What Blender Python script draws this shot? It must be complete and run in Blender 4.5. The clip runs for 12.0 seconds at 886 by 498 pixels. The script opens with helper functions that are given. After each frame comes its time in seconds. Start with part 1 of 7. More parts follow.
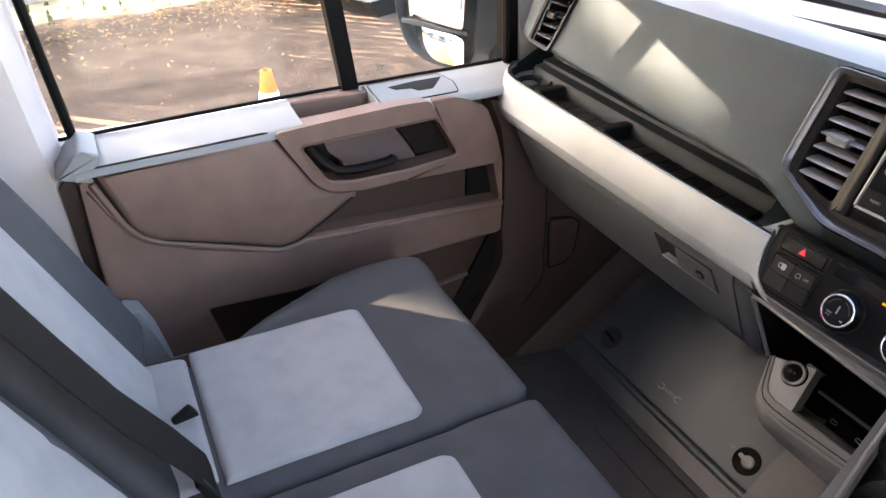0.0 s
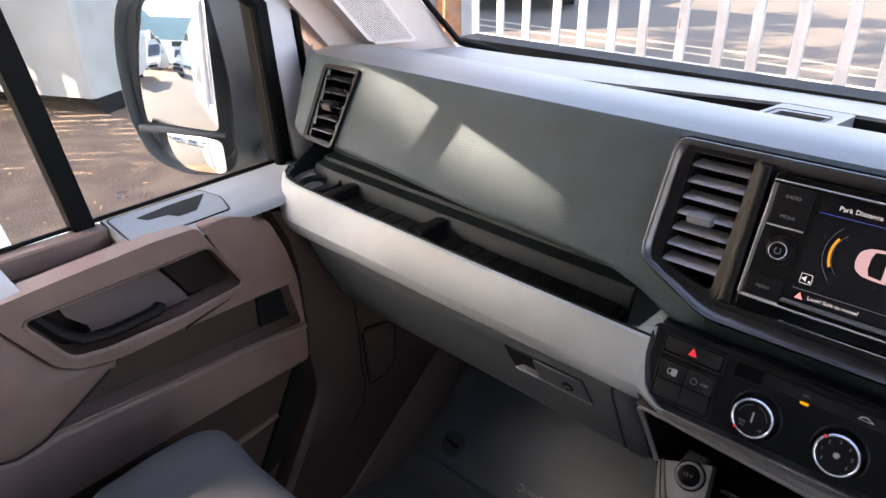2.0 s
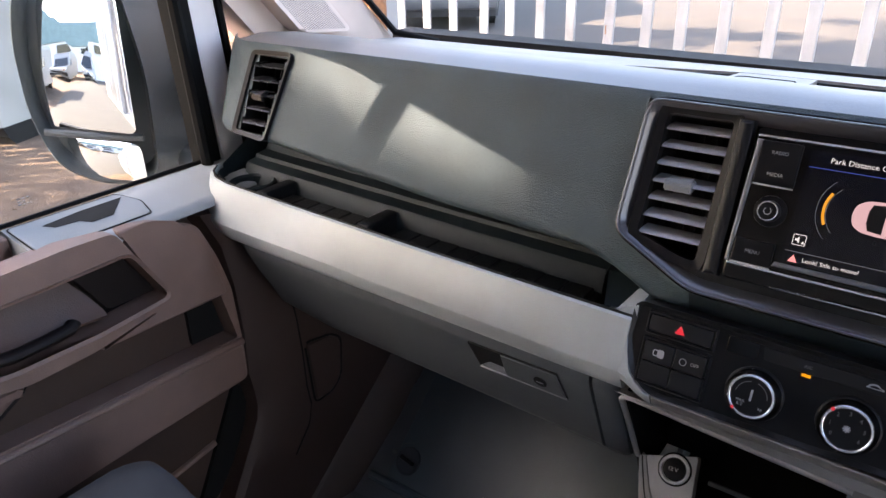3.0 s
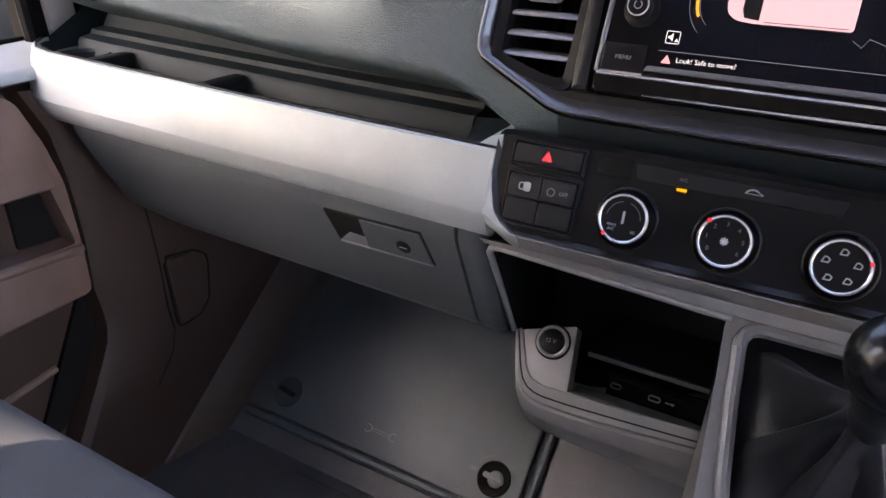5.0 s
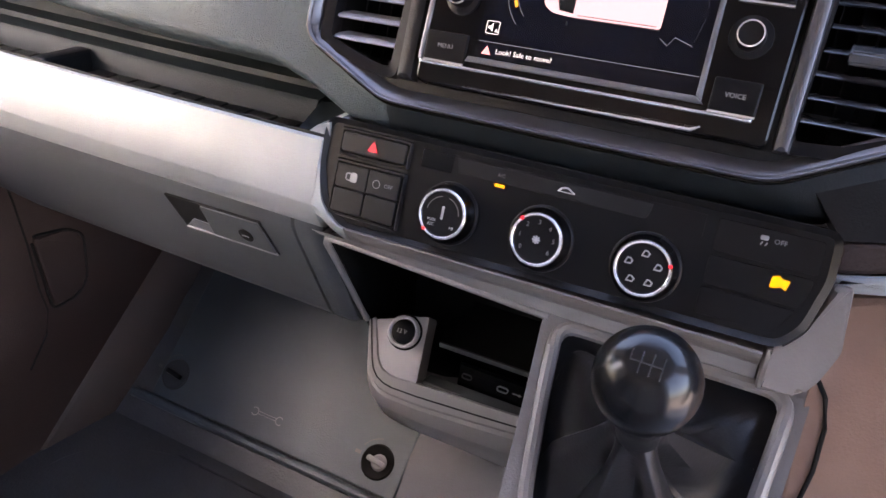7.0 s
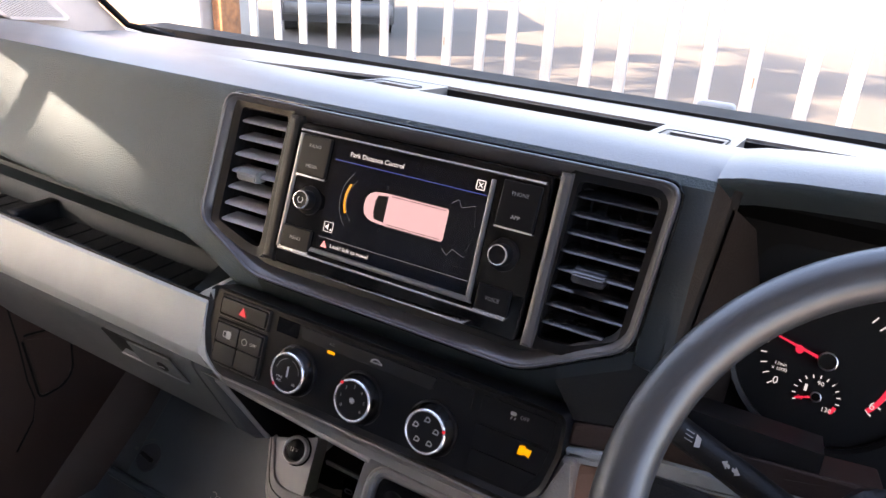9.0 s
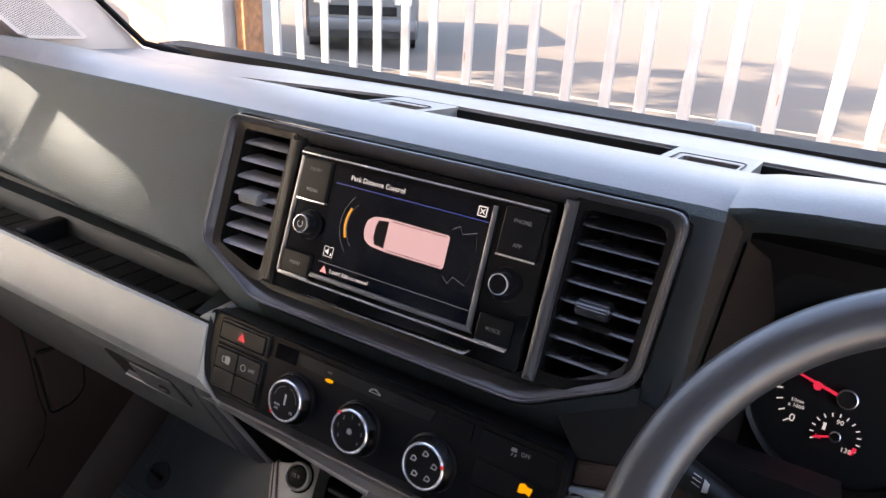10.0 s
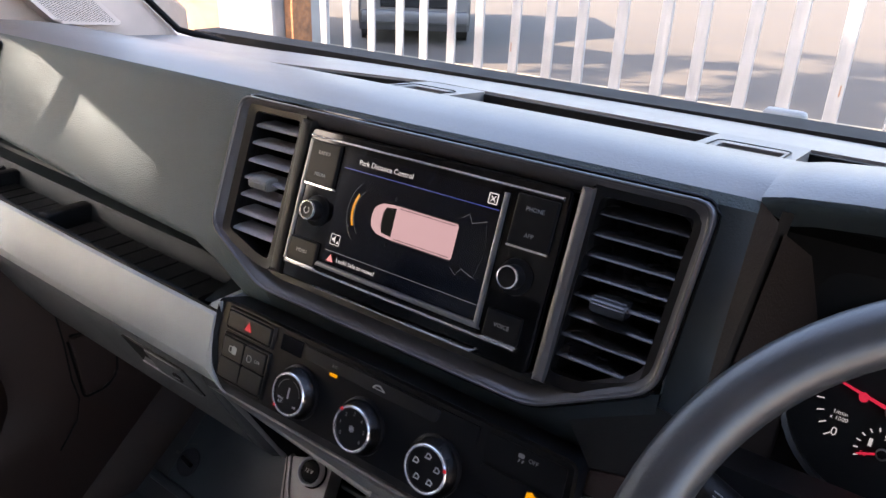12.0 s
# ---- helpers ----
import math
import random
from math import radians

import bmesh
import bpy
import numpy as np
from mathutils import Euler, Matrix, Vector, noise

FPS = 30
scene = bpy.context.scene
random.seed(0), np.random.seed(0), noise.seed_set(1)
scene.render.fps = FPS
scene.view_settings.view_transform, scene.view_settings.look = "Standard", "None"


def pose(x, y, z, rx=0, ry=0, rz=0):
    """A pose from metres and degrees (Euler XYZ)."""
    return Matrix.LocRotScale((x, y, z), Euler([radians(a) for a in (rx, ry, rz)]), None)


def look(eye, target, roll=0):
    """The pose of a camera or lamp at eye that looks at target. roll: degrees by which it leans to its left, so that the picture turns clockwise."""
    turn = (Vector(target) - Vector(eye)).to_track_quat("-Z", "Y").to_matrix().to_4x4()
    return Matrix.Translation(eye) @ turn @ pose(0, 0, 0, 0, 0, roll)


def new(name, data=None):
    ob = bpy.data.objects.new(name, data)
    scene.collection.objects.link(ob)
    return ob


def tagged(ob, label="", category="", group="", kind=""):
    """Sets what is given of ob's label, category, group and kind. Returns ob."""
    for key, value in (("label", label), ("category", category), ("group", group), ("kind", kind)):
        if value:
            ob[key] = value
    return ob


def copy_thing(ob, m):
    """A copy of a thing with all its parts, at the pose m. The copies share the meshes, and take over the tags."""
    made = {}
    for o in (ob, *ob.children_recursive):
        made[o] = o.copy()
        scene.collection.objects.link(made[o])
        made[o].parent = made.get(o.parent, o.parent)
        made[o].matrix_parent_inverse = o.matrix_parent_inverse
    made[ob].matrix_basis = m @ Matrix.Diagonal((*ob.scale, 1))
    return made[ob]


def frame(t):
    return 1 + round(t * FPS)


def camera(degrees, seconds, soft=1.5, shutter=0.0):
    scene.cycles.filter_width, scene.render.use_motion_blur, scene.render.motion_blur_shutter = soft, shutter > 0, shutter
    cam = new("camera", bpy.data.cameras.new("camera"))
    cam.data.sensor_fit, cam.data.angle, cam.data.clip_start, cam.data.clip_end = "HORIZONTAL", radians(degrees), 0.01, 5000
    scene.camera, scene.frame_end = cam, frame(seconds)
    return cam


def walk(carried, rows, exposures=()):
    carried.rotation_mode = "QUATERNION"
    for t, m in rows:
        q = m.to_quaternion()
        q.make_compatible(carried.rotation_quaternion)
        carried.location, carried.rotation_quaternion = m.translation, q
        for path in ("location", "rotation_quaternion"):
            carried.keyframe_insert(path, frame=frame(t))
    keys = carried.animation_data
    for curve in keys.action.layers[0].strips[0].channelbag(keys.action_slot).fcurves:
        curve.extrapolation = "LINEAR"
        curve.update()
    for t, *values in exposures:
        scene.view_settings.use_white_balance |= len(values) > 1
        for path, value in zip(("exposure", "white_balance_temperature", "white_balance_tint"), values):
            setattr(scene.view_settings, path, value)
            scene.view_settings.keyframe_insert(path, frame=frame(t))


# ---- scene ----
cam = camera(64.1, 12.0)
# seconds, eye in metres, turns in degrees
PATH = [
    (0.0, 0.2996, -0.7459, 1.0994, 58.035, -0.248, 63.555),
    (0.5, 0.2668, -0.7309, 1.0986, 59.344, -0.154, 59.244),
    (1.0, 0.2156, -0.7071, 1.0978, 60.788, 0.073, 53.755),
    (1.5, 0.1389, -0.6768, 1.0893, 62.151, 0.392, 47.791),
    (2.0, 0.0725, -0.6470, 1.0722, 63.283, 0.745, 42.756),
    (2.5, 0.0335, -0.6374, 1.0367, 64.154, 1.021, 39.028),
    (3.0, 0.0149, -0.6221, 1.0012, 65.008, 0.934, 36.631),
    (5.0, 0.0522, -0.5646, 0.8356, 63.854, -1.100, 30.177),
    (5.5, 0.0708, -0.5507, 0.8299, 62.914, -1.992, 28.378),
    (6.0, 0.0855, -0.5356, 0.8334, 62.072, -2.680, 27.013),
    (6.5, 0.1003, -0.5151, 0.8304, 61.594, -3.210, 26.383),
    (7.0, 0.1295, -0.4946, 0.8481, 61.611, -3.433, 26.770),
    (7.5, 0.1877, -0.4785, 0.8821, 62.326, -3.462, 27.645),
    (9.5, 0.3247, -0.4699, 1.0157, 66.519, -2.838, 31.346),
    (10.0, 0.3192, -0.4458, 1.0063, 66.796, -2.727, 32.319),
    (10.5, 0.3155, -0.4139, 0.9992, 66.728, -2.598, 33.571),
    (11.0, 0.3123, -0.4030, 0.9956, 66.591, -2.349, 34.865),
    (11.5, 0.3176, -0.4003, 0.9954, 66.430, -2.116, 35.860),
    (12.0, 0.3288, -0.3996, 0.9899, 66.126, -2.035, 36.406),
]
walk(cam, [(t, pose(*p)) for t, *p in PATH], [(0.0, 4.06, 8000, 22), (1.0, 3.76, 7750, 22), (2.0, 3.55, 7350, 23), (3.0, 3.50, 7200, 23), (5.5, 4.26, 7200, 28), (6.5, 4.40, 7400, 31), (7.5, 4.58, 7400, 31), (9.5, 3.58, 7700, 24), (10.25, 3.52, 7550, 24), (12.0, 3.24, 7200, 23)])

# ---- light ----
SUN_AZ, SUN_EL = 42.6, 33.3   # degrees: azimuth from the rear towards the passenger side, height
sd = Vector((-math.sin(radians(SUN_AZ)) * math.cos(radians(SUN_EL)), -math.cos(radians(SUN_AZ)) * math.cos(radians(SUN_EL)), math.sin(radians(SUN_EL))))
world = bpy.data.worlds.new("world")
scene.world = world
world.use_nodes = True
wn = world.node_tree
sky = wn.nodes.new("ShaderNodeTexSky")
sky.sky_type, sky.sun_disc = "NISHITA", False
sky.sun_elevation, sky.sun_rotation = radians(SUN_EL), math.atan2(sd.x, sd.y)
sky.dust_density, sky.ozone_density = 2.0, 1.2
wn.links.new(sky.outputs[0], wn.nodes["Background"].inputs[0])
wn.nodes["Background"].inputs[1].default_value = 0.15
sun = new("sun", bpy.data.lights.new("sun", "SUN"))
sun.data.energy, sun.data.angle, sun.data.color = 3.7, radians(0.5), (1.0, 0.90, 0.75)
sun.matrix_world = look(sd * 30, (0, 0, 0))
EXPOSURE = 3.0
scene.view_settings.exposure = EXPOSURE


# ---- materials ----
def tree_of(name):
    m = bpy.data.materials.new(name)
    m.use_nodes = True
    nt = m.node_tree
    return m, nt, nt.nodes["Principled BSDF"]


def tex(nt, kind, scale, detail=3.0):
    n = nt.nodes.new(kind)
    n.inputs["Scale"].default_value = scale
    if "Detail" in n.inputs:
        n.inputs["Detail"].default_value = detail
    return n


def mat(name, col, rough=0.5, metal=0.0, var=0.25, vscale=18.0, grain=0.0, gscale=400.0, gkind="voronoi", rvar=0.1, spec=0.5, coat=0.0, fine=0.1):
    """Painted, moulded or woven surface: broad stains, fine grain and relief at real size."""
    m, nt, b = tree_of(name)
    co = nt.nodes.new("ShaderNodeTexCoord")
    n1, n2 = tex(nt, "ShaderNodeTexNoise", vscale, 5), tex(nt, "ShaderNodeTexNoise", 650, 2)
    for n in (n1, n2):
        nt.links.new(co.outputs["Object"], n.inputs["Vector"])
    mix = nt.nodes.new("ShaderNodeMix")
    mix.data_type = "RGBA"
    mix.inputs["A"].default_value = (*[c * (1 - var) for c in col], 1)
    mix.inputs["B"].default_value = (*[min(1, c * (1 + var)) for c in col], 1)
    s = nt.nodes.new("ShaderNodeMath")
    s.operation = "MULTIPLY_ADD"
    s.inputs[1].default_value = fine
    s2 = nt.nodes.new("ShaderNodeMapRange")
    s2.inputs[1].default_value, s2.inputs[2].default_value = 0.3, 0.7
    nt.links.new(n1.outputs[0], s2.inputs[0])
    nt.links.new(n2.outputs[0], s.inputs[0])
    nt.links.new(s2.outputs[0], s.inputs[2])
    nt.links.new(s.outputs[0], mix.inputs["Factor"])
    nt.links.new(mix.outputs["Result"], b.inputs["Base Color"])
    r = nt.nodes.new("ShaderNodeMapRange")
    r.inputs[3].default_value, r.inputs[4].default_value = max(0.02, rough - rvar), min(1, rough + rvar)
    nt.links.new(n1.outputs[0], r.inputs[0])
    nt.links.new(r.outputs[0], b.inputs["Roughness"])
    b.inputs["Metallic"].default_value = metal
    b.inputs["Specular IOR Level"].default_value = spec
    b.inputs["Coat Weight"].default_value = coat
    if grain:
        bump = nt.nodes.new("ShaderNodeBump")
        bump.inputs["Strength"].default_value, bump.inputs["Distance"].default_value = grain, 0.6 / gscale
        if gkind == "voronoi":
            g = tex(nt, "ShaderNodeTexVoronoi", gscale)
            g.feature = "SMOOTH_F1"
            out = g.outputs["Distance"]
        elif gkind == "weave":
            g = tex(nt, "ShaderNodeTexWave", gscale)
            g.inputs["Distortion"].default_value = 1.5
            g.bands_direction = "DIAGONAL"
            out = g.outputs["Fac"]
        else:
            g = tex(nt, "ShaderNodeTexNoise", gscale, 4)
            out = g.outputs[0]
        nt.links.new(co.outputs["Object"], g.inputs["Vector"])
        nt.links.new(out, bump.inputs["Height"])
        nt.links.new(bump.outputs[0], b.inputs["Normal"])
    return m


def lit(name, col, power):
    m, nt, b = tree_of(name)
    b.inputs["Base Color"].default_value = (0, 0, 0, 1)
    b.inputs["Emission Color"].default_value = (*col, 1)
    b.inputs["Emission Strength"].default_value = power * 2.0 ** -EXPOSURE
    return m


def glass(name, tint=(0.93, 0.97, 0.95)):
    """Thin pane: mostly clear, with a pane's gloss."""
    m, nt, b = tree_of(name)
    out = nt.nodes["Material Output"]
    tr, gl, mx, lw, pw, ad = (nt.nodes.new("ShaderNode" + k) for k in ("BsdfTransparent", "BsdfGlossy", "MixShader", "LayerWeight", "Math", "Math"))
    lw.inputs[0].default_value = 0.5
    pw.operation, ad.operation = "POWER", "MULTIPLY_ADD"
    pw.inputs[1].default_value = 5.0
    ad.inputs[1].default_value, ad.inputs[2].default_value = 0.7, 0.035
    nt.links.new(lw.outputs["Facing"], pw.inputs[0])
    nt.links.new(pw.outputs[0], ad.inputs[0])
    tr.inputs[0].default_value = (*tint, 1)
    gl.inputs["Roughness"].default_value = 0.02
    nt.links.new(ad.outputs[0], mx.inputs[0])
    nt.links.new(tr.outputs[0], mx.inputs[1])
    nt.links.new(gl.outputs[0], mx.inputs[2])
    nt.links.new(mx.outputs[0], out.inputs["Surface"])
    return m


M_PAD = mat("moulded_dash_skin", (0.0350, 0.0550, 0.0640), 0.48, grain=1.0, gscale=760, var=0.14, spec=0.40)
# pad skin for the upward faces, sky sheen put into a lighter colour
M_PADTOP = mat("sheen_lightened_dash_top", (0.128, 0.117, 0.109), 0.42, grain=0.16, gscale=560, var=0.10, spec=0.75)
M_DARK = mat("dark_plastic", (0.007, 0.0074, 0.0084), 0.38, grain=0.25, gscale=700, var=0.15, spec=0.25)
M_GREYP = mat("grey_plastic", (0.058, 0.066, 0.070), 0.5, grain=0.3, gscale=600, var=0.12)
M_SILVER = mat("silver_trim", (0.295, 0.318, 0.322), 0.52, metal=0.10, grain=0.14, gscale=520, var=0.13, vscale=9, rvar=0.10)
M_TRAY = mat("charcoal_tray_plastic", (0.0065, 0.0120, 0.0155), 0.58, grain=0.2, gscale=600, var=0.15, spec=0.2)
M_PADLOW = mat("darker_charcoal_skin", (0.0115, 0.0165, 0.0195), 0.50, grain=0.25, gscale=700, var=0.15, spec=0.3)
M_PLATED = mat("bright_plated_ring", (0.70, 0.70, 0.69), 0.28, metal=0.35, var=0.05)
M_CUBBY = mat("grey_satin_console", (0.28, 0.272, 0.262), 0.34, metal=0.3, grain=0.2, gscale=480, var=0.08)
M_KEY = mat("charcoal_button", (0.0075, 0.008, 0.0092), 0.40, grain=0.1, gscale=900, var=0.15, spec=0.24)
M_SKIRT = mat("dark_chrome_skirt", (0.075, 0.072, 0.073), 0.24, metal=1.0, var=0.1)
M_SLOPE = mat("pale_accent_plastic", (0.17, 0.175, 0.18), 0.45, var=0.12)
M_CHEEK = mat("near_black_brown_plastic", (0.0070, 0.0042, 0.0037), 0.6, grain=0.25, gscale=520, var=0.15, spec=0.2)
M_SWITCH = mat("grey_switch_plastic", (0.150, 0.168, 0.178), 0.45, grain=0.2, gscale=520, var=0.08)
# brown with the warm light on the knee panel put into it
M_LOWB = mat("warm_lit_brown_plastic", (0.21, 0.125, 0.092), 0.5, grain=0.25, gscale=500, var=0.1)
M_BAND = mat("warm_grey_band", (0.160, 0.150, 0.143), 0.36, grain=0.2, gscale=500, var=0.08)
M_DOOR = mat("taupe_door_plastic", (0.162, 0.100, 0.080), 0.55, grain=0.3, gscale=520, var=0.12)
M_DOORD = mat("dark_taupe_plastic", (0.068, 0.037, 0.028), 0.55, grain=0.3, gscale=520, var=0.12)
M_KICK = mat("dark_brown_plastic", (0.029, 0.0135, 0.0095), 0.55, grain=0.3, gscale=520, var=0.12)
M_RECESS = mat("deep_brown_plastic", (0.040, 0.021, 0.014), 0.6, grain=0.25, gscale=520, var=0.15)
M_SILL = mat("pale_grey_sill_plastic", (0.235, 0.25, 0.255), 0.48, grain=0.2, gscale=520, var=0.06)
M_GLOSS = mat("gloss_black", (0.003, 0.003, 0.0035), 0.07, var=0.1, rvar=0.03, spec=0.22)
M_BTN = mat("button_black", (0.006, 0.006, 0.007), 0.36, var=0.15, rvar=0.05, spec=0.15)
M_CHROME = mat("chrome", (0.80, 0.80, 0.81), 0.20, metal=0.8, var=0.04, rvar=0.05)
M_SATIN = mat("satin_metal", (0.48, 0.48, 0.49), 0.28, metal=1.0, var=0.05)
M_KNOB = mat("satin_black_knob", (0.0055, 0.0055, 0.006), 0.20, var=0.2, rvar=0.06, spec=0.30)
M_SOCK = mat("pale_satin_facet", (0.42, 0.41, 0.40), 0.4, metal=0.2, var=0.06)
M_SATIND = mat("dull_satin_metal", (0.20, 0.20, 0.21), 0.35, metal=0.7, var=0.05)
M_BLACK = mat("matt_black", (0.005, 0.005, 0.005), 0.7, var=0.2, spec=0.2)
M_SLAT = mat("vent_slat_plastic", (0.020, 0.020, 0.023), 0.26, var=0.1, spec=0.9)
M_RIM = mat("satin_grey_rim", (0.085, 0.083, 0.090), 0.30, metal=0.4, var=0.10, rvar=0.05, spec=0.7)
# lit copy of the slat plastic, reflected sky put into its colour
M_SLATL = mat("sky_lit_vent_slat", (0.27, 0.27, 0.295), 0.32, var=0.1)
M_FABL = mat("pale_grey_seat_cloth", (0.245, 0.248, 0.258), 0.92, grain=0.5, gscale=750, gkind="noise", var=0.10, vscale=22, spec=0.2, fine=0.35)
M_FABD = mat("charcoal_seat_cloth", (0.046, 0.049, 0.053), 0.88, grain=0.5, gscale=750, gkind="noise", var=0.15, vscale=18, spec=0.25, fine=0.3)
M_BELT = mat("belt_webbing", (0.009, 0.008, 0.008), 0.8, spec=0.2, grain=0.6, gscale=800, gkind="weave", var=0.2)
M_MAT = mat("rubber_floor", (0.080, 0.086, 0.092), 0.42, spec=0.8, grain=0.4, gscale=250, gkind="noise", var=0.25, vscale=8)
M_HATCH = mat("hatch_plastic", (0.078, 0.104, 0.120), 0.38, spec=0.6, grain=0.3, gscale=500, var=0.15, vscale=7)
M_LEATHER = mat("gaiter_leather", (0.010, 0.010, 0.011), 0.32, grain=0.06, gscale=350, var=0.2)
M_WHEEL = mat("wheel_leather", (0.026, 0.028, 0.031), 0.36, grain=0.10, gscale=700, var=0.1, spec=0.8)
M_WHITE = mat("white_bodywork", (0.78, 0.78, 0.77), 0.25, var=0.04, coat=0.4, vscale=3)
M_VANW = mat("dusty_white_paint", (0.36, 0.355, 0.34), 0.4, var=0.08, coat=0.2, vscale=2)
M_VAND = mat("dusty_pale_paint", (0.25, 0.245, 0.225), 0.5, var=0.15, vscale=2)
M_GALV = mat("white_painted_steel", (0.245, 0.235, 0.23), 0.5, var=0.12, vscale=9)
M_RUST = mat("rust", (0.22, 0.09, 0.035), 0.85, var=0.4, vscale=30)
M_LINING = mat("pale_headlining", (0.50, 0.46, 0.435), 0.8, grain=0.2, gscale=500, gkind="noise", var=0.05)
M_PILLAR = mat("pale_pillar_plastic", (0.70, 0.55, 0.475), 0.55, grain=0.2, gscale=520, var=0.05)
M_PILLARB = mat("off_white_pillar_plastic", (0.56, 0.53, 0.53), 0.55, grain=0.2, gscale=520, var=0.05)
M_RUBBER = mat("black_rubber", (0.004, 0.004, 0.004), 0.65, var=0.2, spec=0.08)
M_MIRROR = mat("mirror_glass", (0.62, 0.64, 0.65), 0.015, metal=1.0, var=0.01, rvar=0.0)
M_MCASE = mat("mirror_case_plastic", (0.034, 0.044, 0.050), 0.42, grain=0.3, gscale=450, var=0.12)
M_ORANGE = mat("orange_plastic", (0.85, 0.20, 0.03), 0.5, var=0.1)
M_CONEW = mat("reflective_white_sleeve", (0.82, 0.82, 0.80), 0.5, var=0.05)
M_GREYC = mat("pale_grey_cap", (0.32, 0.33, 0.34), 0.45, var=0.06)
M_CREAM = mat("cream_weathered_steel", (0.50, 0.45, 0.33), 0.6, var=0.22, vscale=5)
M_CONC = mat("concrete", (0.33, 0.30, 0.26), 0.9, var=0.3, vscale=5, grain=0.4, gscale=120, gkind="noise")
M_TAN = mat("sandy_render", (0.19, 0.115, 0.072), 0.9, var=0.25, vscale=2.5, grain=0.3, gscale=60, gkind="noise")
M_TEAL = mat("teal_cladding", (0.20, 0.31, 0.32), 0.5, var=0.1, vscale=2)
M_TYRE = mat("tyre", (0.02, 0.02, 0.02), 0.8, var=0.2)
M_WINDARK = mat("dark_vehicle_glass", (0.02, 0.025, 0.03), 0.06, var=0.1, rvar=0.02, spec=0.8)
M_LEAF = mat("leaf", (0.075, 0.12, 0.03), 0.6, var=0.45, vscale=3)
M_BARK = mat("bark", (0.10, 0.075, 0.055), 0.9, var=0.4, vscale=12)
M_DRYLEAF = mat("dry_leaf", (0.36, 0.20, 0.09), 0.8, var=0.5, vscale=6)
M_PINK = lit("screen_van_white", (1.0, 0.66, 0.70), 0.50)
M_SCRTXT = lit("screen_text", (0.95, 0.95, 0.95), 0.62)
M_SCRDIM = lit("screen_line", (0.25, 0.28, 0.32), 0.35)
M_SCRBLUE = lit("screen_blue", (0.05, 0.09, 0.45), 0.5)
M_SCRORG = lit("screen_orange", (1.0, 0.42, 0.03), 0.65)
M_SCRRED = lit("screen_red", (1.0, 0.35, 0.35), 0.8)
M_SCR = mat("display_glass", (0.002, 0.003, 0.007), 0.10, var=0.1, rvar=0.02, spec=0.3)
M_AMBER = lit("amber_light", (1.0, 0.42, 0.0), 0.7)
M_REDL = lit("red_light", (1.0, 0.04, 0.06), 0.55)
M_PRINT = mat("pale_print", (0.40, 0.40, 0.40), 0.5, var=0.05)
M_PRINTF = mat("faint_print", (0.035, 0.035, 0.035), 0.4, var=0.05)
M_PRINTM = mat("grey_print", (0.27, 0.27, 0.27), 0.5, var=0.05)
M_PRINTD = mat("dim_print", (0.16, 0.16, 0.16), 0.5, var=0.05)
M_GLASS = glass("clear_pane")
M_DIALW = lit("gauge_white", (0.9, 0.92, 0.95), 0.5)
M_DIALR = lit("gauge_red", (0.9, 0.03, 0.08), 0.6)


def ground_mat():
    """Dry earth with pale dust and litter on the yard side, asphalt on the road side."""
    m, nt, b = tree_of("yard_ground")
    co = nt.nodes.new("ShaderNodeTexCoord")
    big, mid, small = tex(nt, "ShaderNodeTexNoise", 0.55, 6), tex(nt, "ShaderNodeTexNoise", 3.5, 6), tex(nt, "ShaderNodeTexNoise", 60, 4)
    for n in (big, mid, small):
        nt.links.new(co.outputs["Object"], n.inputs["Vector"])
    ra = nt.nodes.new("ShaderNodeValToRGB")
    e = ra.color_ramp.elements
    e[0].position, e[0].color = 0.30, (0.043, 0.025, 0.0155, 1)
    e[1].position, e[1].color = 0.72, (0.235, 0.148, 0.086, 1)
    k = e.new(0.5)
    k.color = (0.117, 0.072, 0.043, 1)
    add = nt.nodes.new("ShaderNodeMath")
    add.operation = "MULTIPLY_ADD"
    add.inputs[1].default_value = 0.55
    sc = nt.nodes.new("ShaderNodeMath")
    sc.operation = "MULTIPLY"
    sc.inputs[1].default_value = 0.45
    nt.links.new(mid.outputs[0], sc.inputs[0])
    nt.links.new(big.outputs[0], add.inputs[0])
    nt.links.new(sc.outputs[0], add.inputs[2])
    nt.links.new(add.outputs[0], ra.inputs[0])
    mx = nt.nodes.new("ShaderNodeMix")
    mx.data_type, mx.blend_type = "RGBA", "OVERLAY"
    mx.inputs["Factor"].default_value = 0.5
    nt.links.new(ra.outputs[0], mx.inputs["A"])
    nt.links.new(small.outputs[0], mx.inputs["B"])
    nt.links.new(mx.outputs["Result"], b.inputs["Base Color"])
    b.inputs["Roughness"].default_value = 0.95
    bump = nt.nodes.new("ShaderNodeBump")
    bump.inputs["Strength"].default_value, bump.inputs["Distance"].default_value = 0.6, 0.03
    nt.links.new(small.outputs[0], bump.inputs["Height"])
    nt.links.new(bump.outputs[0], b.inputs["Normal"])
    return m


M_GROUND = ground_mat()
M_ASPHALT = mat("worn_asphalt", (0.053, 0.0415, 0.032), 0.9, var=0.2, vscale=1.2, grain=0.4, gscale=150, gkind="noise")
# pale so that the unseen driver-side ground throws light into the cab
M_YARD = mat("unseen_bounce_concrete", (0.40, 0.365, 0.32), 0.9, var=0.18, vscale=1.0, grain=0.4, gscale=150, gkind="noise")
M_ASPHYARD = mat("worn_asphalt_yard", (0.043, 0.040, 0.037), 0.9, var=0.2, vscale=1.0, grain=0.4, gscale=150, gkind="noise")
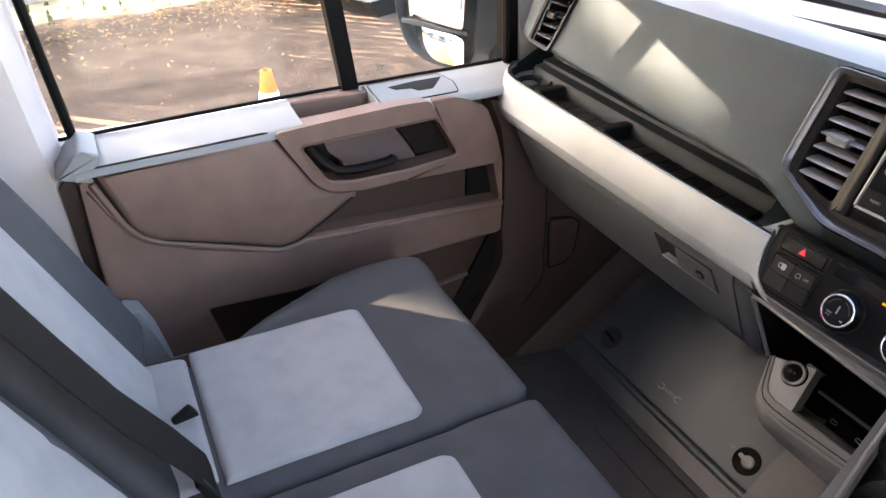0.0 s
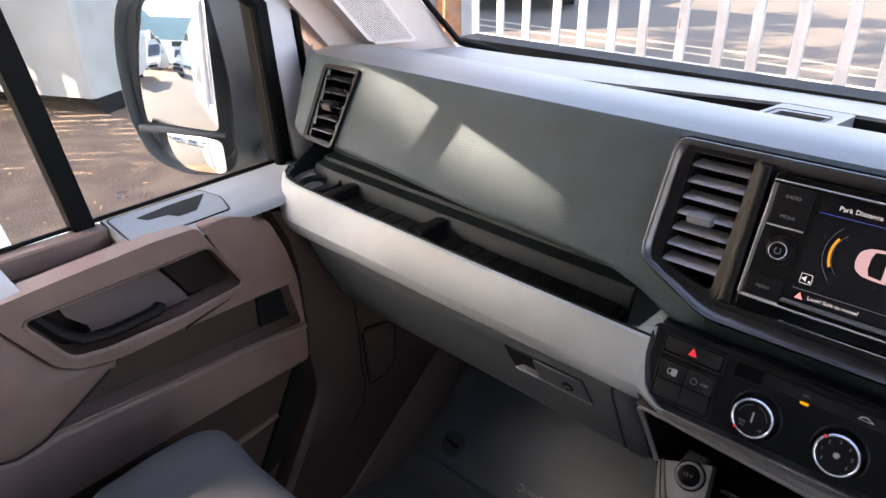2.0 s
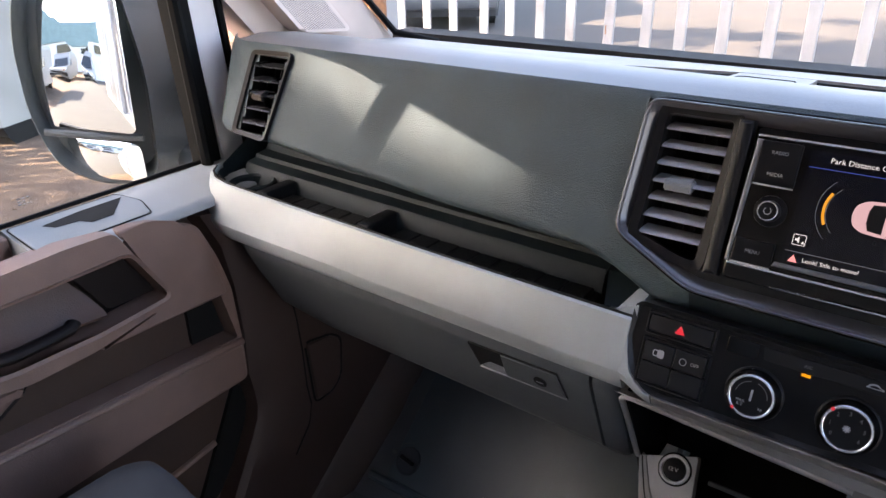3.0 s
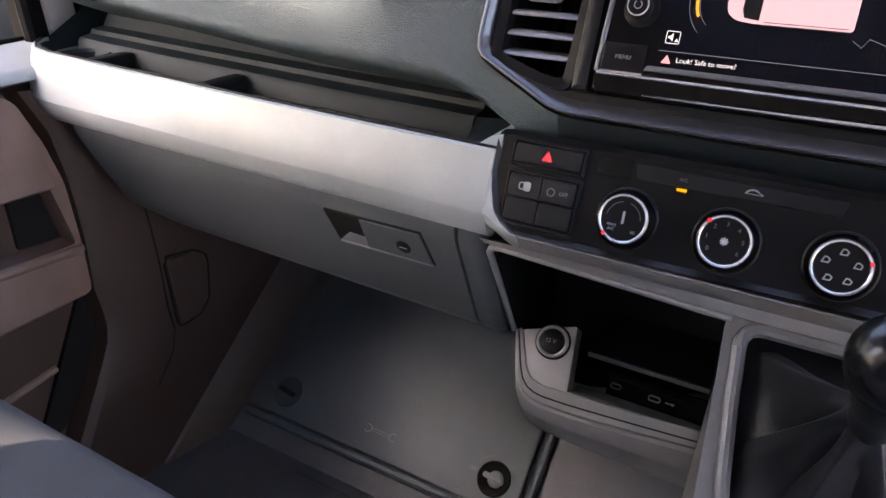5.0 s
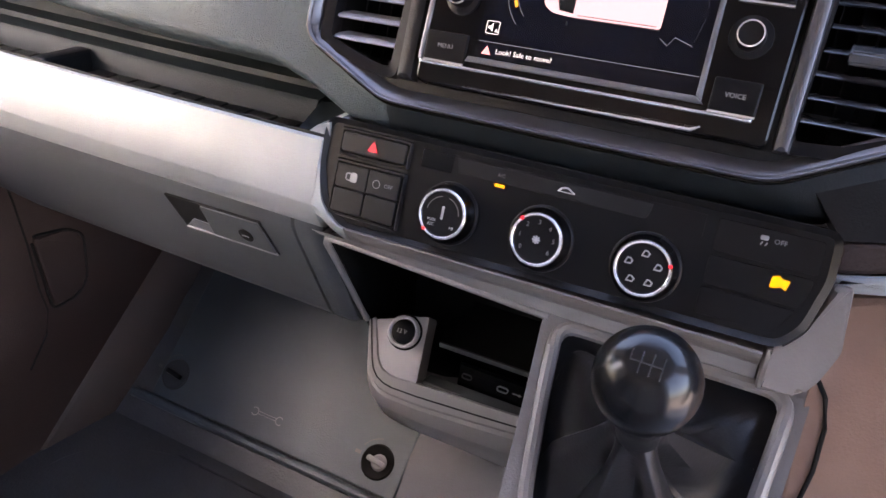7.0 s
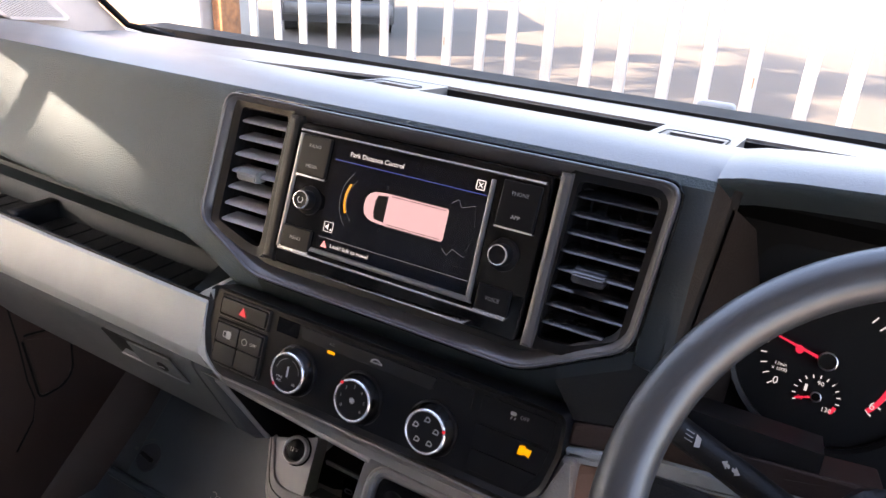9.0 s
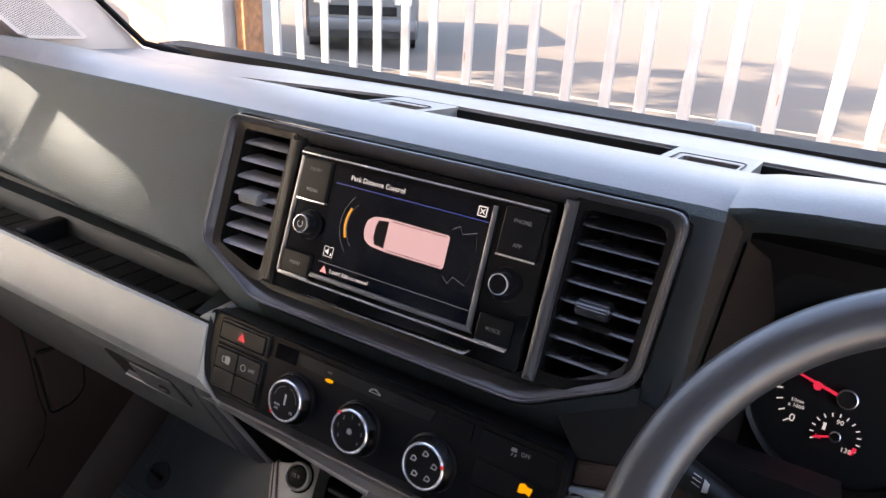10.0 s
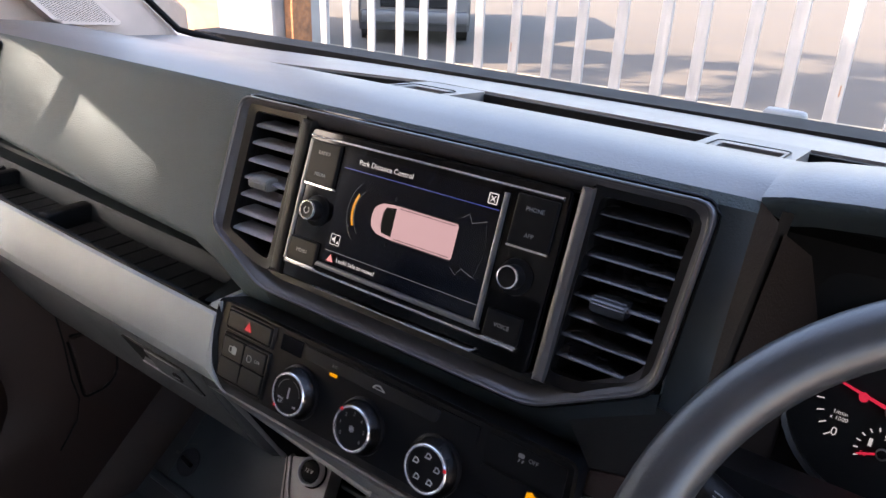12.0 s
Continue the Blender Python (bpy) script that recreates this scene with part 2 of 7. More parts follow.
M_YELLOW = mat("faded_yellow_paint", (0.24, 0.195, 0.13), 0.8, var=0.25, vscale=8)


# ---- mesh helpers ----
def empty(name, label, category, at=(0, 0, 0), group="", kind=""):
    ob = new(name)
    ob.location = at
    ob.empty_display_size = 0.05
    return tagged(ob, label, category, group, kind)


def part(name, bm, material, parent=None, label="", sharp=35.0, kind="", category="", group=""):
    """One mesh object out of a bmesh whose points are in world metres."""
    bmesh.ops.recalc_face_normals(bm, faces=bm.faces)
    for f in bm.faces:
        f.smooth = True
    for e in bm.edges:
        ok = len(e.link_faces) == 2
        if ok:
            an, (f1, f2) = e.calc_face_angle(0), e.link_faces
            a1, a2 = f1.calc_area(), f2.calc_area()
            ok = an < radians(sharp) and not (an > radians(14) and max(a1, a2) > 7 * min(a1, a2))
            ok = ok and not (an > radians(4) and max(len(f1.verts), len(f2.verts)) > 4)     # flat caps stay flat
        e.smooth = ok
    me = bpy.data.meshes.new(name)
    bm.to_mesh(me)
    bm.free()
    me.materials.append(material)
    ob = new(name, me)
    if parent:
        ob.parent = parent
        if parent.data is None:
            ob.matrix_parent_inverse = Matrix.Translation(parent.location).inverted()
    return tagged(ob, label, category, group, kind)


def plain(a, b, d):
    return Vector((a, b, d))


def on_x(a, b, d):       # (y, z) outline, depth along x
    return Vector((d, a, b))


def on_y(a, b, d):       # (x, z) outline, depth along y
    return Vector((a, d, b))


SLOPE = Vector((0, 0.347, 0.938)).normalized()
OUT = Vector((0, -SLOPE.z, SLOPE.y))
STACK = Vector((0, 0.0241, 0.77))


def on_s(u, v, w):       # centre-stack plane: across, up the slope, out of it
    return STACK + Vector((u, 0, 0)) + SLOPE * v + OUT * w


def prism(bm, pts, d0, d1, fr, bevel=0.0, seg=2):
    lo = [bm.verts.new(fr(a, b, d0)) for a, b in pts]
    hi = [bm.verts.new(fr(a, b, d1)) for a, b in pts]
    n = len(pts)
    fs = [bm.faces.new(lo), bm.faces.new(hi)]
    for i in range(n):
        fs.append(bm.faces.new((lo[i], lo[(i + 1) % n], hi[(i + 1) % n], hi[i])))
    if bevel:
        top = [e for e in fs[1].edges]
        bmesh.ops.bevel(bm, geom=top, offset=bevel, segments=seg, affect="EDGES", profile=0.5)
    return bm


def rrect(cx, cy, w, h, r=0.0, n=3):
    if r <= 0:
        return [(cx - w / 2, cy - h / 2), (cx + w / 2, cy - h / 2), (cx + w / 2, cy + h / 2), (cx - w / 2, cy + h / 2)]
    out = []
    for sx, sy, a0 in ((1, -1, -90), (1, 1, 0), (-1, 1, 90), (-1, -1, 180)):
        for k in range(n + 1):
            a = radians(a0 + 90 * k / n)
            out.append((cx + sx * (w / 2 - r) + r * math.cos(a), cy + sy * (h / 2 - r) + r * math.sin(a)))
    return out


def rounded(pts, r, n=3):
    """A polygon with its corners rounded."""
    out = []
    for i, p in enumerate(pts):
        p, a, b = Vector(p), Vector(pts[i - 1]), Vector(pts[(i + 1) % len(pts)])
        k = min(r, (a - p).length * 0.45, (b - p).length * 0.45)
        s, e = p + (a - p).normalized() * k, p + (b - p).normalized() * k
        for j in range(n + 1):
            t = j / n
            q = s * (1 - t) ** 2 + p * 2 * t * (1 - t) + e * t * t
            out.append((q.x, q.y))
    return out


def grown(pts, d):
    """A convex-ish polygon offset outwards by d."""
    n = len(pts)
    area = sum(pts[i][0] * pts[(i + 1) % n][1] - pts[(i + 1) % n][0] * pts[i][1] for i in range(n))
    s = 1 if area > 0 else -1
    out = []
    for i in range(n):
        p, a, b = Vector(pts[i]), Vector(pts[i - 1]), Vector(pts[(i + 1) % n])
        e1, e2 = (p - a).normalized(), (b - p).normalized()
        n1, n2 = Vector((e1.y, -e1.x)) * s, Vector((e2.y, -e2.x)) * s
        m = (n1 + n2)
        m = m / max(0.3, m.length_squared) * 2
        q = p + m * d
        out.append((q.x, q.y))
    return out


def ring(bm, outer, inner, d0, d1, fr, lip=0.0):
    """A frame between two outlines of the same count; lip lowers the inner edge."""
    n = len(outer)
    vs = [[bm.verts.new(fr(a, b, d)) for a, b in pts] for pts, d in ((outer, d0), (outer, d1), (inner, d1 - lip), (inner, d0))]
    for k in range(4):
        A, B = vs[k], vs[(k + 1) % 4]
        for i in range(n):
            bm.faces.new((A[i], A[(i + 1) % n], B[(i + 1) % n], B[i]))
    return bm


def plate(bm, outer, holes, d0, d1, fr):
    """A flat plate with holes through it."""
    def face_at(d):
        edges, loops = [], []
        for pts in (outer, *holes):
            vs = [bm.verts.new(fr(a, b, d)) for a, b in pts]
            loops.append(vs)
            edges += [bm.edges.new((vs[i], vs[(i + 1) % len(vs)])) for i in range(len(vs))]
        bmesh.ops.triangle_fill(bm, use_beauty=True, use_dissolve=False, edges=edges)
        return loops
    A, B = face_at(d0), face_at(d1)
    for lo, hi in zip(A, B):
        for i in range(len(lo)):
            j = (i + 1) % len(lo)
            bm.faces.new((lo[i], lo[j], hi[j], hi[i]))
    return bm


def box(bm, x0, x1, y0, y1, z0, z1, r=0.0, seg=2, m=None):
    t = bmesh.new()
    bmesh.ops.create_cube(t, size=1.0)
    for v in t.verts:
        v.co = Vector((x0 + (v.co.x + 0.5) * (x1 - x0), y0 + (v.co.y + 0.5) * (y1 - y0), z0 + (v.co.z + 0.5) * (z1 - z0)))
    if r:
        bmesh.ops.bevel(t, geom=list(t.edges), offset=r, segments=seg, affect="EDGES", profile=0.5)
    if m:
        t.transform(m)
    join(bm, t)
    return bm


def join(bm, t):
    me = bpy.data.meshes.new("tmp")
    t.to_mesh(me)
    t.free()
    bm.from_mesh(me)
    bpy.data.meshes.remove(me)


def lathe(bm, profile, m, n=32):
    """Turns (radius, height) pairs round the z axis of m."""
    rings = []
    for r, h in profile:
        if r <= 1e-6:
            rings.append([bm.verts.new(m @ Vector((0, 0, h)))])
        else:
            rings.append([bm.verts.new(m @ Vector((r * math.cos(2 * math.pi * i / n), r * math.sin(2 * math.pi * i / n), h))) for i in range(n)])
    for A, B in zip(rings, rings[1:]):
        for i in range(n):
            j = (i + 1) % n
            q = [A[i % len(A)], A[j % len(A)], B[j % len(B)], B[i % len(B)]]
            q = list(dict.fromkeys(q))
            if len(q) > 2:
                bm.faces.new(q)
    return bm


def sheet(bm, rows, closed=False):
    """Quads between rows of points."""
    vs = [[bm.verts.new(p) for p in row] for row in rows]
    for A, B in zip(vs, vs[1:]):
        for i in range(len(A) - (0 if closed else 1)):
            j = (i + 1) % len(A)
            bm.faces.new((A[i], A[j], B[j], B[i]))
    return vs


def loft(bm, rows):
    """A closed solid through rings of points."""
    vs = sheet(bm, rows, closed=True)
    bm.faces.new(vs[0])
    bm.faces.new(vs[-1])
    return bm


def tube(bm, path, r, n=10, flat=1.0):
    rows = []
    for i, p in enumerate(path):
        p = Vector(p)
        d = (Vector(path[min(i + 1, len(path) - 1)]) - Vector(path[max(i - 1, 0)])).normalized()
        a = d.cross(Vector((0, 0, 1)) if abs(d.z) < 0.9 else Vector((0, 1, 0))).normalized()
        b = a.cross(d)
        rows.append([p + a * r * math.cos(2 * math.pi * k / n) + b * r * flat * math.sin(2 * math.pi * k / n) for k in range(n)])
    return loft(bm, rows)


def basis(origin, x, y, z):
    return Matrix(((x[0], y[0], z[0], origin[0]), (x[1], y[1], z[1], origin[1]), (x[2], y[2], z[2], origin[2]), (0, 0, 0, 1)))


def stack_m(u, v, w):
    return basis(on_s(u, v, w), Vector((1, 0, 0)), SLOPE, OUT)


def words(name, body, size, m, material, parent, align="CENTER"):
    cu = bpy.data.curves.new(name, "FONT")
    cu.body, cu.size, cu.align_x, cu.align_y, cu.extrude = body, size, align, "CENTER", 0.0001
    cu.resolution_u = 2
    t = bpy.data.objects.new("tmp", cu)
    me = bpy.data.meshes.new_from_object(t)
    bpy.data.objects.remove(t)
    me.transform(m)
    me.materials.clear()
    me.materials.append(material)
    me.name = name
    ob = new(name, me)
    if parent:
        ob.parent = parent
        if parent.data is None:
            ob.matrix_parent_inverse = Matrix.Translation(parent.location).inverted()
    return ob


def lerp(table, x):
    """Piecewise-linear reading of (x, value) pairs."""
    if x <= table[0][0]:
        return table[0][1]
    for (a, p), (b, q) in zip(table, table[1:]):
        if x <= b:
            return p + (q - p) * (x - a) / (b - a)
    return table[-1][1]


# ---- the cab's shell ----
FLOOR_Z = -0.07


def cab_shell():
    bm = bmesh.new()
    prism(bm, [(-1.30, FLOOR_Z), (0.155, FLOOR_Z), (0.50, 0.24), (0.50, 0.18), (0.17, -0.12), (-1.30, -0.12)], -0.95, 0.95, on_x)
    part("floor", bm, M_MAT, None, "dark grey rubber cab floor rising into the toe board", kind="structure", category="floor")
    bm = bmesh.new()
    box(bm, -0.97, 0.97, -1.30, -0.02, 1.42, 1.46)
    part("ceiling", bm, M_LINING, None, "pale fabric headlining of the van cab", kind="structure", category="ceiling")
    # closing wall out of view, kept pale as a reflector for the cab
    bm = bmesh.new()
    box(bm, -1.0, 1.0, -1.36, -1.30, -0.12, 1.46)
    part("wall_rear", bm, M_LINING, None, "plain unseen bulkhead behind the seats, pale to bounce light", kind="structure", category="bulkhead")
    bm = bmesh.new()
    box(bm, -0.95, 0.95, 0.50, 0.56, -0.12, 0.80)
    part("wall_front", bm, M_BLACK, None, "dark bulkhead behind the dashboard", kind="structure", category="bulkhead")
    # rear quarter walls and pillars of both sides
    for s, nm in ((-1, "wall_left"), (1, "wall_right")):
        bm = bmesh.new()
        x0, x1 = sorted((s * 0.95, s * 1.0))
        box(bm, x0, x1, -1.30, -0.95, -0.12, 1.46)
        part(nm, bm, M_LINING, None, "pale lined side wall behind the door", kind="structure", category="wall")
        bm = bmesh.new()
        loft(bm, [[Vector((s * a, y, z)) for a, y in ((0.90, -0.95 + dy), (0.90, -0.865 + dy), (0.93, -0.84 + dy), (0.99, -0.84 + dy), (0.99, -0.95 + dy))]
                  for z, dy in ((-0.1, 0.02), (0.50, 0.02), (0.62, 0.012), (0.86, -0.008), (1.43, -0.06))])
        part("trim_pillar_rear", bm, M_PILLARB, None, "pale grey plastic trim on the door pillar", kind="structure", category="pillar trim")
        # windscreen pillar
        bm = bmesh.new()
        rows = []
        for y, z, inn in ((0.60, 0.74, 0.86), (0.40, 0.80, 0.875), (0.33, 0.875, 0.885), (0.20, 1.02, 0.88), (-0.02, 1.26, 0.84), (-0.10, 1.42, 0.80)):
            rows.append([Vector((s * a, yy, zz)) for a, yy, zz in ((inn, y + 0.015, z), (inn + 0.012, y - 0.05, z - 0.012), (0.925, y - 0.20, z - 0.03), (0.99, y - 0.20, z - 0.03), (0.99, y + 0.03, z + 0.01))])
        loft(bm, rows)
        part("trim_pillar_front", bm, M_PILLAR, None, "pale plastic trim of the windscreen pillar", kind="structure", category="pillar trim")
        # black band of the windscreen along the pillar
        bm = bmesh.new()
        tube(bm, [(s * 0.80, 0.455, 0.795), (s * 0.862, 0.405, 0.815), (s * 0.882, 0.345, 0.885), (s * 0.876, 0.21, 1.03), (s * 0.836, -0.01, 1.27)], 0.006, 8)
        part("trim_seal", bm, M_RUBBER, None, "black rubber windscreen seal", kind="structure", category="seal")
    # perforated speaker patch on the passenger pillar
    bm = bmesh.new()
    bm2 = bmesh.new()
    rise = Vector((-0.69, 0.72))
    low = [Vector((0.200, 0.842)), Vector((0.296, 0.834))]
    corner = lambda f, k: low[0].lerp(low[1], f) + rise * k
    prism(bm, rounded([(q.x, q.y) for q in (corner(-0.10, -0.008), corner(1.10, -0.008), corner(1.10, 0.18), corner(-0.10, 0.18))], 0.010), -0.945, -0.8800, on_x, 0.005, 3)
    sp = part("trim_speaker", bm, M_PILLAR, None, "fine perforated speaker grille in the pillar trim", kind="structure", category="speaker grille")
    for i in range(28):
        for j in range(50):
            q = corner((i + 0.5) / 28, 0.0034 * (j + 0.5 * (i % 2)))
            bm2.faces.new([bm2.verts.new((-0.8797, q.x + 0.00095 * math.cos(k), q.y + 0.00095 * math.sin(k))) for k in (0, 1.26, 2.51, 3.77, 5.03)])
    part("perforation", bm2, M_DOORD, sp, kind="stuff")
    # windscreen
    bm = bmesh.new()
    sheet(bm, [[Vector((-0.88 + 1.76 * i / 12, y - 0.10 * (abs(i - 6) / 6) ** 2.2, z)) for i in range(13)] for y, z in ((0.588, 0.778), (0.28, 1.08), (-0.03, 1.42))])
    g = part("window_windscreen", bm, M_GLASS, None, "clear curved windscreen", kind="structure", category="windscreen")
    g.visible_shadow = False
    # scuttle outside, below the glass, and bonnet
    bm = bmesh.new()
    loft(bm, [[Vector((-0.95 + 1.9 * i / 10, y - 0.12 * (abs(i - 5) / 5) ** 2.2, z)) for i in range(11)] + [Vector((0.95, y - 0.1, z - 0.1)), Vector((-0.95, y - 0.1, z - 0.1))]
              for y, z in ((0.60, 0.775), (0.66, 0.765))])
    part("trim_scuttle", bm, M_RUBBER, None, "black scuttle below the windscreen", kind="structure", category="scuttle")
    bm = bmesh.new()
    rows = []
    for y, z in ((0.70, 0.70), (0.95, 0.62), (1.15, 0.42), (1.22, 0.1), (1.22, -0.45)):
        rows.append([Vector((-0.95 + 1.9 * i / 8, y - 0.1 * (abs(i - 4) / 4) ** 2.5, z)) for i in range(9)])
    sheet(bm, rows)
    part("wall_bonnet", bm, M_WHITE, None, "white bonnet of the van, below the windscreen", kind="structure", category="bonnet")
    # white flank behind the cab, seen in the mirror
    bm = bmesh.new()
    box(bm, -1.03, -1.0, -5.2, -0.97, -0.45, 1.75, 0.01, 2)
    part("wall_flank", bm, M_WHITE, None, "white panelled flank of the van", kind="structure", category="van side")
    bm = bmesh.new()
    box(bm, 1.0, 1.03, -5.2, -0.97, -0.45, 1.75, 0.01, 2)
    part("wall_flank", bm, M_WHITE, None, "white panelled flank of the van", kind="structure", category="van side")
    bm = bmesh.new()
    box(bm, -1.03, 1.03, -5.2, -0.55, 1.752, 1.80, 0.02, 2)
    part("roof", bm, M_WHITE, None, "plain white roof of the van", kind="structure", category="van roof")
    bm = bmesh.new()
    box(bm, -1.03, 1.03, -5.26, -5.21, -0.45, 1.80, 0.02, 2)
    part("wall_back", bm, M_WHITE, None, "plain white rear of the van", kind="structure", category="van rear")
    bm = bmesh.new()
    box(bm, 0.945, 0.99, -0.95, -0.02, 1.38, 1.44, 0.01, 2)
    box(bm, -0.99, -0.945, -0.95, -0.02, 1.40, 1.44, 0.01, 2)
    prism(bm, [(-0.62, 1.42), (-0.20, 1.205), (0.06, 0.93), (0.10, 0.95), (-0.12, 1.42)], -0.99, -0.945, on_x)
    part("trim_cantrail", bm, M_PILLAR, None, "pale trim above the side windows", kind="structure", category="roof trim")


cab_shell()


# ---- dashboard ----
dash = empty("dashboard", "wide charcoal grained van dashboard with an open tray and silver strip", "dashboard", (0, 0.2, 0.6))

FACE_BOTTOM = [(-0.93, -0.050), (-0.767, -0.052), (-0.474, -0.074), (-0.274, -0.082), (-0.236, -0.094), (-0.19, -0.117), (0.17, -0.117), (0.216, -0.094), (0.246, -0.086)]
HOLE_L, HOLE_R = -0.236, 0.221
HOLE_T = 0.076
HOLE_B = [(-0.236, -0.058), (-0.155, -0.098), (0.138, -0.098), (0.221, -0.056)]
CREST = 0.0862           # where the face meets the top, up the slope


def trough_far(u):
    """How far back the trough in the top reaches."""
    return lerp([(-0.93, 0.245), (-0.61, 0.245), (-0.22, 0.332), (0.16, 0.325), (0.93, 0.325)], u)


def dash_top(u):
    """Outline of the top from the windscreen to the crest, as (y, z)."""
    k = max(0.0, min(1.0, (u + 0.62) / 0.035)) * max(0.0, min(1.0, (0.70 - u) / 0.1))     # the trough fades out towards the ends
    far = trough_far(u)
    return [(0.572 - 0.115 * max(0, abs(u) / 0.9) ** 2.2, 0.785), (0.42 - 0.03 * abs(u), 0.808), (far + 0.022, 0.8165), (far + 0.006, 0.8180), (far, 0.8195 - 0.045 * k),
            (0.236, 0.829 - 0.046 * k), (0.229, 0.8300 - 0.001 * k), (0.20, 0.8385), (0.15, 0.8480), (0.098, 0.8535), (0.076, 0.851)]


def face_pt(u, v, w=0.0):
    p = on_s(u, v, w)
    return p


def undercut(u):
    """The pad is drawn in below the screen."""
    k = max(0.0, min(1.0, (u + 0.25) / 0.09))
    return 0.010 * k * k * (3 - 2 * k)


def dash_pad():
    us = sorted(set([-0.93, -0.90, -0.875, -0.85, -0.767, -0.70, -0.62, -0.60, -0.583, -0.55, -0.474, -0.40, -0.33, -0.274, -0.236, -0.21, -0.19, -0.155, -0.08, 0.0, 0.08, 0.138, 0.17, 0.19, 0.221, 0.236, 0.246] + [-0.846 + 0.006 * i for i in range(19)]))
    bm = bmesh.new()
    rows_top, rows_lo, rows_full = [], [], []
    for u in us:
        end = max(0, (-u - 0.84) / 0.09) ** 2 * 0.05       # the face turns forward at the door end
        top = [Vector((u, y + end * 0.6, z - end * 0.5)) for y, z in dash_top(u)]
        crest = [face_pt(u, CREST - 0.004, -0.0025), face_pt(u, CREST - 0.012, 0.0)]
        vb = lerp(FACE_BOTTOM, u)
        cut = undercut(u)
        under = [face_pt(u, vb + 0.006, -cut), face_pt(u, vb + 0.001, -0.003 - cut), face_pt(u, vb - 0.002, -0.010 - cut), face_pt(u, vb - 0.004, -0.05), face_pt(u, vb - 0.004, -0.12)]
        for row in (crest, under):
            for p in row:
                p.y += end
        if u <= HOLE_L:
            mid = [face_pt(u, CREST - 0.012 + (vb + 0.006 - CREST + 0.012) * k / 24, 0.0) + Vector((0, end, 0)) for k in range(1, 24)]
            rows_full.append(top + crest + mid + under)
        if HOLE_L <= u <= HOLE_R:
            hb = lerp(HOLE_B, u)
            rows_top.append(top + crest + [face_pt(u, HOLE_T, 0.0), face_pt(u, HOLE_T, -0.05)])
            rows_lo.append([face_pt(u, hb, -0.05), face_pt(u, hb, 0.0), face_pt(u, (hb + vb + 0.006) / 2, 0.001 - 0.42 * cut)] + under)
    rows_r = []
    for u in [x for x in us if x >= HOLE_R]:
        top = [Vector((u, y, z)) for y, z in dash_top(u)]
        vb = lerp(FACE_BOTTOM, u)
        turn = max(0, (u - 0.232) / 0.014) ** 2 * 0.005
        cut = undercut(u)
        mid = [face_pt(u, CREST - 0.004, -0.0025 - turn)] + [face_pt(u, CREST - 0.012 + (vb + 0.006 - CREST + 0.012) * k / 7, -turn - cut * max(0, k - 4) / 3) for k in range(8)]
        mid += [face_pt(u, vb + 0.001, -0.003 - turn - cut), face_pt(u, vb - 0.002, -0.010 - turn - cut), face_pt(u, vb - 0.004, -0.05), face_pt(u, vb - 0.004, -0.12)]
        rows_r.append(top + mid)
    sheet(bm, rows_full)
    sheet(bm, rows_top)
    sheet(bm, rows_lo)
    sheet(bm, rows_r)
    # side walls of the opening
    for u, vb in ((HOLE_L, -0.058), (HOLE_R, -0.056)):
        sheet(bm, [[face_pt(u, HOLE_T, 0), face_pt(u, vb, 0)], [face_pt(u, HOLE_T, -0.05), face_pt(u, vb, -0.05)]])
    bmesh.ops.remove_doubles(bm, verts=bm.verts, dist=0.0004)
    # opening of the door-side vent
    gone = []
    for fc in bm.faces:
        c = fc.calc_center_median() - STACK
        u, v, w = c.x, c.dot(SLOPE), c.dot(OUT)
        if abs(w) < 0.012 and -0.0445 < v < 0.0625 and -0.829 + (v + 0.05) * 0.155 < u < -0.779 + (v + 0.05) * 0.235:
            gone.append(fc)
    bmesh.ops.delete(bm, geom=gone, context="FACES")
    # split off the top faces, which carry the sheen-lightened colour
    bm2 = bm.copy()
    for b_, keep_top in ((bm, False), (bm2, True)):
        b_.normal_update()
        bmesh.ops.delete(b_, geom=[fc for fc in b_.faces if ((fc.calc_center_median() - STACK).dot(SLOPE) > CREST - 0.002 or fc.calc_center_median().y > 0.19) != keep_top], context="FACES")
    # pad faces below and right of the screen take a darker material
    bm3 = bm.copy()
    for b_, low in ((bm, False), (bm3, True)):
        gone = []
        for fc in b_.faces:
            c = fc.calc_center_median() - STACK
            if (c.x > -0.172 and c.dot(SLOPE) < (0.072 if c.x > HOLE_R else lerp(HOLE_B, c.x) + 0.001)) != low:
                gone.append(fc)
        bmesh.ops.delete(b_, geom=gone, context="FACES")
    part("lower_pad", bm3, M_PADLOW, dash, "darker part of the pad under and beside the screen", sharp=50)
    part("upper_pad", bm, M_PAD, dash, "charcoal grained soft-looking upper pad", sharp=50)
    part("top_pad", bm2, M_PADTOP, dash, "pale grey dash top, lightened for the sky's sheen", sharp=50)
    # driver's side: hood over the gauges
    bm = bmesh.new()
    rows, crown = [], []
    for u in (0.2455, 0.262, 0.30, 0.36, 0.45, 0.54, 0.62, 0.66):
        h = 0.013 * math.sin(math.pi * min(1, max(0, (u - 0.2455) / 0.4145))) ** 0.6
        crown.append([Vector((u, y, z + (h if y < 0.24 else 0))) for y, z in dash_top(u)] + [face_pt(u, CREST - 0.0015 + h, -0.0055)])
        rows.append(crown[-1][-1:] + [face_pt(u, CREST - 0.0025 + h, -0.006), face_pt(u, CREST - 0.005 + h, -0.009), face_pt(u, CREST - 0.008 + h, -0.025), face_pt(u, CREST - 0.011 + h, -0.17)])
    # hood top shares that lightened colour; its lip keeps the pad's own
    sheet(bm, crown)
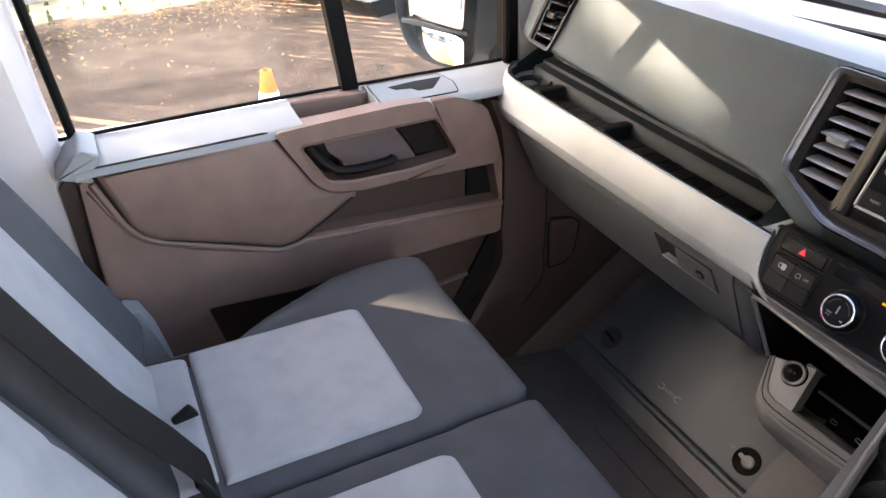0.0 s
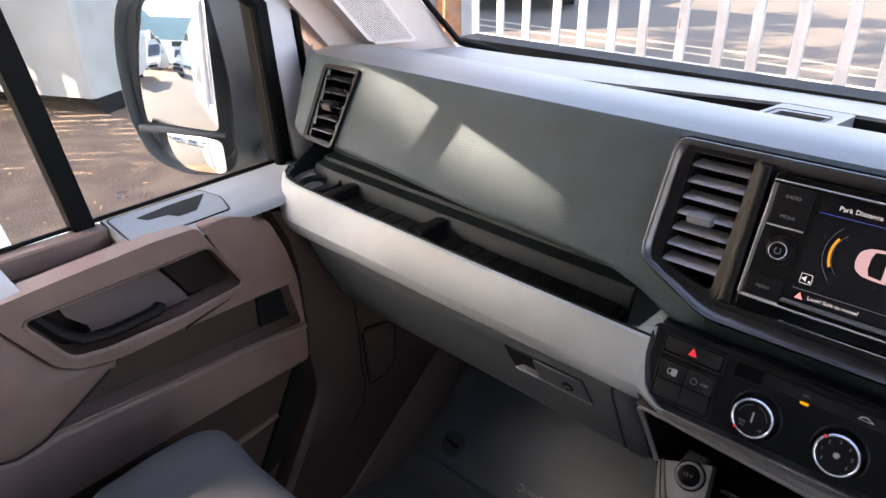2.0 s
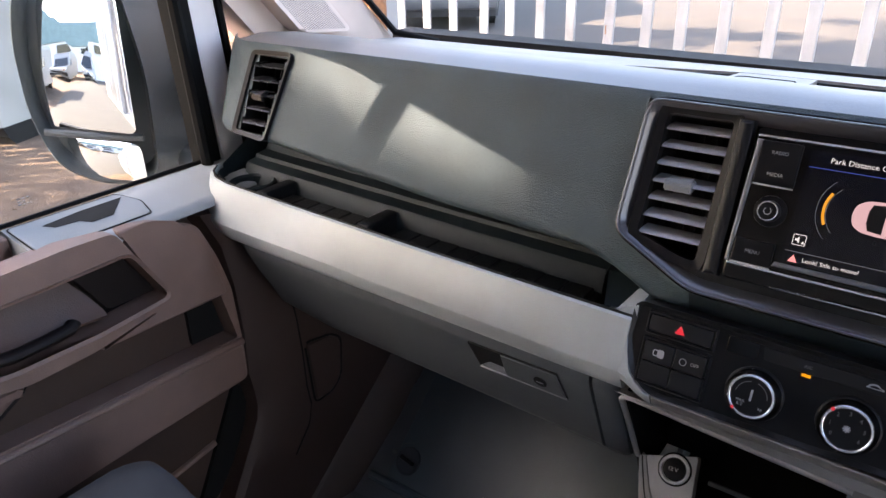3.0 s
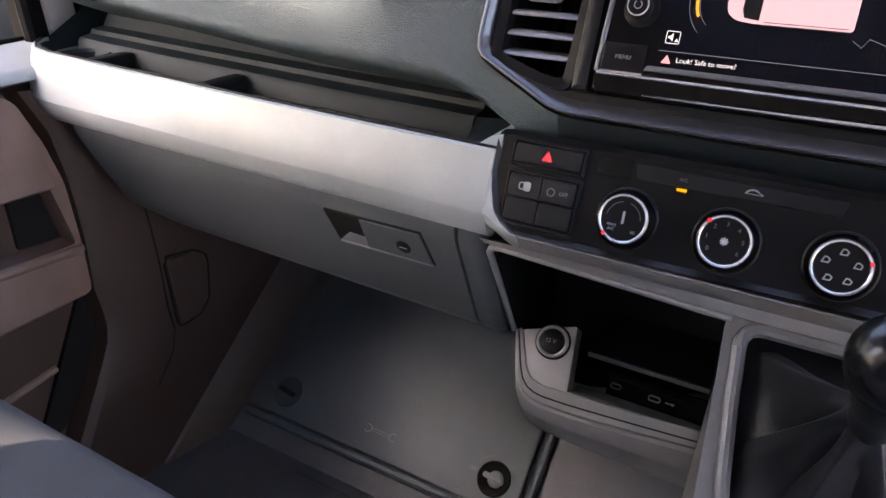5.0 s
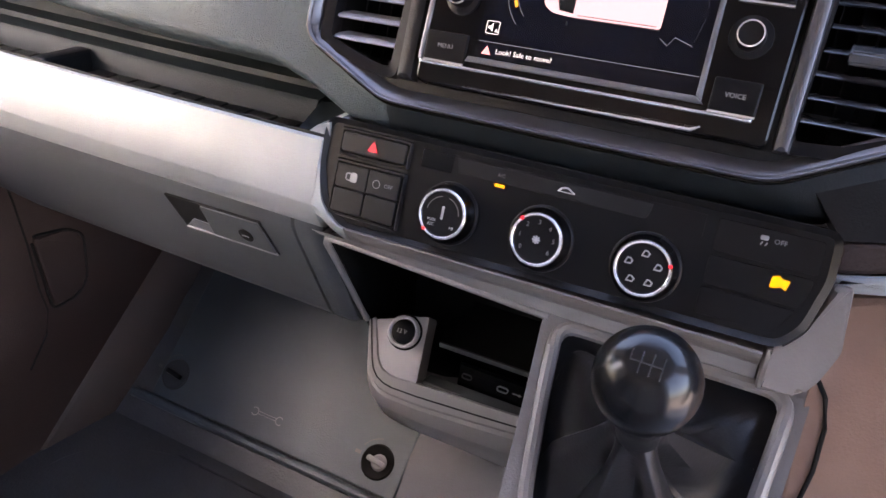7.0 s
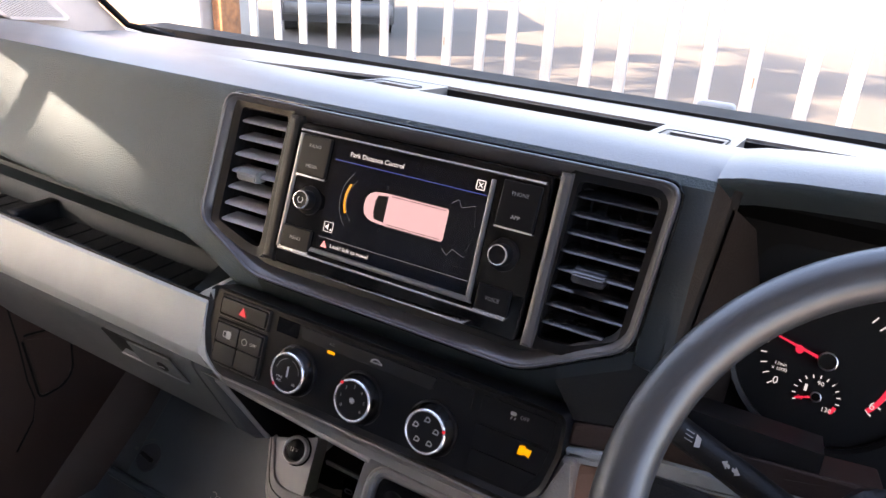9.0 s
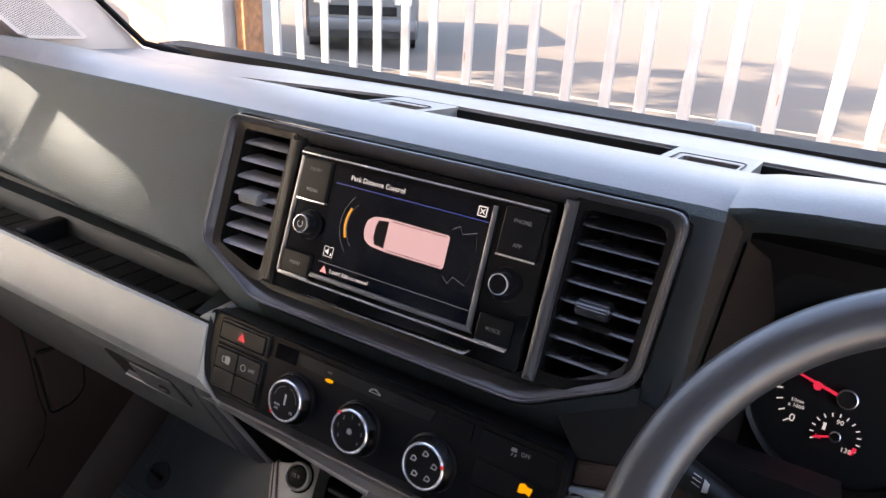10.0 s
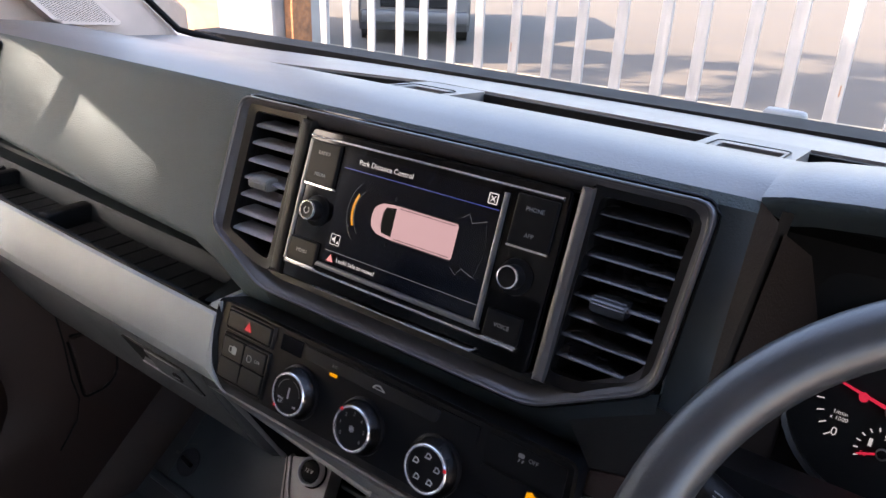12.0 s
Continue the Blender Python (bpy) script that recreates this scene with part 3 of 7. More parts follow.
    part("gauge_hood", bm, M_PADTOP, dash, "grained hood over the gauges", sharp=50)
    bm = bmesh.new()
    sheet(bm, rows)
    part("hood_lip", bm, M_PAD, dash, sharp=50)
    bm = bmesh.new()
    rows = []
    for u in (0.66, 0.75, 0.85, 0.93):
        rows.append([Vector((u, y, z)) for y, z in dash_top(u)] + [face_pt(u, v, 0) for v in (0.08, 0.0, -0.1, -0.2)] + [face_pt(u, -0.22, -0.05)])
    sheet(bm, rows)
    part("end_pad", bm, M_PAD, dash, sharp=50)
    # left cheek of the gauge recess: two facets with a slot between them
    bm = bmesh.new()
    sheet(bm, [[face_pt(0.246, 0.082, -0.006), face_pt(0.236, -0.11, -0.006)], [face_pt(0.257, 0.072, -0.022), face_pt(0.243, -0.11, -0.022)]])
    part("cheek", bm, M_CHEEK, dash)
    bm = bmesh.new()
    sheet(bm, [[face_pt(0.257, 0.080, -0.022), face_pt(0.243, -0.11, -0.022)], [face_pt(0.262, 0.080, -0.040), face_pt(0.249, -0.11, -0.040)]])
    part("cheek_slot", bm, M_BLACK, dash)
    bm = bmesh.new()
    sheet(bm, [[face_pt(0.261, 0.066, -0.030), face_pt(0.248, -0.11, -0.030)], [face_pt(0.275, 0.056, -0.08), face_pt(0.270, -0.11, -0.08)], [face_pt(0.286, 0.012, -0.135), face_pt(0.284, -0.11, -0.135)]])
    part("cheek", bm, M_CHEEK, dash)
    # panels stepping down on the driver's side: dark filler, brown step, silver strip, brown knee panel
    bm = bmesh.new()
    prism(bm, [(0.165, -0.098), (0.214, -0.064), (0.245, -0.070), (0.262, -0.085), (0.36, -0.085), (0.36, -0.099), (0.262, -0.108), (0.188, -0.124)], -0.06, -0.003, on_s)
    part("filler", bm, M_DARK, dash)
    bm = bmesh.new()
    prism(bm, rounded([(0.188, -0.125), (0.262, -0.109), (0.40, -0.095), (0.40, -0.114), (0.262, -0.128), (0.188, -0.146)], 0.004), -0.06, -0.002, on_s, 0.003)
    part("step_panel", bm, M_KICK, dash)
    bm = bmesh.new()
    prism(bm, rounded([(0.187, -0.1465), (0.262, -0.1285), (0.40, -0.114), (0.40, -0.126), (0.262, -0.1415), (0.193, -0.1565)], 0.004), -0.06, 0.005, on_s, 0.005)
    part("silver_strip", bm, M_SILVER, dash, "silver strip")
    bm = bmesh.new()
    prism(bm, rounded([(0.193, -0.157), (0.262, -0.142), (0.40, -0.127), (0.64, -0.127), (0.66, -0.15), (0.66, -0.40), (0.205, -0.40), (0.196, -0.24)], 0.01), -0.14, -0.001, on_s, 0.008)
    part("knee_panel", bm, M_LOWB, dash, "brown lower panel round the steering column, tinted for warm bounce light")
    bm = bmesh.new()
    tube(bm, [on_s(u, v, 0.0) for u, v in ((0.199, -0.215), (0.206, -0.225), (0.211, -0.245), (0.212, -0.275), (0.208, -0.31))], 0.0016, 6)
    part("joint", bm, M_BLACK, dash)
    # slots and demister outlets in the top
    for x0, x1 in ((-0.600, -0.224), (-0.138, 0.146), (0.228, 0.60)):
        bm = bmesh.new()
        rows = []
        for u in (x0, x0 + 0.02, (x0 + x1) / 2, x1):
            yf = trough_far(u) - 0.002
            rows.append([Vector((u, y, z)) for y, z in ((0.2375, 0.778), (yf, 0.778), (yf, 0.8165), (yf - 0.004, 0.8165), (yf - 0.004, 0.788), (0.2415, 0.788), (0.2415, 0.824), (0.2375, 0.824))])
        loft(bm, rows)
        part("slot", bm, M_BLACK, dash, "long dark slot in the dash top")
    top_z = lambda a, b, dd: Vector((a, b, dd - max(0.0, b - 0.20) * 0.088))
    for xa, xb, xo in ((-0.226, -0.136, -0.185), (0.144, 0.230, 0.187)):
        bm = bmesh.new()
        o = rrect((xa + xb) / 2, 0.280, xb - xa, 0.104, 0.008)
        q = rrect(xo, 0.262, 0.056, 0.052, 0.003)
        ring(bm, o, q, 0.785, 0.8302, top_z, 0.002)
        fr_ = part("demister_frame", bm, M_PADTOP, dash, "grey frame of a demister outlet")
        bm = bmesh.new()
        ring(bm, grown(q, 0.0055), grown(q, 0.0045), 0.8296, 0.8306, top_z)
        part("joint", bm, M_BLACK, fr_)
        bm = bmesh.new()
        prism(bm, grown(q, 0.001), 0.785, 0.817, plain)
        part("outlet", bm, M_BLACK, fr_)
    # caps at the foot of the windscreen
    for xc, yy in ((-0.600, 0.553), (0.149, 0.602)):
        bm = bmesh.new()
        box(bm, xc - 0.027, xc + 0.027, yy, yy + 0.026, 0.772, 0.7975, 0.007, 3)
        part("cap", bm, M_SWITCH, dash, "small pale grey cap by the windscreen")


dash_pad()


def dash_tray():
    x0, x1 = -0.875, -0.262
    bm = bmesh.new()
    # back ledge, floor, front lip
    prof = [(0.10, 0.676), (0.088, 0.657), (0.068, 0.6545), (0.0655, 0.6490), (0.046, 0.6460), (0.0415, 0.641), (0.036, 0.620), (-0.014, 0.618), (-0.020, 0.640), (-0.036, 0.6425), (-0.036, 0.59), (0.10, 0.59)]
    rows = []
    for u in (x0, -0.865, -0.855, -0.845, -0.835, -0.82, -0.74, -0.66, -0.56, -0.46, -0.36, x1):
        lift = lerp([(-0.875, 0.014), (-0.70, 0.009), (-0.45, 0.003), (-0.26, 0.0)], u)
        back = 0.075 * (1 - math.sqrt(max(0, 1 - max(0, (-u - 0.82) / 0.085) ** 2)))
        rows.append([Vector((u, max(y, y + back * (0.06 - y) / 0.09) if y < 0.05 else y, z + lift)) for y, z in prof])
    loft(bm, rows)
    part("tray", bm, M_TRAY, dash, "open dark plastic tray along the dash")
    for xc in (-0.765, -0.57):
        bm = bmesh.new()
        box(bm, xc - 0.010, xc + 0.010, -0.020, 0.042, 0.610, 0.644 + lerp([(-0.875, 0.012), (-0.26, 0.0)], xc), 0.004, 2)
        part("divider", bm, M_DARK, dash)
    # ribs of the tray mat
    k = 0
    u = -0.745
    while u < -0.27:
        if abs(u + 0.57) > 0.024:
            bm = bmesh.new()
            box(bm, u - 0.0147, u + 0.0147, -0.012, 0.034, 0.610, 0.6255 + lerp([(-0.875, 0.012), (-0.26, 0.0)], u), 0.0012, 1)
            part("tray_rib", bm, M_DARK, dash)
        u += 0.0307
    # cup ring at the door end
    bm = bmesh.new()
    lathe(bm, [(0.030, 0.0), (0.036, 0.0), (0.036, 0.033), (0.033, 0.035), (0.030, 0.031), (0.030, 0.0)], pose(-0.822, 0.012, 0.615), 28)
    part("cup_ring", bm, M_TRAY, dash)
    # end wall of the tray by the door
    bm = bmesh.new()
    rows = []
    for k in range(10):
        a = radians(180 + 90 * k / 9)
        rows.append([Vector((-0.835 + 0.046 * math.cos(a) - 0.003, 0.016 + 0.038 * math.sin(a), z)) for z in (0.60, 0.660)])
    sheet(bm, rows)
    sheet(bm, [[Vector((-0.888, y, z)) for z in (0.60, 0.664 + (y - 0.012) * 0.55)] for y in (0.012, 0.05, 0.10, 0.13)])
    part("tray_end", bm, M_TRAY, dash)
    # inner end of the tray: rounded dark wall, then a silver facet up to the controls
    bm = bmesh.new()
    rows = []
    for k in range(7):
        an = radians(90 * k / 6)
        rows.append([Vector((-0.262 + 0.030 * math.sin(an), 0.05 - 0.075 * (1 - math.cos(an)) if k < 6 else -0.026, z)) for z in (0.60, 0.6445)])
    sheet(bm, rows)
    sheet(bm, [[Vector((-0.262, 0.05, 0.644)), Vector((-0.205, 0.05, 0.650))], [Vector((-0.232, -0.026, 0.6445)), Vector((-0.205, -0.026, 0.648))]])
    part("tray_end", bm, M_TRAY, dash)
    bm = bmesh.new()
    prism(bm, [(-0.231, 0.636), (-0.1945, 0.636), (-0.1945, 0.6585), (-0.2065, 0.6545)], -0.033, 0.02, on_y, 0.0015)
    part("trim_end", bm, M_SILVER, dash, "silver end facet of the tray")


dash_tray()


def dash_strip():
    """The silver strip in front of the tray, rounded at the door end, with a chamfered lower band."""
    bm = bmesh.new()
    rows = []
    xs = [-0.905, -0.903, -0.895, -0.88, -0.855, -0.82, -0.75, -0.65, -0.55, -0.45, -0.35, -0.27, -0.205, -0.198]
    for u in xs:
        t = max(0, (-u - 0.82) / 0.085)
        back = 0.075 * (1 - math.sqrt(max(0, 1 - min(1, t) ** 2)))      # rounds off forward at the door
        lift = lerp([(-0.905, 0.016), (-0.70, 0.010), (-0.45, 0.004), (-0.2, 0.0)], u)
        low = lerp([(-0.905, 0.010), (-0.7, 0.006), (-0.2, 0.0)], u)
        prof = [(-0.031, 0.6425 + lift), (-0.0355, 0.6458 + lift), (-0.0395, 0.6445 + lift), (-0.0475, 0.620 + lift * 0.8 + low * 0.2), (-0.0555, 0.594 + low), (-0.0545, 0.590 + low), (-0.0475, 0.574 + low), (-0.0425, 0.566 + low), (-0.036, 0.563 + low), (-0.028, 0.568 + low)]
        rows.append([Vector((u, y + back, z)) for y, z in prof])
    loft(bm, rows)
    part("silver_strip", bm, M_SILVER, dash, "silver-grey painted strip along the dash", sharp=34)
    # its lower chamfer wraps the corner of the controls
    bm = bmesh.new()
    rows = []
    for u, tv, cv in ((-0.1990, -0.1500, -0.1935), (-0.1975, -0.1585, -0.1940), (-0.1925, -0.1790, -0.1955), (-0.1890, -0.1888, -0.1975), (-0.1815, -0.1970, -0.2015), (-0.1700, -0.2046, -0.2062), (-0.1640, -0.2050, -0.2064)):
        rows.append([on_s(u, v, w) for v, w in ((tv + 0.0008, 0.004), (tv, 0.0132), (tv - 0.0010, 0.0141), (cv, 0.0138), (cv - 0.0012, 0.0128), (cv - 0.0085, 0.0045), (cv - 0.0115, -0.004), (cv - 0.012, -0.03), (tv, -0.03))])
    loft(bm, rows)
    part("strip_corner", bm, M_SILVER, dash, "silver corner of the strip", sharp=34)
    # thin dark joint above it
    bm = bmesh.new()
    tube(bm, [(u, -0.0335 + 0.075 * (1 - math.sqrt(max(0, 1 - min(1, max(0, (-u - 0.82) / 0.085)) ** 2))), 0.6462 + lerp([(-0.905, 0.016), (-0.70, 0.010), (-0.45, 0.004), (-0.2, 0.0)], u)) for u in xs[2:]], 0.0016, 6)
    part("joint", bm, M_BLACK, dash)


dash_strip()


def glovebox():
    g = empty("glovebox", "dark grey closed glovebox lid with a recessed handle", "glovebox", (-0.55, 0.0, 0.5))
    prof = [(-0.034, 0.566), (-0.0345, 0.552), (-0.030, 0.540), (-0.012, 0.502), (0.010, 0.455), (0.022, 0.430), (0.030, 0.420), (0.045, 0.416), (0.07, 0.43), (0.05, 0.566)]
    bm = bmesh.new()
    rows = []
    for u in (-0.80, -0.70, -0.55, -0.40, -0.30, -0.2405, -0.238):
        low = lerp([(-0.90, 0.03), (-0.7, 0.008), (-0.2, 0.0)], u)
        rows.append([Vector((u, y, z + low * (0.6 if z > 0.5 else 1))) for y, z in prof])
    loft(bm, rows)
    part("lid", bm, M_GREYP, g, "dark grey lid", sharp=50)
    bm = bmesh.new()
    rows = []
    for u in (-0.905, -0.885, -0.85, -0.803):
        low = lerp([(-0.90, 0.03), (-0.7, 0.008), (-0.2, 0.0)], u)
        back = 0.09 * max(0, (-u - 0.80) / 0.105) ** 1.6
        rows.append([Vector((u, y + back, z + low * (0.6 if z > 0.5 else 1))) for y, z in prof])
    loft(bm, rows)
    part("end_panel", bm, M_GREYP, dash, sharp=50)
    bm = bmesh.new()
    rows = []
    for u in (-0.234, -0.222, -0.212, -0.2065):
        rows.append([Vector((u, y + (0.006 if u > -0.21 else 0), z)) for y, z in prof])
    loft(bm, rows)
    part("end_panel", bm, M_GREYP, dash, sharp=50)
    # recessed handle
    n = Vector((0, -0.904, -0.428))
    up = Vector((0, -0.428, 0.904))
    o = Vector((-0.335, -0.0226, 0.5239))
    fr2 = lambda a, b, d: o + Vector((a, 0, 0)) + up * b + n * d
    outline = [(-0.060, 0.0218), (0.058, 0.0235), (0.0640, -0.0220), (-0.054, -0.0225)]
    bm = bmesh.new()
    ring(bm, grown(outline, 0.0010), grown(outline, -0.0006), -0.004, 0.0010, fr2)
    h = part("handle", bm, M_BLACK, g, "recessed dark handle")
    # flat black plate stands in for the shaded thumb recess
    bm = bmesh.new()
    prism(bm, [(-0.0598, 0.0215), (-0.0150, 0.0220), (-0.0175, -0.0060), (-0.0360, -0.0050), (-0.0540, -0.0222)], -0.002, 0.0008, fr2)
    part("thumb_recess", bm, M_BLACK, h)
    # slope coloured paler than the lid, as light would catch it
    bm = bmesh.new()
    prism(bm, [(-0.0540, -0.0222), (-0.0360, -0.0052), (-0.0175, -0.0062), (-0.0160, -0.0226)], -0.002, 0.0011, fr2)
    part("thumb_slope", bm, M_SLOPE, h, "thumb slope in a paler, lit tone")
    bm = bmesh.new()
    prism(bm, rounded([(-0.0148, 0.0217), (0.0574, 0.0230), (0.0632, -0.0205), (-0.0158, -0.0208)], 0.0015), -0.002, 0.0026, fr2, 0.0009)
    part("grip", bm, M_GREYP, h)
    bm = bmesh.new()
    prism(bm, [(-0.0540, -0.0224), (0.0638, -0.0212), (0.0642, -0.0228), (-0.0542, -0.0238)], -0.002, 0.0028, fr2)
    part("edge", bm, M_SLOPE, h, "pale lower edge")
    lm = basis(fr2(0.034, -0.0020, 0.0024), Vector((1, 0, 0)), up, n)
    bm = bmesh.new()
    lathe(bm, [(0, 0), (0.0085, 0), (0.0085, 0.0014), (0.0070, 0.0020), (0, 0.0014)], lm, 20)
    lk = part("lock", bm, M_BLACK, h)
    bm = bmesh.new()
    box(bm, -0.0045, 0.0045, -0.0008, 0.0008, 0.0012, 0.0022, 0, 1, lm)
    part("key_slot", bm, M_SATIND, lk)


glovebox()


# ---- centre stack ----
BEZ = [(-0.234, 0.075), (-0.240, -0.058), (-0.156, -0.0985), (0.137, -0.0985), (0.219, -0.056), (0.226, 0.075)]
VENT_L = [(-0.214, 0.064), (-0.150, 0.064), (-0.155, -0.072), (-0.172, -0.070), (-0.218, -0.056)]
VENT_R = [(0.146, 0.063), (0.214, 0.063), (0.208, -0.053), (0.172, -0.068), (0.142, -0.070)]
RADIO = rrect(0.0, -0.008, 0.262, 0.140, 0.006)


def bezel():
    b = empty("dash_bezel", "dark plastic surround of the screen and centre vents", "dash bezel", STACK)
    bm = bmesh.new()
    inner = rounded(grown(BEZ, -0.008), 0.012)
    plate(bm, inner, [rounded(VENT_L, 0.005), rounded(VENT_R, 0.005), RADIO], -0.012, -0.003, on_s)
    part("plate", bm, M_DARK, b)
    bm = bmesh.new()
    loops = [(0.0, -0.02), (-0.0002, 0.0082), (-0.0008, 0.0096), (-0.0018, 0.0100), (-0.0028, 0.0092), (-0.0033, 0.0080), (-0.0040, 0.0077), (-0.0122, 0.0003), (-0.0132, -0.0034)]
    sheet(bm, [[on_s(a, c, w) for a, c in rounded(grown(BEZ, g), 0.014, 4)] for g, w in loops], closed=True)
    part("rim", bm, M_RIM, b, "satin grey stepped rim", sharp=40)
    bm = bmesh.new()
    path = [on_s(a, c, 0.0016) for a, c in rounded(grown(BEZ, 0.0012), 0.016, 4)]
    tube(bm, path + path[:1], 0.0014, 8)
    part("piping", bm, M_GLOSS, b)
    for u0, u1 in ((-0.147, -0.1325), (0.1325, 0.143)):
        bm = bmesh.new()
        prism(bm, [(u0, 0.066), (u1, 0.066), (u1, -0.078), (u0, -0.078)], -0.006, 0.0095, on_s, 0.004)
        part("post", bm, M_RIM if u0 > 0 else M_DARK, b)


bezel()


def air_vent(name_label, outline, rows_n, tilt, tab_at, fr, width_at, slat_mat, v0=-0.062, v1=0.058, tabw=0.026, rim_w=0.0075):
    """A dash vent: dark box behind the opening, separate slats and a sliding tab."""
    c = sum((fr(a, b, 0) for a, b in outline), Vector()) / len(outline)
    v = empty("air_vent", name_label, "air vent", c, "dash air vents")
    bm = bmesh.new()
    rr = rounded(outline, 0.005)
    lo = [bm.verts.new(fr(a, b, -0.055)) for a, b in rr]
    hi = [bm.verts.new(fr(a, b, 0.003)) for a, b in rr]
    bm.faces.new(lo)
    for i in range(len(rr)):
        j = (i + 1) % len(rr)
        bm.faces.new((lo[i], lo[j], hi[j], hi[i]))
    part("duct", bm, M_BLACK, v)
    bm = bmesh.new()
    ring(bm, rounded(grown(outline, rim_w), 0.010), rounded(grown(outline, -0.0012), 0.005), -0.006, 0.0058, fr, 0.002)
    part("surround", bm, M_BTN, v)
    ca, sa = math.cos(radians(tilt)), math.sin(radians(tilt))
    for k in range(rows_n):
        b = v1 + (v0 - v1) * (k + 0.35) / rows_n
        a0, a1 = width_at(b)
        bm = bmesh.new()
        prof = [(-0.0125, -0.0012), (-0.0125, 0.0012), (0.002, 0.0022), (0.0095, 0.0016), (0.0115, 0.0), (0.0095, -0.0016), (0.002, -0.0022)]
        loft(bm, [[fr(a, b + p * sa + q * ca, -0.010 + p * ca - q * sa) for p, q in prof] for a in (a0, a1)])
        s = part("slat", bm, slat_mat, v)
        if k == tab_at:
            am = (a0 + a1) / 2 - 0.004
            bm = bmesh.new()
            loft(bm, [[fr(am - tabw / 2 + dx, b + p * sa + q * ca, -0.010 + p * ca - q * sa) for p, q in ((0.002, -0.006), (0.002, 0.0062), (0.014, 0.006), (0.0185, 0.003), (0.0185, -0.004), (0.015, -0.006))] for dx in (0, tabw)])
            bmesh.ops.bevel(bm, geom=list(bm.edges), offset=0.0012, segments=2, affect="EDGES")
            part("tab", bm, M_SLAT if slat_mat is M_SLAT else M_SLOPE, s, "sliding tab")
    bm = bmesh.new()
    for i in range(5):
        a = width_at(0)[0] + (width_at(0)[1] - width_at(0)[0]) * (i + 0.5) / 5
        prism(bm, [(a - 0.0008, v0), (a + 0.0008, v0), (a + 0.0008, v1), (a - 0.0008, v1)], -0.05, -0.03, fr)
    part("rear_vane", bm, M_BLACK, v)
    return v


# slats left of the screen use the sky-lit copy, the others the dark one
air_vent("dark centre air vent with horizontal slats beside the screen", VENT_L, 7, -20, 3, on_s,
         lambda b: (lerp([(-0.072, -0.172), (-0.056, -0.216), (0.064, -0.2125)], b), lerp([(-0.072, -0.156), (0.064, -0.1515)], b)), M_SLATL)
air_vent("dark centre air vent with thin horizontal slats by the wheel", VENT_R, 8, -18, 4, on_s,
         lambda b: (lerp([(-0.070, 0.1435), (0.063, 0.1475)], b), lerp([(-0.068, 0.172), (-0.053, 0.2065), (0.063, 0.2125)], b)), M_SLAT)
VENT_D = [(-0.818, 0.066), (-0.745, 0.068), (-0.773, -0.050), (-0.836, -0.046)]
air_vent("small dash air vent with angled slats near the passenger door", VENT_D, 5, -22, 2, on_s,
         lambda b: (lerp([(-0.05, -0.834), (0.066, -0.817)], b), lerp([(-0.05, -0.774), (0.068, -0.747)], b)), M_SLAT, v0=-0.042, v1=0.060, tabw=0.022, rim_w=0.0045)


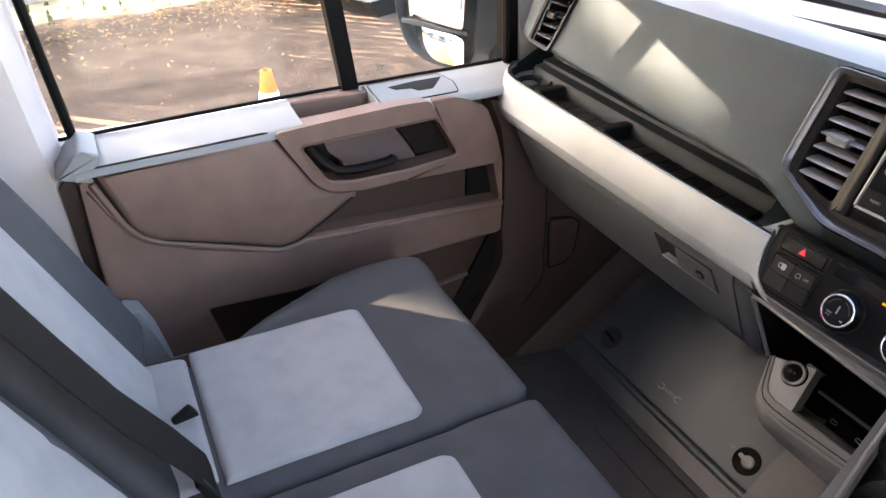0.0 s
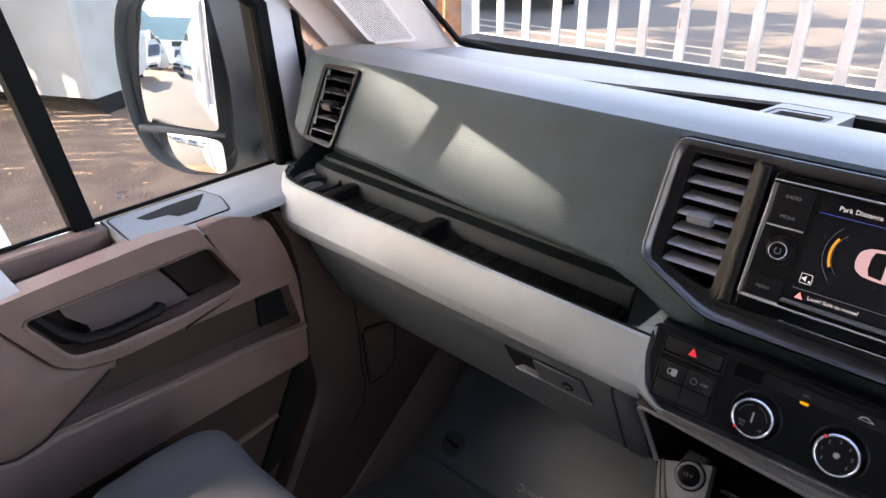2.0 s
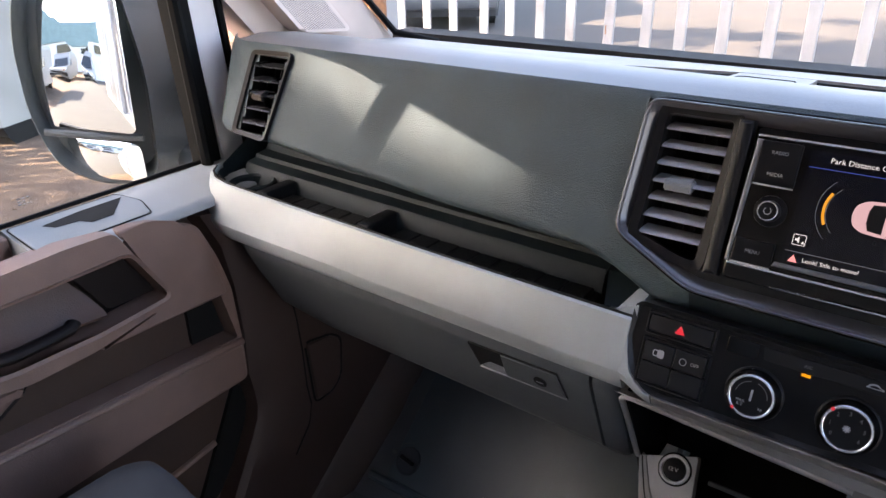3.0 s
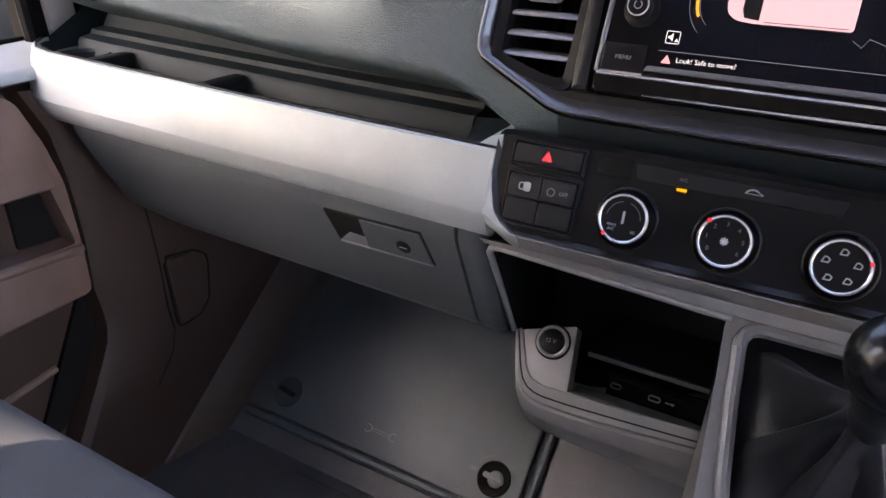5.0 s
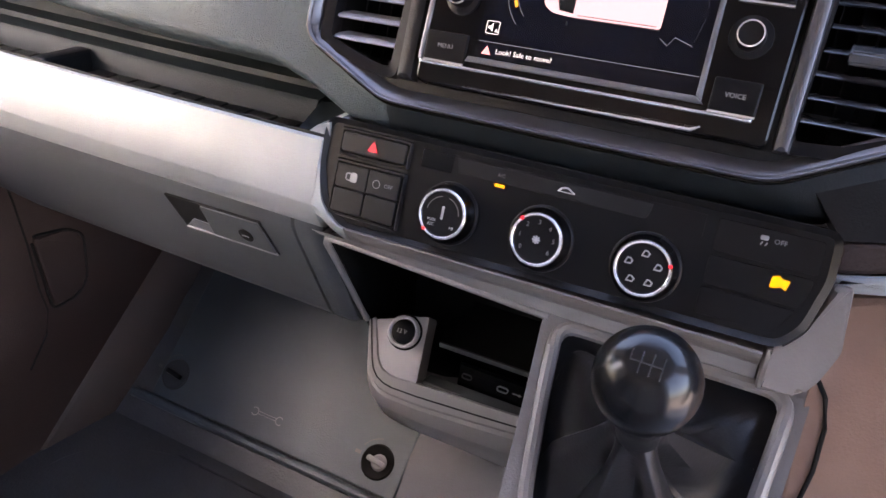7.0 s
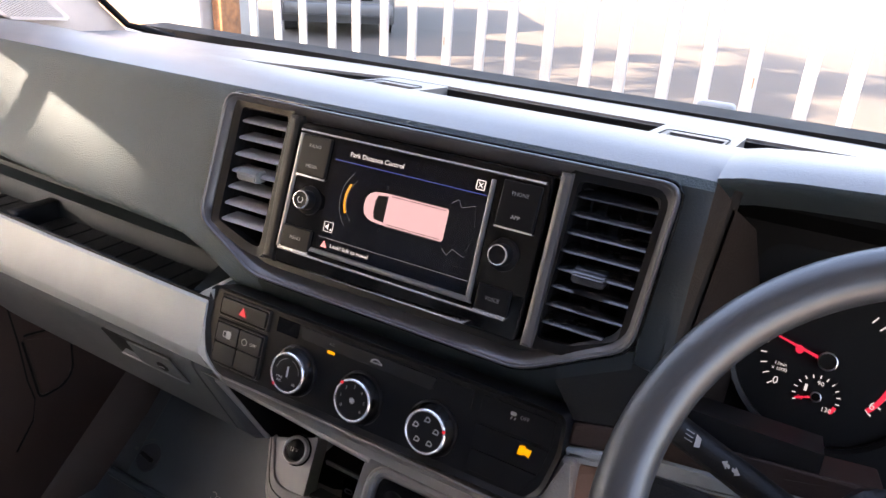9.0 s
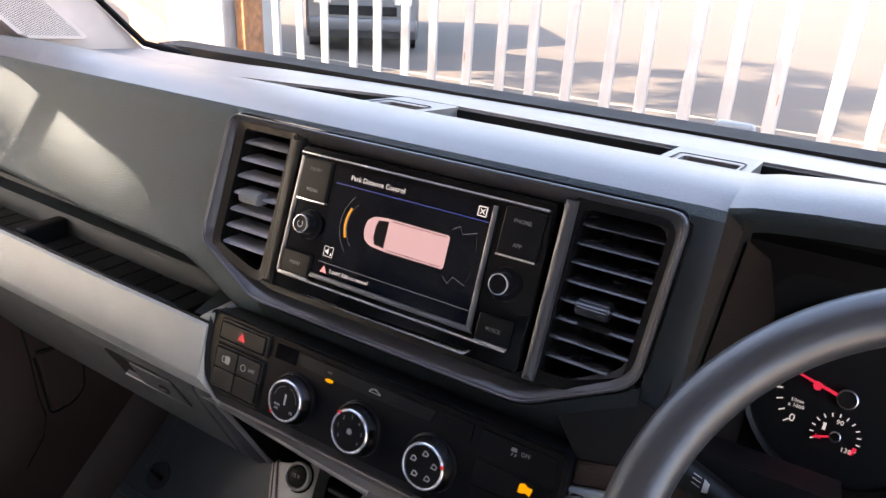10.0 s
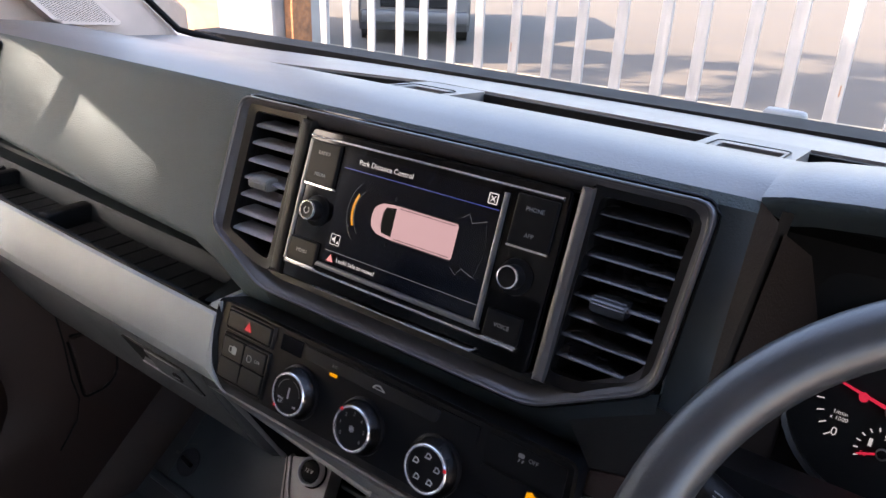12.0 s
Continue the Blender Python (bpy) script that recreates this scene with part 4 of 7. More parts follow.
def infotainment():
    r = empty("infotainment_unit", "gloss black touchscreen radio showing a parking display", "car radio", STACK)
    W = 0.010
    bm = bmesh.new()
    prism(bm, rrect(0, -0.008, 0.258, 0.138, 0.005), -0.02, W, on_s, 0.002)
    part("fascia", bm, M_GLOSS, r, "gloss black fascia")
    bm = bmesh.new()
    prism(bm, rounded([(-0.082, 0.0475), (0.077, 0.0475), (0.079, -0.052), (-0.084, -0.052)], 0.003), W - 0.001, W + 0.0012, on_s)
    scr = part("screen", bm, M_SCR, r, "lit parking-aid display")
    D = W + 0.0015
    # satin edges right of the display and along its foot
    bm = bmesh.new()
    prism(bm, [(0.0775, 0.0475), (0.0808, 0.0475), (0.0825, -0.056), (0.0785, -0.052)], W - 0.001, W + 0.0035, on_s, 0.001)
    part("screen_edge", bm, M_SATIND, r, "satin metal edge")
    bm = bmesh.new()
    prism(bm, [(-0.088, -0.0525), (0.0785, -0.0525), (0.0845, -0.057), (-0.090, -0.0565)], W - 0.001, W + 0.003, on_s, 0.001)
    part("screen_edge", bm, M_SATIND, r, "satin metal foot of the display")
    for pts, m_ in (([(-0.127, 0.0545), (0.124, 0.0545), (0.124, 0.0522), (-0.127, 0.0522)], M_CHROME), ([(-0.127, -0.0608), (0.116, -0.0608), (0.116, -0.0632), (-0.127, -0.0632)], M_CHROME),
                    ([(-0.087, -0.0745), (0.080, -0.0745), (0.085, -0.0705), (0.087, -0.0715), (0.081, -0.0760), (-0.087, -0.0760)], M_CHROME)):
        bm = bmesh.new()
        prism(bm, pts, W - 0.001, W + 0.0028, on_s, 0.001)
        part("bright_line", bm, m_, r, "bright chrome line")
    bm = bmesh.new()
    prism(bm, [(-0.127, 0.0505), (-0.122, 0.0505), (-0.126, -0.0605), (-0.1295, -0.0605)], W - 0.001, W + 0.002, on_s, 0.0008)
    part("bright_line", bm, M_SATIND, r)

    def button(cx, cy, w, h, text_rows, bright=True):
        bm = bmesh.new()
        prism(bm, rrect(cx, cy, w, h, 0.0015), W - 0.001, W + 0.0032, on_s, 0.0012)
        k = part("button", bm, M_BTN, r)
        bm = bmesh.new()
        prism(bm, [(cx - w / 2, cy - h / 2 - 0.0002), (cx + w / 2, cy - h / 2 - 0.0002), (cx + w / 2, cy - h / 2 - 0.0016), (cx - w / 2, cy - h / 2 - 0.0016)], W - 0.001, W + 0.003, on_s)
        part("edge", bm, M_CHROME, k)
        for s, dy in text_rows:
            words("lettering", s, 0.0046, stack_m(cx, cy + dy, W + 0.0034), M_PRINTM, k)

    button(-0.1055, 0.031, 0.034, 0.038, (("RADIO", 0.009), ("MEDIA", -0.010)))
    button(-0.1075, -0.0485, 0.034, 0.0215, (("MENU", 0.0),))
    button(0.1055, 0.031, 0.034, 0.038, (("PHONE", 0.009), ("APP", -0.010)))
    button(0.1025, -0.0485, 0.030, 0.0215, (("VOICE", 0.0),))
    for u in (-0.102, 0.102):
        bm = bmesh.new()
        lathe(bm, [(0, 0), (0.0140, 0), (0.0136, 0.002), (0.0094, 0.003), (0.0089, 0.0115), (0.0076, 0.0135), (0, 0.0128)], stack_m(u, -0.0105, W), 32)
        k = part("knob", bm, M_BTN, r, "ribbed rotary knob")
        bm = bmesh.new()
        lathe(bm, [(0.0074, 0.0123), (0.0085, 0.0123), (0.0085, 0.0140), (0.0074, 0.0142), (0.0074, 0.0123)], stack_m(u, -0.0105, W), 32)
        part("ring", bm, M_CHROME, k, "bright metal ring")
        if u < 0:
            bm = bmesh.new()
            a = [(0.003 * math.cos(radians(x)), 0.003 * math.sin(radians(x))) for x in range(120, 421, 20)]
            sheet(bm, [[stack_m(u, -0.0105, W) @ Vector((x * s, y * s, 0.0140)) for x, y in a] for s in (0.85, 1.1)])
            part("power_mark", bm, M_PRINT, k)
    # picture on the display
    words("title", "Park Distance Control", 0.0064, stack_m(-0.066, 0.0405, D), M_SCRTXT, scr, "LEFT")
    bm = bmesh.new()
    prism(bm, [(-0.081, 0.0335), (0.076, 0.0335), (0.076, 0.0328), (-0.081, 0.0328)], W + 0.001, D, on_s)
    part("rule", bm, M_SCRBLUE, scr)
    bm = bmesh.new()
    prism(bm, [(-0.082, -0.0398), (0.0775, -0.0398), (0.0775, -0.0403), (-0.082, -0.0403)], W + 0.001, D, on_s)
    part("rule", bm, M_SCRDIM, scr)
    bm = bmesh.new()
    o = rrect(0.0685, 0.0405, 0.0085, 0.0085, 0.001)
    ring(bm, o, grown(o, -0.0009), W + 0.001, D, on_s)
    for s in (1, -1):
        prism(bm, [(0.0665, 0.0405 + s * 0.002 - 0.0006), (0.0705, 0.0405 - s * 0.002 - 0.0006), (0.0705, 0.0405 - s * 0.002 + 0.0006), (0.0665, 0.0405 + s * 0.002 + 0.0006)], W + 0.001, D + 0.0001 * s, on_s)
    part("close_box", bm, M_SCRTXT, scr)
    # van seen from above
    SX = lambda pts: [(0.006 + x * 0.86, y * 0.84) for x, y in pts]
    bm = bmesh.new()
    prism(bm, rounded(SX([(-0.052, 0.010), (-0.044, 0.0155), (-0.030, 0.017), (0.044, 0.017), (0.0455, 0.015), (0.0455, -0.015), (0.044, -0.017), (-0.030, -0.017), (-0.044, -0.0155), (-0.052, -0.010), (-0.054, 0.0)]), 0.003), W + 0.001, D, on_s)
    pv = part("plan_view", bm, M_PINK, scr, "pale van seen from above on the display")
    bm = bmesh.new()
    prism(bm, SX([(-0.038, 0.0128), (-0.026, 0.0142), (-0.026, -0.0142), (-0.038, -0.0128), (-0.0405, -0.006), (-0.0405, 0.006)]), D, D + 0.0002, on_s)
    part("plan_windscreen", bm, M_BLACK, pv)
    bm = bmesh.new()
    for s in (1, -1):
        prism(bm, SX([(-0.022, s * 0.0148), (0.042, s * 0.0148), (0.042, s * 0.0154), (-0.022, s * 0.0154)]), D, D + 0.0002, on_s)
        prism(bm, [(-0.020, s * 0.0175), (-0.0185, s * 0.0175), (-0.0185, s * 0.0205), (-0.020, s * 0.0205)], W + 0.001, D, on_s)
        prism(bm, SX([(-0.024, s * 0.0182), (0.045, s * 0.0182), (0.045, s * 0.0172), (-0.024, s * 0.0172)]), D, D + 0.0003, on_s)
    part("plan_line", bm, M_BLACK, pv)
    bm = bmesh.new()
    sheet(bm, [[on_s(-0.036 + rr * math.cos(radians(a)), rr * 1.05 * math.sin(radians(a)), D) for a in range(148, 213, 6)] for rr in (0.0245, 0.0268)])
    part("sensor_arc", bm, M_SCRORG, scr, "orange distance arc")
    bm = bmesh.new()
    for rr in (0.0235, 0.031):
        sheet(bm, [[on_s(-0.036 + q * math.cos(radians(a)), q * 1.05 * math.sin(radians(a)), D - 0.0001) for a in range(132, 229, 6)] for q in (rr, rr + 0.0004)])
    part("sensor_line", bm, M_SCRDIM, scr)
    bm = bmesh.new()
    zig = [(0.046, 0.020), (0.052, 0.024), (0.056, 0.018), (0.068, 0.022), (0.072, 0.004)]
    for s in (1, -1):
        for p, q in zip(zig, zig[1:]):
            sheet(bm, [[on_s(p[0], s * p[1] + e, D - 0.0001), on_s(q[0], s * q[1] + e, D - 0.0001)] for e in (0, 0.0005)])
    part("distance_line", bm, M_SCRDIM, scr)
    bm = bmesh.new()
    o = rrect(-0.0735, -0.0295, 0.0105, 0.0095, 0.0008)
    ring(bm, o, grown(o, -0.0005), W + 0.001, D, on_s)
    prism(bm, [(-0.077, -0.0285), (-0.0755, -0.0285), (-0.0735, -0.0262), (-0.0735, -0.0325), (-0.0755, -0.0305), (-0.077, -0.0305)], W + 0.001, D, on_s)
    prism(bm, [(-0.0718, -0.0325), (-0.0690, -0.0325), (-0.0704, -0.0300)], W + 0.001, D, on_s)
    part("mute_box", bm, M_SCRTXT, scr)
    bm = bmesh.new()
    prism(bm, [(-0.0785, -0.0492), (-0.0710, -0.0492), (-0.07475, -0.0428)], W + 0.001, D, on_s)
    part("warning_sign", bm, M_SCRRED, scr)
    words("message", "Look! Safe to move?", 0.0053, stack_m(-0.0675, -0.0462, D), M_SCRTXT, scr, "LEFT")


infotainment()

PANEL = [(-0.194, -0.1215), (0.184, -0.1215), (0.186, -0.150), (0.179, -0.183), (0.168, -0.1965), (-0.166, -0.2015), (-0.186, -0.186), (-0.196, -0.156)]


def climate():
    c = empty("climate_panel", "black heater control panel with three chrome-ringed dials", "heater controls", on_s(0, -0.16, 0))
    W = 0.010
    bm = bmesh.new()
    prism(bm, rounded(PANEL, 0.006), -0.03, W, on_s, 0.001)
    part("panel", bm, M_BTN, c, "satin black panel")
    bm = bmesh.new()
    o = rounded(PANEL, 0.006)
    ring(bm, grown(o, 0.0034), grown(o, -0.0010), -0.02, W + 0.0038, on_s, 0.0036)
    part("surround", bm, M_KEY, c, "chamfered black surround")

    def key(pts, name="button", high=0.0042, m_=M_KEY):
        bm = bmesh.new()
        prism(bm, rounded(pts, 0.0024), W - 0.002, W + high, on_s, 0.0009 if high > 0.003 else 0.0004)
        return part(name, bm, m_, c)

    def bay(pts):
        """Raised frame with a rounded lip round a group of buttons."""
        bm = bmesh.new()
        sheet(bm, [[on_s(a, b, w) for a, b in rounded(grown(pts, g), 0.0022)] for g, w in ((0.0036, W - 0.001), (0.0034, W + 0.0012), (0.0024, W + 0.0030), (0.0014, W + 0.0030), (0.0006, W + 0.0014), (0.0006, W - 0.001))], closed=True)
        part("button_bay", bm, M_KEY, c, sharp=50)

    bay([(-0.180, -0.1275), (-0.180, -0.1435), (-0.121, -0.1435), (-0.121, -0.1275)])
    bay([(-0.180, -0.1530), (-0.180, -0.1932), (-0.1208, -0.1932), (-0.1208, -0.1530)])

    hz = key([(-0.180, -0.1275), (-0.121, -0.1275), (-0.121, -0.1435), (-0.180, -0.1435)], "hazard_button")
    bm = bmesh.new()
    t = [(-0.1505 + 0.0056 * math.cos(radians(a)), -0.1365 + 0.0056 * math.sin(radians(a))) for a in (90, 210, 330)]
    prism(bm, t, W + 0.004, W + 0.0046, on_s)
    part("warning_triangle", bm, M_REDL, hz, "red warning triangle")
    for i in range(2):
        for j in range(2):
            u0, v0 = -0.180 + i * 0.0300, -0.1530 - j * 0.0205
            k = key([(u0, v0), (u0 + 0.0292, v0), (u0 + 0.0292, v0 - 0.0197), (u0, v0 - 0.0197)])
            if j == 0 and i == 0:
                bm = bmesh.new()
                prism(bm, rrect(u0 + 0.0170, v0 - 0.010, 0.0065, 0.008, 0.002), W + 0.004, W + 0.0045, on_s)
                o = rrect(u0 + 0.0125, v0 - 0.010, 0.006, 0.0065, 0.002)
                ring(bm, o, grown(o, -0.0009), W + 0.004, W + 0.0045, on_s)
                part("lock_mark", bm, M_PRINT, k)
            if j == 0 and i == 1:
                bm = bmesh.new()
                o = [(u0 + 0.0085 + 0.0035 * math.cos(a / 8 * math.pi), v0 - 0.0105 + 0.0035 * math.sin(a / 8 * math.pi)) for a in range(16)]
                ring(bm, o, grown(o, -0.0006), W + 0.004, W + 0.0045, on_s)
                part("stop_mark", bm, M_PRINT, k)
                words("lettering", "OFF", 0.0046, stack_m(u0 + 0.0195, v0 - 0.0105, W + 0.0043), M_PRINT, k)
    # long upper bar with its dark ends
    bm = bmesh.new()
    prism(bm, [(-0.109, -0.1265), (0.106, -0.1265), (0.106, -0.1425), (-0.109, -0.1425)], W - 0.002, W + 0.0012, on_s)
    bed = part("bar_bed", bm, M_BTN, c)
    bm = bmesh.new()
    prism(bm, rrect(-0.0945, -0.1340, 0.027, 0.0145, 0.001), W, W + 0.0020, on_s, 0.0006)
    part("dark_window", bm, M_GLOSS, bed, "small gloss black window")
    bar = key([(-0.078, -0.1275), (0.071, -0.1275), (0.068, -0.1390), (-0.075, -0.1390)], "button_bar", 0.0028)
    words("lettering", "A/C", 0.0038, stack_m(-0.0405, -0.1335, W + 0.0030), M_PRINTD, bar)
    bm = bmesh.new()
    prism(bm, rrect(-0.0405, -0.1412, 0.0072, 0.0022), W + 0.001, W + 0.0034, on_s)
    part("indicator", bm, M_AMBER, c, "amber indicator light")
    bm = bmesh.new()
    pts = [(0.0035, -0.1345), (0.0055, -0.1315), (0.0085, -0.1305), (0.0115, -0.1305), (0.014, -0.1325), (0.0165, -0.1335), (0.0165, -0.1345)]
    ring(bm, pts, [(0.01 + (x - 0.01) * 0.72, -0.1333 + (y + 0.1333) * 0.55) for x, y in pts], W + 0.004, W + 0.0045, on_s)
    part("air_mark", bm, M_PRINT, bar)
    # switches on the driver's side
    k = key([(0.114, -0.1265), (0.179, -0.1265), (0.180, -0.1485), (0.114, -0.1485)], high=0.0012, m_=M_BTN)
    words("lettering", "OFF", 0.0046, stack_m(0.1535, -0.1335, W + 0.0014), M_PRINT, k)
    bm = bmesh.new()
    prism(bm, rrect(0.1435, -0.1325, 0.005, 0.0032, 0.001), W + 0.001, W + 0.0016, on_s)
    for q in (0.1415, 0.1445):
        prism(bm, [(q, -0.1375), (q + 0.001, -0.1375), (q + 0.0018, -0.1352), (q + 0.0008, -0.1352)], W + 0.001, W + 0.0016, on_s)
    part("skid_mark", bm, M_PRINT, k)
    k = key([(0.114, -0.1515), (0.179, -0.1515), (0.175, -0.1715), (0.114, -0.1715)], high=0.0012, m_=M_BTN)
    bm = bmesh.new()
    prism(bm, [(0.1545, -0.1555), (0.1585, -0.1540), (0.1610, -0.1560), (0.1655, -0.1560), (0.1640, -0.1625), (0.1605, -0.1610), (0.1575, -0.1625), (0.1540, -0.1625)], W + 0.001, W + 0.0016, on_s)
    part("indicator", bm, M_AMBER, k, "amber parking-aid light")
    key([(0.114, -0.1735), (0.174, -0.1735), (0.163, -0.192), (0.114, -0.192)], high=0.0012, m_=M_BTN)
    # dials
    for u, kind_ in ((-0.0765, 0), (-0.001, 1), (0.0755, 2)):
        m = stack_m(u, -0.1715, W)
        bm = bmesh.new()
        lathe(bm, [(0, 0), (0.0250, 0), (0.0246, 0.0022), (0.0230, 0.0034), (0.0214, 0.0036), (0.0178, 0.0128), (0.0170, 0.0132), (0.0164, 0.0126), (0, 0.0126)], m, 40)
        d = part("dial", bm, M_BTN, c, "round black dial")
        bm = bmesh.new()
        lathe(bm, [(0.0232, 0.0034), (0.0230, 0.0052), (0.0216, 0.0078), (0.0205, 0.0122), (0.0198, 0.0134), (0.0192, 0.0136), (0.0188, 0.0110), (0.0212, 0.0036)], m, 48)
        part("skirt", bm, M_SKIRT, d, "dark chrome dial skirt")
        bm = bmesh.new()
        lathe(bm, [(0.0172, 0.0128), (0.0173, 0.0141), (0.0178, 0.0145), (0.0189, 0.0144), (0.0195, 0.0136), (0.0189, 0.0126)], m, 48)
        part("ring", bm, M_CHROME, d, "thin chrome ring")
        Z = 0.0131
        if kind_ == 0:
            bm = bmesh.new()
            box(bm, -0.0009, 0.0009, -0.004, 0.006, 0.0125, Z, 0, 1, m)
            part("pointer", bm, M_PRINT, d)
            bm = bmesh.new()
            for a0, a1 in ((100, 175), (5, 80)):
                sheet(bm, [[m @ Vector((rr * math.cos(radians(a)), rr * math.sin(radians(a)), Z)) for a in range(a0, a1, 8)] for rr in (0.0130, 0.0136)])
            part("scale_arc", bm, M_PRINTD, d)
            words("lettering", "MAX\nA/C", 0.0034, m @ pose(-0.0078, -0.0075, Z), M_PRINT, d)
            words("lettering", "HI", 0.0036, m @ pose(0.0095, -0.0090, Z), M_PRINT, d)
            a = 228
        elif kind_ == 1:
            for i in range(7):
                an = radians(215 - 250 * i / 6)
                words("numeral", str(i), 0.0048, m @ pose(0.0128 * math.cos(an), 0.0128 * math.sin(an), Z), M_PRINTD, d)
            bm = bmesh.new()
            for i in range(4):
                an = math.pi * i / 4
                dx, dy = 0.003 * math.cos(an), 0.003 * math.sin(an)
                px_, py_ = -dy * 0.18, dx * 0.18
                bm.faces.new([bm.verts.new(m @ Vector((x, y, Z + 0.00003 * i))) for x, y in ((-dx - px_, -dy - py_), (dx - px_, dy - py_), (dx + px_, dy + py_), (-dx + px_, -dy + py_))])
            part("fan_mark", bm, M_PRINT, d)
            a = 135
        else:
            for i in range(5):
                an = radians(90 + 72 * i)
                cx, cy = 0.0105 * math.cos(an), 0.0105 * math.sin(an)
                bm = bmesh.new()
                o = [(cx - 0.003, cy - 0.0022), (cx + 0.002, cy - 0.0022), (cx + 0.003, cy + 0.0006), (cx + 0.0008, cy + 0.0024), (cx - 0.0015, cy + 0.0024)]
                fm = lambda x, y, z: m @ Vector((x, y, z))
                ring(bm, o, [(cx + (x - cx) * 0.62, cy + (y - cy) * 0.62) for x, y in o], Z - 0.0005, Z, fm)
                part("air_mark", bm, M_PRINT, d)
            a = 20
        bm = bmesh.new()
        lathe(bm, [(0, 0), (0.0015, 0), (0.0015, 0.0006), (0, 0.0008)], m @ pose(0.0186 * math.cos(radians(a)), 0.0186 * math.sin(radians(a)), 0.0141), 10)
        part("marker", bm, M_REDL, d, "small red marker light")


climate()


def console():
    """Lower console: silver-grey band, open cubby with socket, gear lever surround."""
    c = empty("centre_console", "grey plastic lower console with an open cubby and power socket", "centre console", (0, 0.05, 0.3))
    # band below the heater panel
    bm = bmesh.new()
    rows = []
    for u in (-0.1630, -0.1625, -0.10, 0.0, 0.10, 0.162):
        rows.append([on_s(u, v, w - (0.001 if u < -0.1628 else 0.0)) for v, w in ((-0.2045, 0.004), (-0.2050, 0.0128), (-0.2064, 0.0138), (-0.2076, 0.0128), (-0.2149, 0.0045), (-0.2179, -0.004), (-0.2180, -0.02), (-0.205, -0.02))])
    loft(bm, rows)
    part("band", bm, M_BAND, c, "grey band under the controls", sharp=50)
    # soffit from the band back to the frame of the cubby
    bm = bmesh.new()
    sheet(bm, [[on_s(u, -0.2165, 0.0010), Vector((u, yf - 0.002, 0.5570)), Vector((u, yf + 0.02, 0.5560))] for u, yf in ((-0.203, -0.038), (-0.10, -0.044), (0.0, -0.050), (0.162, -0.052))])
    part("soffit", bm, M_CUBBY, c, "grey strip under the band")
    # corner piece that carries the band up round the end of the controls
    bm = bmesh.new()
    prism(bm, rounded([(0.1635, -0.2015), (0.1705, -0.2005), (0.183, -0.185), (0.190, -0.150), (0.2015, -0.150), (0.205, -0.192), (0.1975, -0.214), (0.190, -0.226), (0.1635, -0.232)], 0.004), -0.03, 0.0118, on_s, 0.004)
    part("corner_piece", bm, M_BAND, c, "grey end of the band")
    # cubby: back, sides, floor, inner shelf
    x0, x1 = -0.196, 0.010
    zt = 0.553
    for nm, q in (("cubby_back", (x0, x1, 0.14, 0.15, 0.37, zt)), ("cubby_side", (x1, x1 + 0.006, -0.03, 0.15, 0.37, zt)),
                  ("cubby_top", (x0, x1, -0.030, 0.15, zt, zt + 0.006)), ("cubby_floor", (-0.165, x1, 0.030, 0.15, 0.362, 0.369))):
        bm = bmesh.new()
        box(bm, *q)
        part(nm, bm, M_BLACK, c)
    bm = bmesh.new()
    prism(bm, [(-0.032, 0.553), (0.036, 0.424), (0.060, 0.37), (0.15, 0.37), (0.15, zt)], x0 - 0.005, x0, on_x)
    part("cubby_side", bm, M_BLACK, c)
    bm = bmesh.new()
    tube(bm, [(0.016, -0.051, 0.5535), (-0.10, -0.043, 0.5540), (-0.188, -0.0365, 0.5540), (-0.198, -0.0345, 0.5515), (-0.2015, -0.031, 0.5450), (-0.2005, 0.0, 0.490), (-0.1985, 0.034, 0.426)], 0.0034, 8)
    part("cubby_frame", bm, M_CUBBY, c, "thin grey frame of the cubby", sharp=60)
    # inner shelf, the highlight on its front edge put in as a paler strip
    bm = bmesh.new()
    prism(bm, [(0.050, 0.4165), (0.14, 0.4165), (0.14, 0.4115), (0.050, 0.4115)], -0.119, 0.010, on_x)
    sh = part("shelf", bm, M_BLACK, c)
    bm = bmesh.new()
    prism(bm, [(0.0475, 0.4172), (0.050, 0.4172), (0.050, 0.4118), (0.0475, 0.4118)], -0.119, 0.010, on_x)
    part("shelf_edge", bm, M_GREYP, sh)
    bm = bmesh.new()
    prism(bm, [(0.0460, 0.3720), (0.0520, 0.3990), (0.058, 0.397), (0.052, 0.370)], -0.095, 0.009, on_x)
    u_ = part("socket_plate", bm, M_GLOSS, c, "black plate with charging ports")
    um = basis(Vector((-0.0455, 0.0488, 0.3855)), Vector((1, 0, 0)), Vector((0, 0.217, 0.976)), Vector((0, -0.976, 0.217)))
    bm = bmesh.new()
    fm = lambda x, y, z: um @ Vector((x, y, z))
    o = rrect(0, 0, 0.0125, 0.0062, 0.0028)
    ring(bm, o, grown(o, -0.0009), -0.001, 0.0018, fm)
    part("port", bm, M_SATIN, u_, "pale rim of a charging port")
    bm = bmesh.new()
    o = rrect(-0.040, 0, 0.0115, 0.006, 0.0028)
    ring(bm, o, grown(o, -0.0009), -0.001, 0.0018, fm)
    part("port", bm, M_GREYP, u_)
    bm = bmesh.new()
    prism(bm, [(0.011, -0.0005), (0.018, -0.0005), (0.018, -0.0016), (0.0205, 0.0), (0.018, 0.0016), (0.018, 0.0005), (0.011, 0.0005)], 0.0005, 0.0014, fm)
    part("port_mark", bm, M_PRINT, u_)
    bm = bmesh.new()
